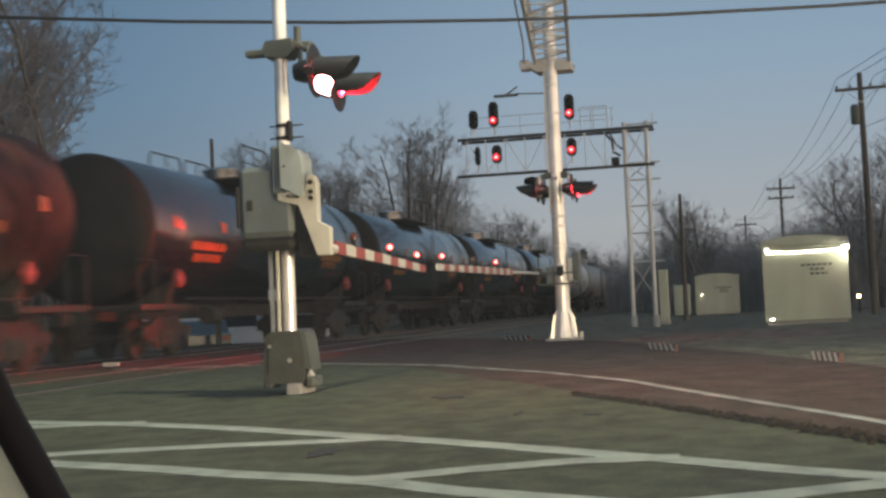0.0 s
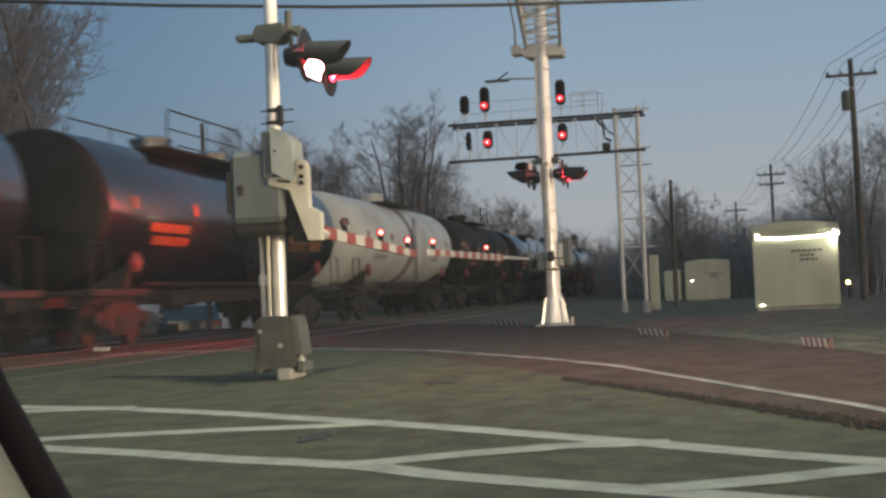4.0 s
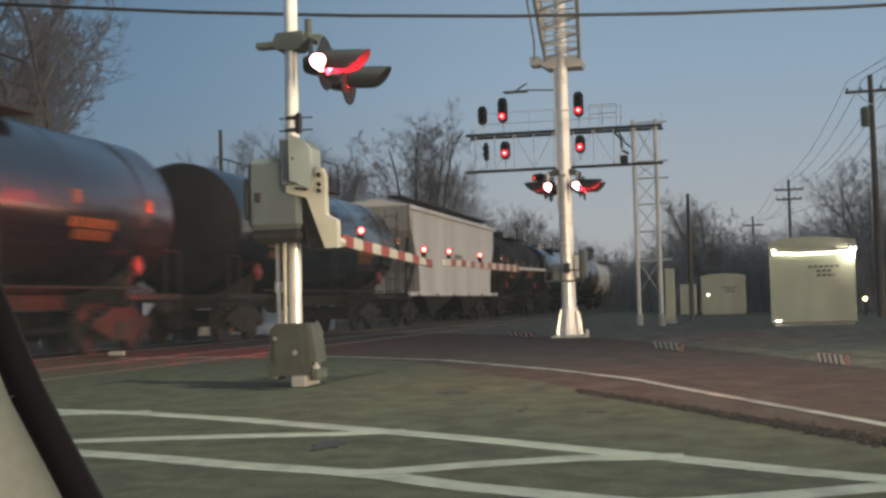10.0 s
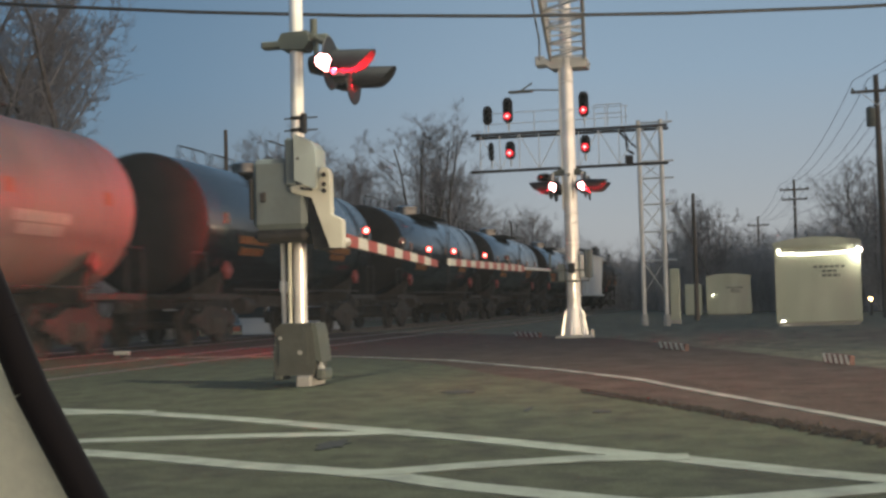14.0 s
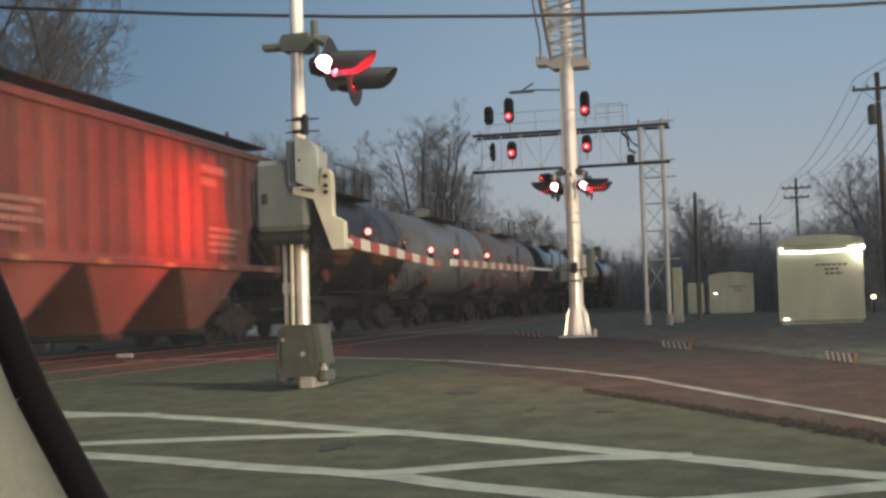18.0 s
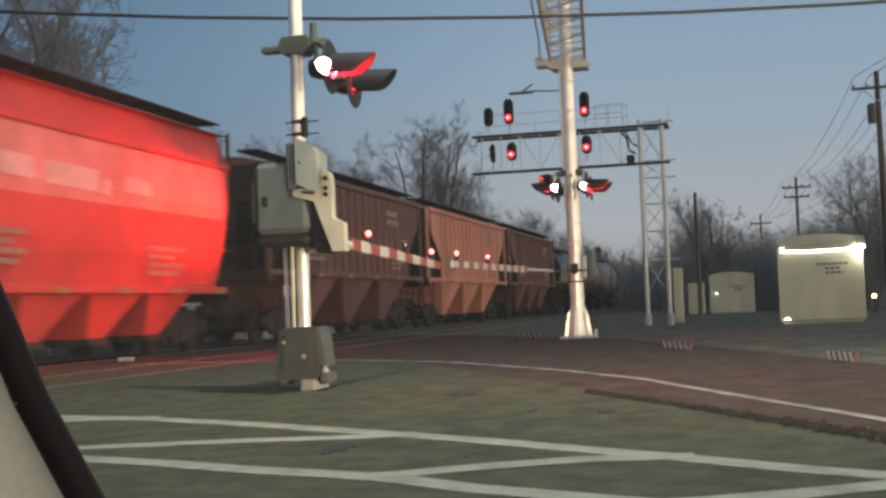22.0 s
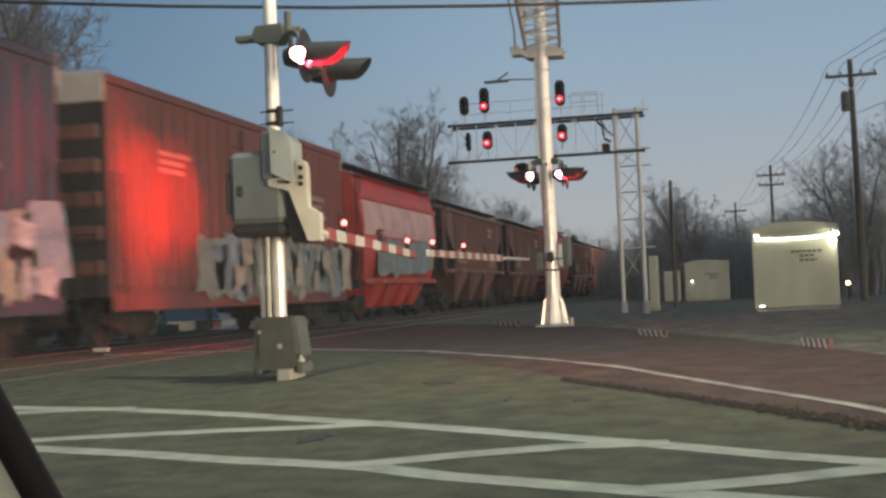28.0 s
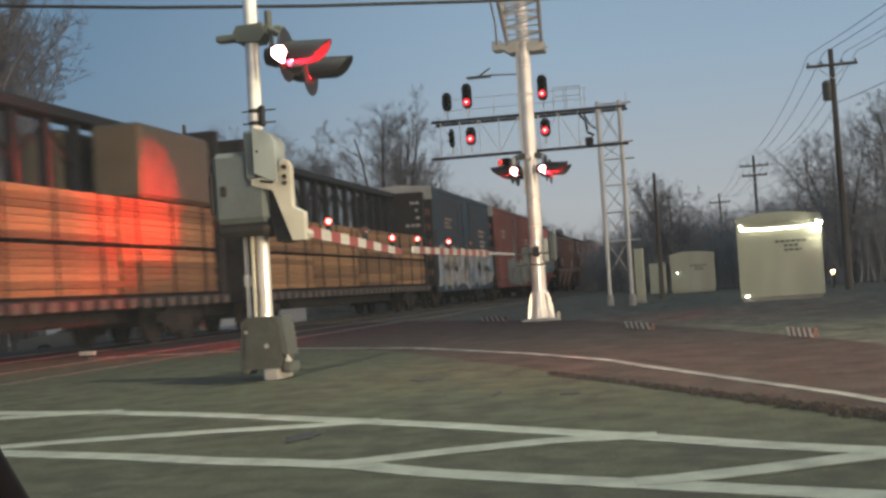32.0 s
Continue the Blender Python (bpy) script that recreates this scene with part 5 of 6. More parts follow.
def tank_car(length, material, label, seed, r=1.5, band=None, head=None, plates=(), domes=(0.0,), rails=((-1.7, 0.1), (0.35, 1.9))):
    rng = random.Random(seed)
    half = length / 2
    zc = 1.12 + r
    car = thing("tank_car", label, "tank car", group="freight cars")
    m = Matrix.Translation((0, 0, zc)) @ Matrix.Rotation(radians(-90), 4, "X")
    b = half - 0.12
    dome = [(0.05, -b)] + [(r * math.sin(a), -b + 0.5 * (1 - math.cos(a))) for a in [radians(k) for k in (18, 36, 54, 70, 82, 90)]]
    prof = [(r * 0.985, -b + 0.44), (r, -b + 0.5), (r, -b * 0.3), (r, b * 0.3), (r, b - 0.5), (r * 0.985, b - 0.44)]
    shell = part("shell", Geo().lathe(prof, m, 48), material, car, "long cylindrical tank shell", True)
    for s in (-1, 1):
        part("tank_head", Geo().lathe([(x, s * y) for x, y in dome], m, 40), head or material, shell, "domed tank head, matt, its shade painted dark" if head else "domed tank head", True)
    for k in range(-2, 3):
        y = k * (b - 0.6) / 2.4
        part("weld_seam", Geo().lathe([(r + 0.001, y - 0.03), (r + 0.01, y - 0.01), (r + 0.01, y + 0.01), (r + 0.001, y + 0.03)], m, 48), material, shell)
    if band:
        part("tank_band", Geo().lathe([(r + 0.001, -0.28), (r + 0.012, -0.27), (r + 0.012, 0.27), (r + 0.001, 0.28)], m, 48), band, shell, "painted band round the tank")
    # manway, platform and railing on top
    top = zc + r
    for y in domes:
        man = part("manway", Geo().lathe([(0.44, top - 0.25), (0.44, top + 0.26), (0.48, top + 0.27), (0.48, top + 0.34), (0.28, top + 0.4)], pose(0, y, 0), 22), material, car, "domed manway on top of the tank", True)
        part("valve_box", Geo().lathe([(0.16, top - 0.1), (0.16, top + 0.24), (0.1, top + 0.3)], pose(0, y + 0.85, 0), 14), DARKSTEEL, man, "", True)
    plat = part("platform", Geo().cbox(0.5, 1.15, rails[0][0] - 0.2, rails[-1][1] + 0.2, top - 0.1, top - 0.05, 0.01), DARKSTEEL, car, "dark walkway along the top of the tank")
    for x in (-1.15, 1.15):
        for a, b in rails:
            rail = Geo()
            rail.tube([(x, a, top - 0.1), (x, a, top + 0.62), (x, a + 0.1, top + 0.72), (x, b - 0.1, top + 0.72), (x, b, top + 0.62), (x, b, top - 0.1)], 0.022)
            rail.rod((x, a, top + 0.32), (x, b, top + 0.32), 0.016)
            rail.rod((x, (a + b) / 2, top - 0.1), (x, (a + b) / 2, top + 0.72), 0.016)
            part("railing", rail, DARKSTEEL, plat)
    ladder(car, r + 0.07, 0.0, 0.95, zc + 0.9, 0.42)
    # under frame
    part("centre_sill", Geo().cbox(-0.2, 0.2, -half, half, 0.8, 1.12, 0.02), DARKSTEEL, car)
    for s in (-1, 1):
        y0, y1 = sorted((s * (half - 2.4), s * (half - 0.05)))
        end = part("end_platform", Geo().cbox(-1.4, 1.4, min(s * (half - 0.75), s * half), max(s * (half - 0.75), s * half), 1.0, 1.1, 0.015), DARKSTEEL, car, "end platform with grab irons")
        part("saddle", Geo().prism([(-1.1, 0.95), (1.1, 0.95), (1.25, 1.6), (0.7, 1.3), (0, 1.18), (-0.7, 1.3), (-1.25, 1.6)], "y", s * (half - 1.9) - 0.12, s * (half - 1.9) + 0.12), DARKSTEEL, car)
        for sx in (-1, 1):
            part("end_railing", Geo().tube([(sx * 1.38, s * (half - 0.72), 1.1), (sx * 1.38, s * (half - 0.72), 1.95), (sx * 1.38, s * (half - 0.03), 1.95), (sx * 1.38, s * (half - 0.03), 1.1)], 0.02), DARKSTEEL, end)
            part("step", Geo().tube([(sx * 1.38, s * (half - 0.1), 1.05), (sx * 1.38, s * (half - 0.1), 0.4), (sx * 1.38, s * (half - 0.5), 0.4), (sx * 1.38, s * (half - 0.5), 1.05)], 0.018), DARKSTEEL, end)
        for x in (-1.42, 1.36):
            part("side_sill", Geo().cbox(x, x + 0.06, y0, y1, 0.98, 1.1, 0.01), DARKSTEEL, car)
    for x in (-1.46, 1.46):
        part("running_rail", Geo().rod((x, -half + 2, 1.2), (x, half - 2, 1.2), 0.02), DARKSTEEL, car)
    part("bottom_outlet", Geo().lathe([(0.12, 0.75), (0.2, 0.85), (0.25, 1.15)], None, 14), DARKSTEEL, car, "", True)
    part("brake_cylinder", Geo().lathe([(0.2, 0), (0.2, 0.6), (0.1, 0.7)], pose(0.75, -half * 0.4, 0.85, -90), 12), DARKSTEEL, car)
    trucks(car, half - 1.9)
    couplers(car, half)
    # markings on both sides
    k = int(length / 2.6)
    for i in range(k):
        y = -half + 1.6 + (length - 3.2) * i / (k - 1)
        curved_patch(car, "reflector", r, zc, y - 0.12, y + 0.12, 0, 9, REFLECT)
    for y in (-half + 1.9, half - 1.9):
        g = Geo().prism([(y - 0.19, 1.62), (y, 1.43), (y + 0.19, 1.62), (y, 1.81)], "x", r * 0.87, r * 0.87 + 0.1)
        part("placard", g, PLACARD, car, "diamond hazard placard")
    for z, a, n in ((half - 4.6, -12, 8), (half - 4.4, -20, 6), (-half + 2.4, -12, 8), (-half + 2.6, -22, 7)):
        y = z
        for i in range(n):
            w = rng.uniform(0.1, 0.24)
            curved_patch(car, "lettering", r, zc, y, y + w, a - 3.4, a + 3.4, YELLOW_TEXT if head else LETTER)
            y += w + 0.06
    for y, y1 in plates:
        curved_patch(car, "marking_panel", r, zc, y, y1, -22, -5, YELLOW_TEXT, "faded orange-yellow marking panel")
    return car


def slope_body(half, w, z0, z1, zs, slope, g=None):
    """A hopper's body: side sheets down to z0 and sloping end sheets that start at zs and lean in by slope."""
    g = g or Geo()
    vs, fs = [], []
    for sx in (-1, 1):
        x = sx * w
        ring = [(-half + slope, z0), (half - slope, z0), (half - slope, zs), (half - slope * 0.16, z1 - 0.85), (half, z1), (-half, z1), (-half + slope * 0.16, z1 - 0.85), (-half + slope, zs)]
        vs += [(x, y, z) for y, z in ring]
    n = 8
    fs = [tuple(range(n)), tuple(range(n, 2 * n))[::-1]] + [(i, (i + 1) % n, n + (i + 1) % n, n + i) for i in range(n)]
    return g.add(vs, fs)


def covered_hopper(length, material, label, seed, z1=4.42, z0=1.74, bays=3, ribs=16, rounded=False, upper=None, frame=None, graffiti=False, bay_material=None, slope=1.75, posts=True, letters=True, end_paint=None):
    rng = random.Random(seed)
    half = length / 2
    w = 1.5
    frame = frame or material
    car = thing("covered_hopper_car", label, "hopper car", group="freight cars")
    b = half - 0.25
    body = None
    if rounded:
        g = Geo()
        prof = [(-1.36, z0), (-1.5, z0 + 0.6), (-1.58, (z0 + z1) / 2), (-1.5, z1 - 0.75), (-1.28, z1 - 0.1), (1.28, z1 - 0.1), (1.5, z1 - 0.75), (1.58, (z0 + z1) / 2), (1.5, z0 + 0.6), (1.36, z0)]
        n = len(prof)
        for yy in (-1, 1):
            for x, z in prof:
                t = max(0.0, (z1 - 1.0 - z) / (z1 - 1.0 - z0))
                g.v.append((x, yy * (b - slope * min(1, t * 1.25)), z))
        g.f = [tuple(range(n))[::-1], tuple(range(n, 2 * n))] + [(i, (i + 1) % n, n + (i + 1) % n, n + i) for i in range(n)]
        body = part("body", g, material, car, "smooth rounded hopper body")
        if upper:
            pts = [(1.562, (z0 + z1) / 2 - 0.25), (1.596, (z0 + z1) / 2), (1.516, z1 - 0.88), (1.5, z1 - 0.88), (1.575, (z0 + z1) / 2), (1.55, (z0 + z1) / 2 - 0.25)]
            part("upper_panel", Geo().prism(pts, "y", -b + slope * 0.7 + 0.1, b - slope * 0.7 - 0.1), upper, body, "faded pale side panel")
            for y0, y1, lo, hi in ((-2.9, -1.9, 0.0, 0.32), (-1.55, 0.2, -0.05, 0.3), (0.3, 0.6, -0.1, 0.16), (1.15, 2.2, 0.02, 0.26)):
                zm = (z0 + z1) / 2
                part("faded_lettering", Geo().prism([(y0, zm + lo), (y1, zm + lo - 0.03), (y1 - 0.03, zm + hi), (y0 + 0.05, zm + hi + 0.02)], "x", 1.59, 1.604), H_PINK, body)
        part("top_sill", Geo().cbox(1.44, 1.56, -b, b, z1 - 0.86, z1 - 0.72, 0.02), frame, body)
    else:
        body = part("body", slope_body(b, w, z0, z1 - 0.12, z0 + 0.75, slope), material, car, "tall steel hopper body with sloping ends")
        if ribs:
            for i in range(ribs):
                y = -b + 1.9 + (2 * b - 3.8) * i / (ribs - 1)
                part("rib", Geo().cbox(w, w + 0.05, y - 0.045, y + 0.045, z0 + 0.1, z1 - 0.2, 0.012), material, body)
        part("top_sill", Geo().cbox(w - 0.02, w + 0.09, -b, b, z1 - 0.28, z1 - 0.12, 0.02), frame, body)
    reach = b - slope * 0.6 if rounded else half
    part("side_sill", Geo().cbox(w - 0.06, w + 0.05, -reach, reach, z0 - 0.1, z0 + 0.05, 0.02), frame, car, "side sill")
    roof = part("roof", Geo().prism([(-w - 0.02, z1 - 0.12), (w + 0.02, z1 - 0.12), (0.7, z1 + 0.06), (-0.7, z1 + 0.06)], "y", -b, b), frame, car, "low pitched roof")
    part("roof_walk", Geo().cbox(0.75, 1.3, -half + 0.1, half - 0.1, z1 + 0.16, z1 + 0.2, 0.01), END_SHADE_GRIME, roof, "grating roof walk")
    for i in range(9):
        y = -half + 0.4 + (length - 0.8) * i / 8
        part("walk_bracket", Geo().tube([(1.25, y, z1 - 0.06), (1.25, y, z1 + 0.155), (0.8, y, z1 + 0.155), (0.8, y, z1)], 0.02, 4), DARKSTEEL, roof)
    part("hatch_trough", Geo().cbox(-0.3, 0.3, -b + 1, b - 1, z1 + 0.06, z1 + 0.2, 0.03), frame, roof)
    # outlets
    L = 2 * (b - max(slope, 1.75))
    for k in range(bays):
        yc = -L / 2 + L * (k + 0.5) / bays
        hw = L / bays / 2
        vs = [(sx * w * 0.98, yc + sy * hw * 0.93, z0) for sx in (-1, 1) for sy in (-1, 1)] + [(sx * 1.12, yc - 0.3 + sy * 0.3, 0.42) for sx in (-1, 1) for sy in (-1, 1)]
        bay = part("hopper_bay", Geo().add(vs, [(0, 1, 3, 2), (4, 6, 7, 5), (0, 4, 5, 1), (2, 3, 7, 6), (0, 2, 6, 4), (1, 5, 7, 3)]), bay_material or material, car, "tapered discharge bay")
        part("outlet_gate", Geo().cbox(-1.22, 1.22, yc - 0.66, yc + 0.06, 0.3, 0.44, 0.03), DARKSTEEL, bay)
    part("centre_sill", Geo().cbox(-0.2, 0.2, -half, half, 0.8, 1.1, 0.02), DARKSTEEL, car)
    for s in (-1, 1):
        end = part("end_frame", Geo().cbox(-1.5, 1.5, min(s * (half - 0.35), s * half), max(s * (half - 0.35), s * half), z0 - 0.25, z0 + 0.02, 0.02), DARKSTEEL, car, "open end platform frame")
        if not rounded:
            yt, yb, zt, zb = s * b, s * (b - slope), z1 - 0.14, z0 + 0.75
            ym, zm = s * (b - slope * 0.16), z1 - 0.97
            e = s * 0.015
            part("end_sheet", Geo().prism([(yt + e, zt), (ym + e, zm), (yb + e, zb), (yb + e, z0), (yb - e, z0), (yb - e, zb), (ym - e, zm), (yt - e, zt)], "x", -w + 0.015, w - 0.015), end_paint or END_SHADE_GRIME, end, "grimy sloping end sheet with shade put into its colour")
        for sx in (-1, 1):
            if posts:
                part("corner_post", Geo().cbox(sx * 1.46 - 0.06, sx * 1.46 + 0.06, s * (half - 0.1) - 0.06, s * (half - 0.1) + 0.06, z0 - 0.2, z1 - 0.15, 0.012), frame, end)
            part("slope_brace", Geo().rod((sx * 1.3, s * (half - 0.3), z0), (sx * 1.3, s * (b - slope * 0.9), z0 + 0.95), 0.05).rod((sx * 1.3, s * (half - 0.25), z0 + 0.1), (sx * 1.3, s * (b - 0.4), z0 + 1.9), 0.045), END_SHADE_GRIME, end)
        ladder(end, 1.5, s * (half - 0.35), 0.5, z1, 0.42, "y", 9, END_SHADE_GRIME)
        ladder(end, 0.9, s * (half - 0.02), 0.6, z1 - 0.3, 0.42, "x", 8, END_SHADE_GRIME)
    trucks(car, half - 1.75)
    couplers(car, half)
    if not letters:
        bars(car, w + 0.02, -1.0, 0.6, z0 + 1.35, 1, 0.2, LETTER, rng)
    else:
        bars(car, w + 0.047, half - 4.6, half - 3.3, z0 + 1.9, 2, 0.16, LETTER_FAINT, rng)
        bars(car, w + 0.047, -half + 2.5, -half + 4.4, z0 + 0.8, 4, 0.09, LETTER_FAINT, rng)
        bars(car, w + 0.047, half - 4.3, half - 2.6, z0 + 0.7, 4, 0.09, LETTER_FAINT, rng)
    for i in range(6):
        y = -half + 1.0 + (length - 2.0) * i / 5
        part("reflector", Geo().box(w + 0.075, w + 0.09, y - 0.2, y + 0.2, z0 - 0.1, z0), REFLECT_DULL, car)
    if graffiti:
        spray(car, w + 0.1, -half + 2.2, half - 2.2, z0 + 0.15, z0 + 1.5, rng, (TAG_BLUE, TAG_GREEN, TAG_BLUE))
    return car


def spray(car, x, y0, y1, z0, z1, rng, paints):
    """Sprayed paint: cloudy patches, fat uneven shapes with dark rims, thin strokes and drips; no real characters."""
    def blob(cy, cz, a, b, lift, material, name, n=13, power=0.7, lean=0.0):
        pts = []
        for k in range(n):
            u = 2 * math.pi * k / n
            s = rng.uniform(0.68, 1.14)
            dz = b * s * math.copysign(abs(math.sin(u)) ** power, math.sin(u))
            pts.append((cy + lean * dz + a * s * math.copysign(abs(math.cos(u)) ** power, math.cos(u)), min(max(cz + dz, z0 - 0.12), z1 + 0.3)))
        part(name, Geo().prism(pts, "x", x + lift - 0.005, x + lift), material, car)

    zc, zh = (z0 + z1) / 2, (z1 - z0) / 2
    y = y0
    while y < y1 - 0.4:
        w = rng.uniform(0.7, 1.5)
        blob(y + w / 2, zc + rng.uniform(-0.15, 0.05) * zh, w * 0.8, zh * rng.uniform(0.8, 1.05), 0.0, rng.choice(paints), "sprayed_patch", 15, 0.55)
        y += w * rng.uniform(0.6, 0.95)
    for row in (-0.42, 0.4):
        y = y0 + rng.uniform(0.1, 0.4)
        while y < y1 - 0.6:
            w = rng.uniform(0.16, 0.42)
            h = zh * rng.uniform(0.3, 0.55)
            cz, lean, seed, tint = zc + (row + rng.uniform(-0.15, 0.15)) * zh, rng.uniform(-0.3, 0.3), rng.random(), rng.choice(paints)
            keep, rng = rng, random.Random(seed)
            blob(y + w, cz, w * 1.08, h * 1.06, 0.006, TAG_DARK, "sprayed_rim", 12, 0.75, lean)
            rng = random.Random(seed)
            blob(y + w, cz, w * 0.92, h * 0.9, 0.012, tint, "sprayed_shape", 12, 0.75, lean)
            rng = keep
            for k in range(rng.randrange(0, 3)):
                a, b, t = rng.uniform(-0.7, 0.7) * w, rng.uniform(-0.7, 0.7) * w, rng.uniform(0.02, 0.045)
                lo, hi = cz - h * rng.uniform(0.1, 0.7), cz + h * rng.uniform(0.0, 0.65)
                part("sprayed_stroke", Geo().prism([(y + w + a - t, lo), (y + w + a + t, lo), (y + w + b + t, hi), (y + w + b - t, hi)], "x", x + 0.012, x + 0.017), rng.choice((TAG_DARK, TAG_DARK, TAG_PALE)), car)
            y += w * rng.uniform(1.8, 3.4)


def boxcar(length, material, label, seed, z1=5.15, z0=0.86, graffiti=1.3, door_at=0.0, paints=(), bare=0.5):
    rng = random.Random(seed)
    half, w = length / 2, 1.48
    car = thing("boxcar", label, "boxcar", group="freight cars")
    body = part("body", Geo().cbox(-w, w, -half + 0.2, half - 0.2, z0 + 0.12, z1 - 0.1, 0.03), material, car, "tall ribbed steel boxcar body")
    n = int(length / 0.62)
    for i in range(n):
        y = -half + 0.5 + (length - 1.0) * i / (n - 1)
        if abs(y - door_at) < 1.75:
            continue
        part("rib", Geo().prism([(w, y - 0.09), (w + 0.06, y - 0.05), (w + 0.06, y + 0.05), (w, y + 0.09)], "z", z0 + 0.3, z1 - 0.35), material, body)
    door = part("door", Geo().cbox(w, w + 0.05, door_at - 1.55, door_at + 1.55, z0 + 0.15, z1 - 0.3, 0.015), material, car, "wide sliding door")
    for k in range(6):
        z = z0 + 0.5 + k * 0.6
        part("door_ridge", Geo().cbox(w + 0.05, w + 0.075, door_at - 1.45, door_at + 1.45, z - 0.04, z + 0.04, 0.01), material, door)
    for k in (-0.9, 0.9):
        part("door_bar", Geo().rod((w + 0.09, door_at + k, z0 + 0.2), (w + 0.09, door_at + k, z1 - 0.4), 0.022), DARKSTEEL, door)
    for sx in (-1, 1):
        a, b = sorted((sx * (w - 0.03), sx * (w + 0.04)))
        part("side_sill", Geo().cbox(a, b, -half + 0.2, half - 0.2, z0 - 0.17, z0 + 0.16, 0.02), material, car)
    part("top_sill", Geo().cbox(-w - 0.04, w + 0.04, -half + 0.2, half - 0.2, z1 - 0.28, z1 - 0.1, 0.02), material, car)
    roof = part("roof", Geo().prism([(-w - 0.03, z1 - 0.1), (w + 0.03, z1 - 0.1), (0, z1 + 0.06)], "y", -half + 0.15, half - 0.15), B_ROOF, car, "galvanised roof")
    for s in (-1, 1):
        ye = s * (half - 0.2)
        end = part("end_wall", Geo().cbox(-w + 0.02, w - 0.02, min(ye, ye + s * 0.05), max(ye, ye + s * 0.05), z0 + 0.1, z1 - 0.1, 0.01), END_SHADE_GRIME, car, "grimy corrugated end wall with shade put into its colour")
        part("end_top_panel", Geo().cbox(-w, w, min(ye + s * 0.02, ye + s * 0.1), max(ye + s * 0.02, ye + s * 0.1), z1 - 0.62, z1 - 0.06, 0.02), B_ROOF, end, "pale galvanised strip")
        for k in range(5):
            z = z0 + 0.5 + k * 0.62
            part("corrugation", Geo().cbox(-w + 0.12, w - 0.12, min(ye, ye + s * 0.12), max(ye, ye + s * 0.12), z, z + 0.3, 0.05), H_BROWN, end)
        ladder(end, w + 0.03, s * (half - 0.5), 0.5, z0 + 2.4, 0.42, "y", 6)
        ladder(end, 1.1, s * (half - 0.02), 0.5, z0 + 2.4, 0.42, "x", 6)
    part("under_frame", Geo().cbox(-0.25, 0.25, -half, half, 0.75, z0 + 0.05, 0.02), DARKSTEEL, car)
    trucks(car, half - 1.9)
    couplers(car, half)
    bars(car, w + 0.07, half - 3.9, half - 2.3, z1 - 1.7, 2, 0.13, LETTER_FAINT, rng)
    bars(car, w + 0.07, half - 3.6, half - 2.2, z0 + 2.1, 6, 0.12, LETTER, rng)
    bars(car, w + 0.07, -half + 2.3, -half + 3.9, z1 - 1.4, 3, 0.1, LETTER_FAINT, rng)
    if graffiti:
        spray(car, w + 0.09, -half + bare, half - 0.5, z0 - 0.02, z0 + graffiti, rng, paints)
    return car


BOARDS = [Geo().cbox(0, 0.12, 0, 4.87 + d, 0, 0.1235, 0.006).mesh("board", LUMBER) for d in (0.0, 0.02, -0.03)]


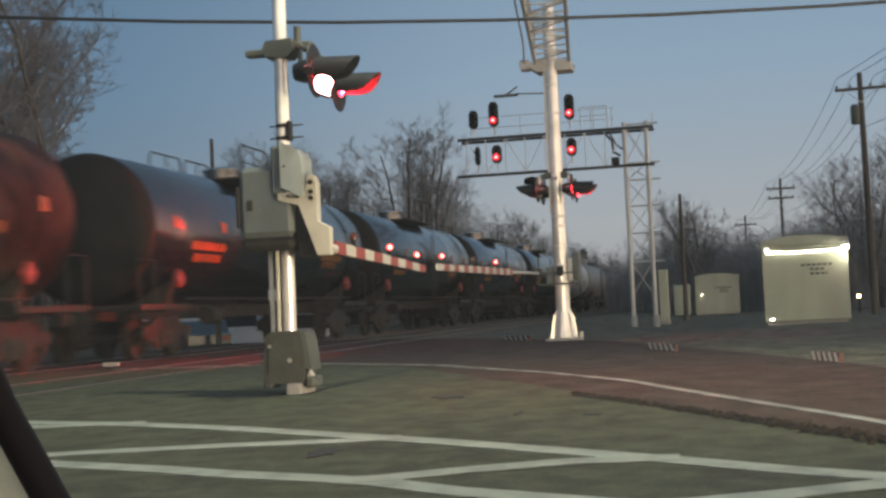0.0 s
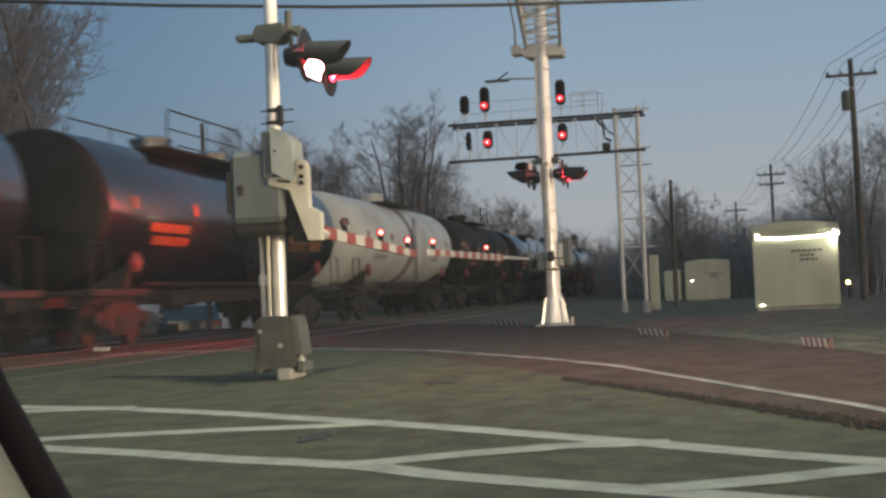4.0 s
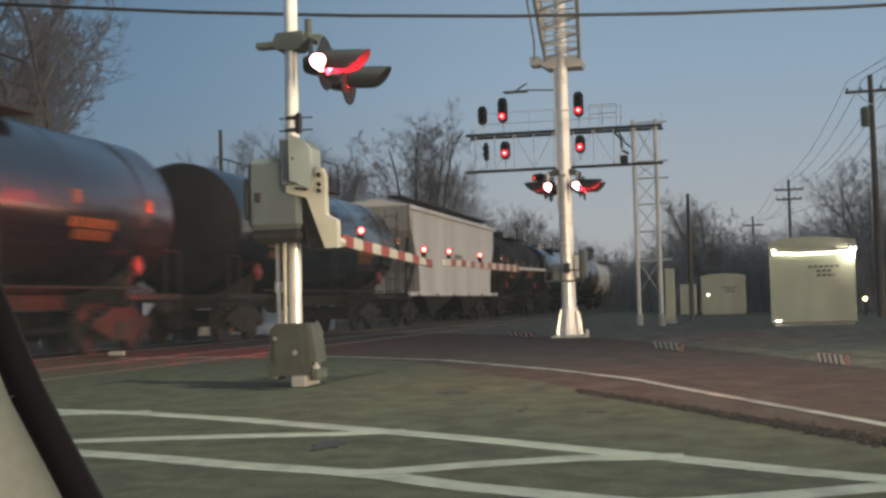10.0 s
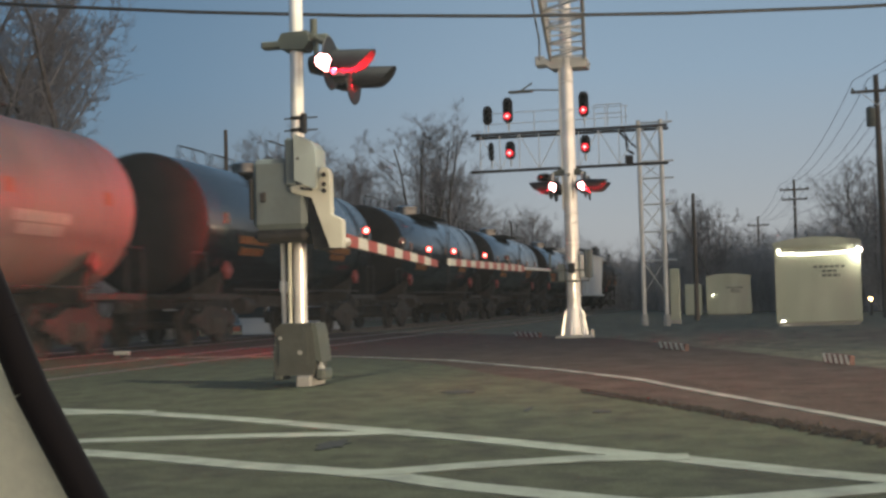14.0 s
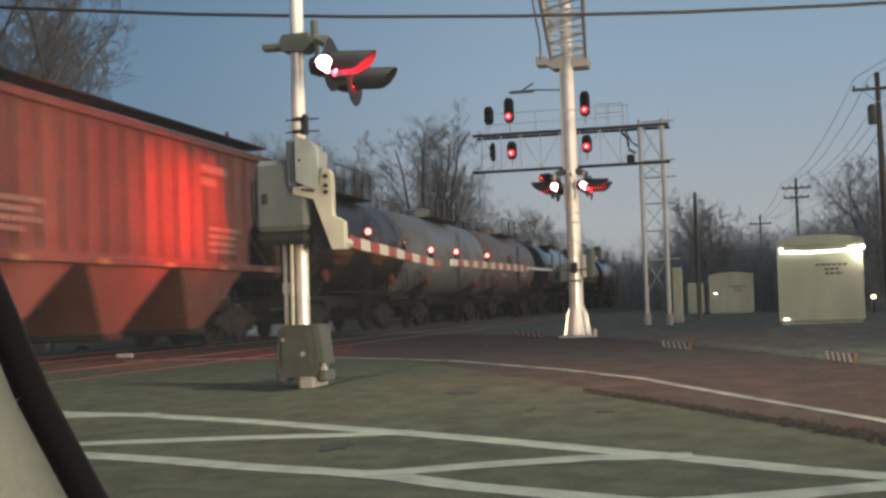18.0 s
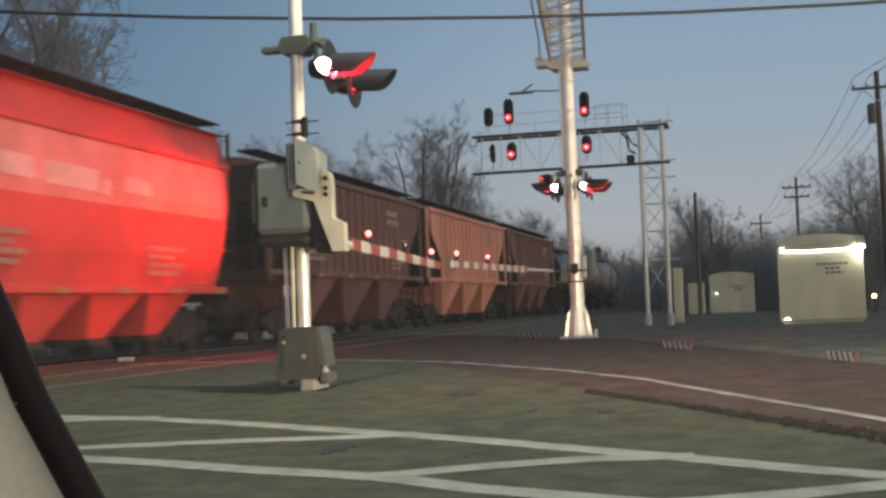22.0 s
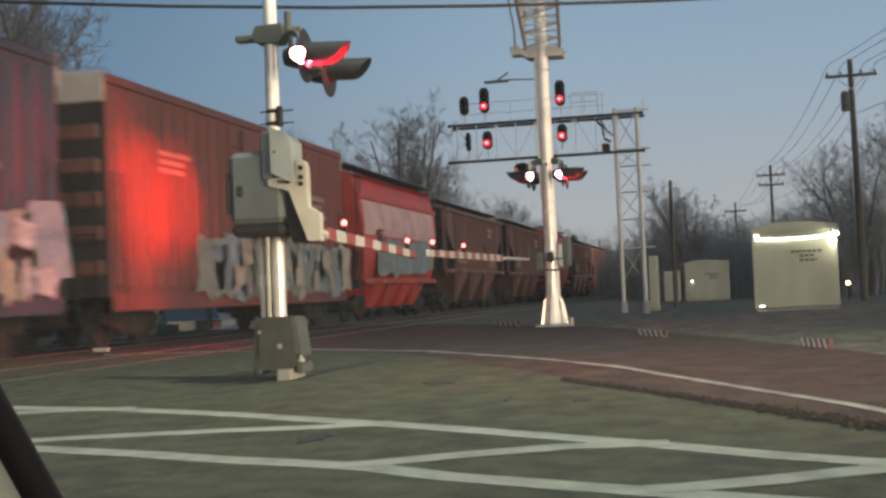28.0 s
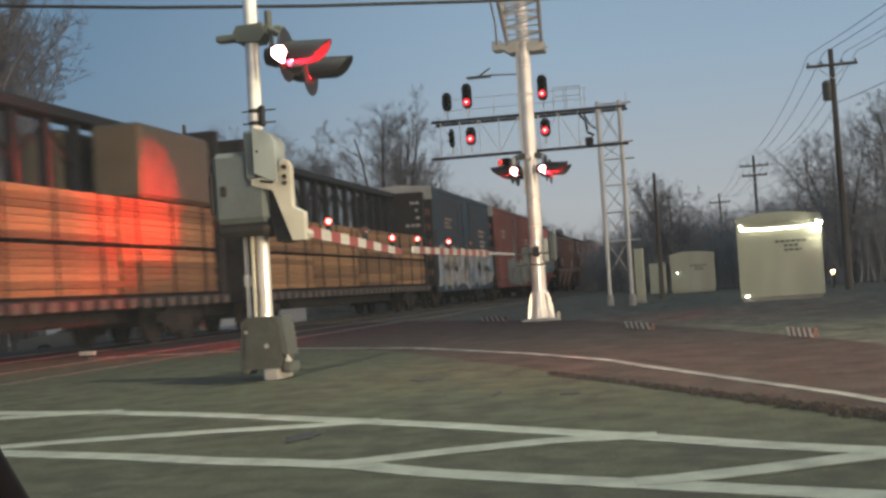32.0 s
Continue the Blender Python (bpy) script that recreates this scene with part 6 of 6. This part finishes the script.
def lumber_car(length, label, seed, wrapped=False):
    rng = random.Random(seed)
    half, w = length / 2, 1.42
    car = thing("centerbeam_flatcar", label, "flatcar", group="freight cars")
    deck = part("deck", Geo().cbox(-w, w, -half, half, 0.78, 1.0, 0.03), C_BEAM, car, "long flat deck")
    for i in range(int(length / 0.62)):
        y = -half + 0.4 + i * 0.62
        part("stake_pocket", Geo().cbox(w, w + 0.06, y - 0.12, y + 0.12, 0.78, 0.96, 0.012), STAKE, deck)
    for s in (-1, 1):
        ye = s * (half - 0.25)
        bk = part("bulkhead", Geo().cbox(-w, w, ye - 0.12, ye + 0.12, 1.0, 4.75, 0.03), END_SHADE_GRIME, car, "tall end bulkhead")
        for r in range(4):
            yb = ye - s * 0.125
            for k in range(rng.randrange(1, 4)):
                part("lettering", Geo().box(1.1 - k * 0.21, 1.1 - k * 0.21 + rng.uniform(0.09, 0.17), yb - 0.006, yb + 0.006, 4.25 - r * 0.3, 4.37 - r * 0.3), H_DULL, bk)
        for k in (-1.3, -0.65, 0, 0.65, 1.3):
            part("bulkhead_post", Geo().cbox(k - 0.06, k + 0.06, ye + s * 0.12 - 0.05, ye + s * 0.12 + 0.05, 1.0, 4.7, 0.01), END_SHADE_GRIME, bk)
    beam = part("centre_beam", Geo().cbox(-0.26, 0.26, -half + 0.4, half - 0.4, 4.55, 4.78, 0.03), C_BEAM, car, "top chord of the centre partition")
    for i in range(17):
        y = -half + 0.8 + (length - 1.6) * i / 16
        part("post", Geo().cbox(-0.1, 0.1, y - 0.1, y + 0.1, 1.0, 4.56, 0.015), C_BEAM, beam)
        if i < 16:
            y2 = y + (length - 1.6) / 16
            part("diagonal", Geo().rod((0, y, 3.6 if i % 2 else 4.5), (0, y2, 4.5 if i % 2 else 3.6), 0.04), C_BEAM, beam)
    # lumber bundles on both sides
    gap = 0.12
    n = max(1, round((length - 1.1) / 4.9))
    bl = (length - 1.1) / n
    for i in range(n):
        y0, y1 = -half + 0.55 + i * bl + gap / 2, -half + 0.55 + (i + 1) * bl - gap / 2
        z = 1.06
        for tier in range(2):
            hgt = 0.9
            for sx in (-1, 1):
                rows = 7
                jit = rng.uniform(-0.05, 0.05)
                if sx < 0:
                    bun = part("lumber_bundle", Geo().cbox(-w + 0.04, -0.32, y0 + jit, y1 + jit, z, z + hgt, 0.01), LUMBER, car, "strapped bundle of fresh sawn boards")
                else:
                    # dark core paints the shade into the gaps between the boards
                    bun = part("lumber_bundle", Geo().box(0.32, w - 0.09, y0 + jit + 0.04, y1 + jit - 0.06, z + 0.004, z + hgt - 0.01), LUMBER_DARK, car, "strapped bundle of fresh sawn boards")
                    for rr in range(rows):
                        board = BOARDS[rng.randrange(3)] if abs(bl - 5.025) < 0.02 else None
                        me = board or Geo().cbox(0, 0.12, 0, y1 - y0 - 0.02, 0, hgt / rows - 0.005, 0.006).mesh("board", LUMBER)
                        part("board", me, LUMBER, bun, at=pose(w - 0.16 + rng.uniform(-0.02, 0.015), y0 + jit + rng.uniform(-0.02, 0.03), z + hgt * rr / rows))
                for k in (0.15, 0.5, 0.85):
                    yy = y0 + (y1 - y0) * k
                    xs = w - 0.02 if sx > 0 else -w + 0.02
                    part("strap", Geo().box(xs - 0.012, xs + 0.012, yy - 0.02, yy + 0.02, z, z + hgt), BLACK, bun)
            for k in (0.1, 0.37, 0.63, 0.9):
                yy = y0 + (y1 - y0) * k
                part("bearer", Geo().box(-w + 0.05, w - 0.05, yy - 0.05, yy + 0.05, z - 0.06, z), LUMBER_DARK, car)
            z += hgt + 0.07
    part("under_frame", Geo().cbox(-0.3, 0.3, -half, half, 0.5, 0.8, 0.02).cbox(-0.9, 0.9, -half * 0.55, half * 0.55, 0.5, 0.8, 0.05), DARKSTEEL, car)
    if wrapped:
        part("wrapped_stack", Geo().cbox(0.3, w - 0.03, half - 4.4, half - 0.7, 2.98, 4.5, 0.08), TAN_WRAP, car, "upper stack under a tan wrapper")
        part("wrapped_stack", Geo().cbox(-w + 0.03, -0.3, half - 4.4, half - 0.7, 2.98, 4.5, 0.08), TAN_WRAP, car)
    trucks(car, half - 2.1)
    couplers(car, half)
    return car


# matt dark colour that paints the shade onto the tank heads
T_HEAD = mat("tank_head_shade", (0.016, 0.014, 0.013), 0.75, var=0.4, scale=1.5, fine=14, bump=0.08, spec=0.2)
TAN_WRAP = mat("tan_wrapper", (0.15, 0.12, 0.08), 0.6, var=0.15, scale=2, fine=20, bump=0.2)

TRAIN = []


def place(car, front, rear):
    TRAIN.append((car, (front + rear) / 2))


TB = "black railway tank car with faded lettering and reflector strips"
TR = "grimy black railway tank car with rust stains and faded lettering"
place(tank_car(15.7, T_BLACK, TB, 1, head=T_HEAD), 38.0, 22.3)
proto = TRAIN[0][0]
for s in (46.8, 63.4, 80.0, 129.8):
    place(copy_thing(proto, pose(0, 0, 0)), s + 8, s - 8)
place(tank_car(15.0, T_WHITE, "off-white railway tank car far up the train", 31), 104.1, 89.1)
place(tank_car(15.0, T_GREY, "grey railway tank car far up the train", 32), 120.7, 105.7)
place(tank_car(14.0, T_RUST, TR, 2, head=T_HEAD, plates=((2.0, 2.9),)), 20.2, 6.4)
place(tank_car(15.2, T_WHITE, "off-white railway tank car with a welded band round it", 3, band=T_PINK), 4.9, -10.3)
place(tank_car(15.3, T_BLACK, "black railway tank car with a long railed walkway and two domes", 4, head=T_HEAD, plates=((1.5, 2.6), (4.8, 5.8)), domes=(1.6, -1.9), rails=((-3.6, 0.6), (2.2, 5.8))), -11.9, -27.2)
place(tank_car(14.6, T_BLACK, TB, 5, head=T_HEAD), -28.9, -43.6)
place(tank_car(13.2, T_RUST, TR, 6, head=T_HEAD, plates=((1.5, 2.4),)), -45.5, -58.7)
place(covered_hopper(16.6, H_WHITE, "pale grey two-bay covered hopper car with smooth sides", 7, z1=4.3, z0=1.16, bays=2, ribs=0, bay_material=DARKSTEEL, slope=1.3, posts=False, letters=False, end_paint=H_DULL), -60.4, -77.0)
place(tank_car(14.5, T_BLACK, TB, 8, head=T_HEAD), -78.4, -92.9)
place(tank_car(14.4, T_BLACK, TB, 9, head=T_HEAD), -95.4, -109.8)
place(tank_car(13.9, T_BLACK, TB, 10, head=T_HEAD), -112.2, -126.1)
place(tank_car(13.5, T_BLACK, TB, 11, head=T_HEAD), -128.8, -142.3)
place(tank_car(12.7, T_PINK, "dusty pale grey railway tank car with a plain shell", 12), -144.5, -157.2)
place(tank_car(12.4, T_GREY, "grey railway tank car with a plain shell", 13), -158.6, -171.0)
place(tank_car(10.6, T_BROWN, "dark brown railway tank car with pale lettering", 14, head=T_HEAD), -172.0, -182.6)
HB = "brown ribbed covered hopper car with three discharge bays"
place(covered_hopper(15.2, H_BROWN, HB, 15), -184.6, -199.8)
place(covered_hopper(15.4, H_ORANGE, "rusty orange-brown ribbed covered hopper car with three bays", 16, bay_material=H_ORANGE), -201.0, -216.2)
place(covered_hopper(15.0, H_BROWN, HB, 17), -217.2, -232.2)
place(covered_hopper(12.8, H_RED, "red rounded covered hopper car with a faded upper panel", 18, z1=4.7, z0=1.3, bays=4, posts=False, rounded=True, slope=0.55, upper=H_REDPALE), -234.2, -247.2)
place(covered_hopper(14.6, H_BROWN, HB, 19), -248.3, -262.9)
place(covered_hopper(14.6, H_BROWN, HB, 20), -264.8, -279.4)
place(covered_hopper(11.6, H_RED, "red rounded covered hopper car with sprayed paint low on its side", 21, z1=4.7, z0=1.3, bays=4, posts=False, rounded=True, slope=0.55, upper=H_PINK, graffiti=True), -280.9, -292.6)
place(boxcar(15.5, B_RED, "tall red-brown boxcar with sprayed paint along its lower side", 22, graffiti=1.5, paints=(TAG_GREEN, TAG_GREEN, TAG_YELLOW, TAG_YELLOW, TAG_BLUE), bare=4.2), -293.7, -309.2)
place(boxcar(14.6, B_BLUE, "tall dark blue boxcar with pale sprayed paint along its lower side", 23, graffiti=1.8, paints=(TAG_PALE, TAG_PALE, TAG_YELLOW, TAG_BLUE, TAG_GREEN)), -310.6, -325.2)
place(lumber_car(21.2, "brown centerbeam flatcar loaded with bundles of sawn lumber", 24), -326.2, -347.4)
place(lumber_car(21.2, "brown centerbeam flatcar loaded with lumber, one stack wrapped", 25, True), -348.8, -370.0)


def travelled(t):
    return 0.35 + 12.0387 * t - 0.012044 * t * t + 0.00012567 * t ** 3


# ---- bare winter trees ----
def tree_meshes(seed, h, wide, start, stems, fine):
    """A tall bare tree: one or more stems, limbs along them from the share start upwards, twigs on twigs."""
    rng = random.Random(seed)
    trunk, crown = Geo(), Geo()

    def bend(p, d, length, r, n, geo, sides, up=0.05):
        pts, q = [(p, r)], p
        for i in range(n):
            d = (d + Vector((rng.gauss(0, 0.11), rng.gauss(0, 0.11), rng.gauss(up, 0.05)))).normalized()
            e = q + d * length / n
            rb = max(r * (1 - 0.8 * (i + 1) / n), 0.005)
            geo.rod(q, e, pts[-1][1], rb, n=sides, caps=False)
            pts.append((e, rb))
            q = e
        return pts, d

    def along(pts, t):
        k = min(int(t * (len(pts) - 1)), len(pts) - 2)
        f = t * (len(pts) - 1) - k
        return pts[k][0].lerp(pts[k + 1][0], f), pts[k][1] * (1 - f) + pts[k + 1][1] * f, (pts[k + 1][0] - pts[k][0]).normalized()

    def twigs(pts, length, level, count):
        for i in range(count):
            p, r, d = along(pts, rng.uniform(0.15, 1.0))
            side = d.orthogonal()
            side.rotate(Matrix.Rotation(rng.uniform(0, 6.283), 3, d))
            c = (d * rng.uniform(0.5, 1.0) + side * rng.uniform(0.4, 0.9) + Vector((0, 0, 0.15))).normalized()
            L = length * rng.uniform(0.5, 1.1)
            sub, _ = bend(p, c, L, max(min(r * 0.6, 0.012 * L + 0.004), 0.007), 2 if level else 1, crown, 3)
            if level:
                twigs(sub, L * 0.55, level - 1, fine)

    for s in range(stems):
        a = rng.uniform(0, 6.283)
        tilt = 0.05 if stems == 1 else rng.uniform(0.1, 0.28)
        top = h * rng.uniform(0.85, 1.0)
        stem, _ = bend(Vector((0, 0, 0)), Vector((math.cos(a) * tilt, math.sin(a) * tilt, 1)).normalized(), top, h * 0.014, 8, trunk, 8, 0.02)
        limbs = 30 // stems + 6
        for i in range(limbs):
            t = start + (0.98 - start) * (i + rng.random()) / limbs
            p, r, d = along(stem, t)
            b = rng.uniform(0, 6.283)
            reach = h * wide * (0.35 + 0.9 * math.sin(math.pi * min(1, (t - start) / (1 - start) * 0.8 + 0.16))) * rng.uniform(0.55, 1.1)
            c = Vector((math.cos(b), math.sin(b), rng.uniform(0.5, 1.3))).normalized()
            limb, _ = bend(p, c, reach, max(r * 0.55, 0.018), 4, crown, 4, 0.09)
            twigs(limb, reach * 0.42, 2, fine + 3)
    return trunk.mesh("trunk", BARK, True), crown.mesh("crown", TWIG)


TREES = {}


def tree(kind, x, y, s=1.0, rz=0.0, z=0.0):
    key = kind
    if key not in TREES:
        TREES[key] = tree_meshes(*key)
    th = thing("bare_tree", "bare winter tree with fine dark twigs", "tree", Matrix.Translation((x, y, z - 0.1)) @ Matrix.Rotation(radians(rz), 4, "Z") @ Matrix.Scale(s, 4), "bare trees")
    part("trunk", TREES[key][0], BARK, th)
    part("crown", TREES[key][1], TWIG, th)
    return th


A, Bk, C, Dk = (3, 12.0, 0.3, 0.3, 1, 4), (5, 12.0, 0.34, 0.25, 3, 4), (8, 12.0, 0.27, 0.35, 1, 5), (11, 12.0, 0.4, 0.2, 4, 4)


def ahead(px, depth):
    """A place on the ground at this depth, by its bearing as a share of the view's half width, from the left edge (-1) to the right (1)."""
    a = radians(12.35) - math.atan(px * 0.341)
    return (-math.sin(a) * depth / math.cos(math.atan(px * 0.341)), math.cos(a) * depth / math.cos(math.atan(px * 0.341)))


L1, L2, M1 = (31, 12.0, 0.23, 0.14, 2, 5), (37, 12.0, 0.22, 0.16, 3, 5), (41, 12.0, 0.3, 0.22, 5, 5)
for kind, px, depth, s, rz in (
    (L2, -0.9, 50, 1.3, 20), (L1, -0.985, 54, 1.3, 140), (L2, -1.07, 48, 1.35, 200), (M1, -0.88, 70, 0.7, 110), (L2, -0.94, 58, 1.35, 260), (L1, -1.03, 62, 1.3, 30),
    (Bk, -0.385, 92, 1.05, 30), (M1, -0.34, 96, 1.14, 200), (Dk, -0.44, 98, 0.7, 60), (M1, -0.25, 96, 1.0, 120), (Bk, -0.28, 105, 1.0, 280), (Dk, -0.16, 104, 0.7, 10),
    (M1, -0.04, 84, 1.12, 15), (L1, -0.045, 88, 0.9, 75), (M1, 0.0, 96, 0.95, 240), (Dk, 0.05, 92, 0.62, 100), (Bk, -0.11, 96, 0.72, 200), (Dk, 0.11, 96, 0.6, 200), (Bk, 0.15, 110, 0.6, 310), (C, 0.19, 95, 0.6, 60), (Dk, 0.24, 120, 0.6, 10),
    (A, 0.6, 85, 0.68, 40), (M1, 0.57, 88, 0.62, 190), (Dk, 0.53, 100, 0.55, 190), (Dk, 0.66, 110, 0.55, 80), (Dk, 0.9, 90, 0.66, 300), (Bk, 0.97, 72, 0.66, 20), (Dk, 1.03, 80, 0.75, 130), (Bk, 0.83, 120, 0.6, 70), (C, 1.1, 62, 0.7, 200)):
    x, y = ahead(px, depth)
    tree(kind, x, y, s, rz, height(x, y))

# thickets and far woods
def thicket(name, label, spots, seed, material, hmin, hmax, per):
    rng = random.Random(seed)
    g = Geo()
    for (x, y, rad, h) in spots:
        for i in range(per):
            a, d = rng.uniform(0, 6.28), rad * math.sqrt(rng.random())
            p = Vector((x + d * math.cos(a), y + d * math.sin(a), 0))
            p.z = height(p.x, p.y) - 0.05
            hh = h * rng.uniform(hmin, hmax)
            q = p + Vector((rng.gauss(0, 0.14) * hh, rng.gauss(0, 0.14) * hh, hh))
            g.rod(p, q, 0.03 + 0.006 * h, 0.008, n=3, caps=False)
            for k in range(7):
                t = rng.uniform(0.2, 0.95)
                b = p.lerp(q, t)
                e = b + Vector((rng.gauss(0, 0.3), rng.gauss(0, 0.3), rng.uniform(0.1, 0.5))) * hh * 0.4
                g.rod(b, e, 0.018, 0.006, n=3, caps=False)
                for kk in range(2):
                    b2 = b.lerp(e, rng.uniform(0.3, 0.9))
                    g.rod(b2, b2 + Vector((rng.gauss(0, 0.3), rng.gauss(0, 0.3), rng.uniform(0, 0.4))) * hh * 0.2, 0.012, 0.005, n=3, caps=False)
    return solid(name, g, material, label, "undergrowth", kind="stuff")


spots = [(*ahead(px, d), 5.0, h) for px, d, h in ((-1.1, 70, 6), (-0.95, 75, 5), (-0.8, 80, 5.5), (-0.62, 85, 5), (-0.5, 90, 6), (-0.36, 95, 7), (-0.22, 98, 6.5), (-0.1, 100, 6), (0.02, 102, 6), (0.1, 105, 6.5), (0.18, 110, 6), (0.26, 120, 6), (0.33, 135, 5.5), (0.4, 150, 5), (0.47, 120, 4.5), (0.54, 95, 4.8), (0.6, 90, 5.5), (0.66, 95, 5), (0.72, 90, 4), (0.8, 95, 4.5), (0.88, 85, 5.5), (0.96, 75, 5.5), (1.04, 75, 6))]
thicket("thicket", "dense bare winter undergrowth behind the railway", spots, 3, THICKET, 0.45, 1.0, 340)


thicket("shrub", "round bare brown shrub beyond the tracks", [(-16.9, 36.2, 0.42, 1.15)], 9, THICKET, 0.7, 1.0, 70)


def evergreen(x, y, h):
    rng = random.Random(5)
    th = thing("evergreen_shrub", "dark upright evergreen tree beyond the railway", "shrub", pose(x, y, -0.2))
    part("stem", Geo().rod((0, 0, 0), (0, 0, h * 0.9), 0.04, 0.01), BARK, th)
    g = Geo()
    for i in range(1500):
        z = h * rng.uniform(0.06, 1)
        r = 1.1 * (1 - z / h) ** 0.6 * math.sqrt(rng.random()) + 0.03
        a = rng.uniform(0, 6.28)
        p = Vector((r * math.cos(a), r * math.sin(a), z))
        q = Vector((rng.gauss(0, 0.2), rng.gauss(0, 0.2), rng.uniform(0.05, 0.4)))
        g.add([p, p + q, p + Vector((q.y, -q.x, 0.02))], [(0, 1, 2)])
    part("foliage", g, EVERGREEN, th, "dense dark scale leaves")


evergreen(-14.9, 141.0, 6.6)

# ---- the viewer's car: window seal and door trim ----


ride = thing("car_window_frame", "dark rubber window seal with pale trim beside it", "car part", None)
line = [Vector(p) for p in ((-0.1900, 0.2640, 0.800), (-0.1672, 0.2708, 0.7392), (-0.1614, 0.2728, 0.7230), (-0.1515, 0.2758, 0.7022), (-0.1445, 0.2780, 0.6876), (-0.1240, 0.2840, 0.6450))]
g = Geo()
for p, q in zip(line, line[1:]):
    g.rod(p + Vector((-0.0006, -0.0001, 0)), q + Vector((-0.0006, -0.0001, 0)), 0.0041, n=14, caps=False)
part("window_seal", g, RUBBER, ride, "dark rubber window seal", True)
left, back = Vector((-0.977, -0.215, 0)), Vector((-0.215, 0.977, 0))
g = Geo()
n = len(line)
g.v = [tuple(p + left * a + back * b) for a, b in ((0.0035, 0.0045), (0.3, 0.0045), (0.3, 0.015), (0.0035, 0.015)) for p in line]
g.f = [(i + k * n, i + 1 + k * n, i + 1 + ((k + 1) % 4) * n, i + ((k + 1) % 4) * n) for k in range(4) for i in range(n - 1)] + [(0, n, 2 * n, 3 * n), (n - 1, 4 * n - 1, 3 * n - 1, 2 * n - 1)]
part("door_trim", g, TRIM, ride, "pale plastic door trim")
# haze over the view is put in as a pale film on the glass
FILM = bpy.data.materials.new("dusty_haze_glass")
FILM.use_nodes = True
fn, fl = FILM.node_tree.nodes, FILM.node_tree.links
fn.remove(fn["Principled BSDF"])
clear, dust, both = fn.new("ShaderNodeBsdfTransparent"), fn.new("ShaderNodeBsdfTranslucent"), fn.new("ShaderNodeMixShader")
dust.inputs["Color"].default_value = (0.8, 0.8, 0.78, 1)
specks, amount = fn.new("ShaderNodeTexNoise"), fn.new("ShaderNodeMapRange")
specks.inputs["Scale"].default_value, specks.inputs["Detail"].default_value = 40, 6
amount.inputs["From Min"].default_value, amount.inputs["From Max"].default_value = 0.3, 0.7
amount.inputs["To Min"].default_value, amount.inputs["To Max"].default_value = 0.026, 0.042
fl.new(fn.new("ShaderNodeTexCoord").outputs["Object"], specks.inputs["Vector"])
fl.new(specks.outputs["Fac"], amount.inputs["Value"])
fl.new(amount.outputs[0], both.inputs[0])
fl.new(clear.outputs[0], both.inputs[1])
fl.new(dust.outputs[0], both.inputs[2])
fl.new(both.outputs[0], fn["Material Output"].inputs[0])
ahead_, right = Vector((-0.215, 0.977, 0)), Vector((0.977, 0.215, 0))
g = Geo()
g.v = [tuple(Vector((0, 0, 0.74)) + ahead_ * (0.34 - 0.45 * z) + right * x + Vector((0, 0, z))) for z in (-0.2, 0.2) for x in (-0.28, 0.3)]
g.f = [(0, 1, 3, 2)]
pane = part("window_glass", g, FILM, ride, "clear car window glass with a thin dusty film that adds haze")
pane.visible_shadow = False


# ---- what moves ----
def flash_rows(phase, at, edge):
    """Rows for a lens that shows its lit side for about half of every beat and turns to its dark side within two steps."""
    beat, start, lit = 1.316, 0.312, 0.695

    def turned(share):
        # glare discs tip edge-on, lenses turn their dark side out
        return pose(*at, 0, -88 * share, 0) if edge else pose(*at, 0, 0, 178 * share)

    edges = [(start + beat * n + d, on) for n in range(-1, 25) for d, on in ((0.0, phase == 0), (lit, phase == 1))]
    side = phase == 1
    rows = [(0.0, turned(0 if side else 1))]
    for t, on in edges:
        e = math.floor(t * FPS + 1e-6) / FPS
        if e < 0.01 or e + 2 / FPS > 31.98:
            continue
        rows.append((e, turned(1 if on else 0)))
        rows.append((e + 1 / FPS, turned(0.5)))
        rows.append((e + 2 / FPS, turned(0 if on else 1)))
        side = on
    rows.append((32.0, turned(0 if side else 1)))
    return rows


def motions():
    for car, s in TRAIN:
        walk(car, [(t, pose(TRACK, s + travelled(t), 0)) for t in range(0, 33, 4)])
    for lens, phase, at, edge in FLASH:
        walk(lens, flash_rows(phase, at, edge))


motions()
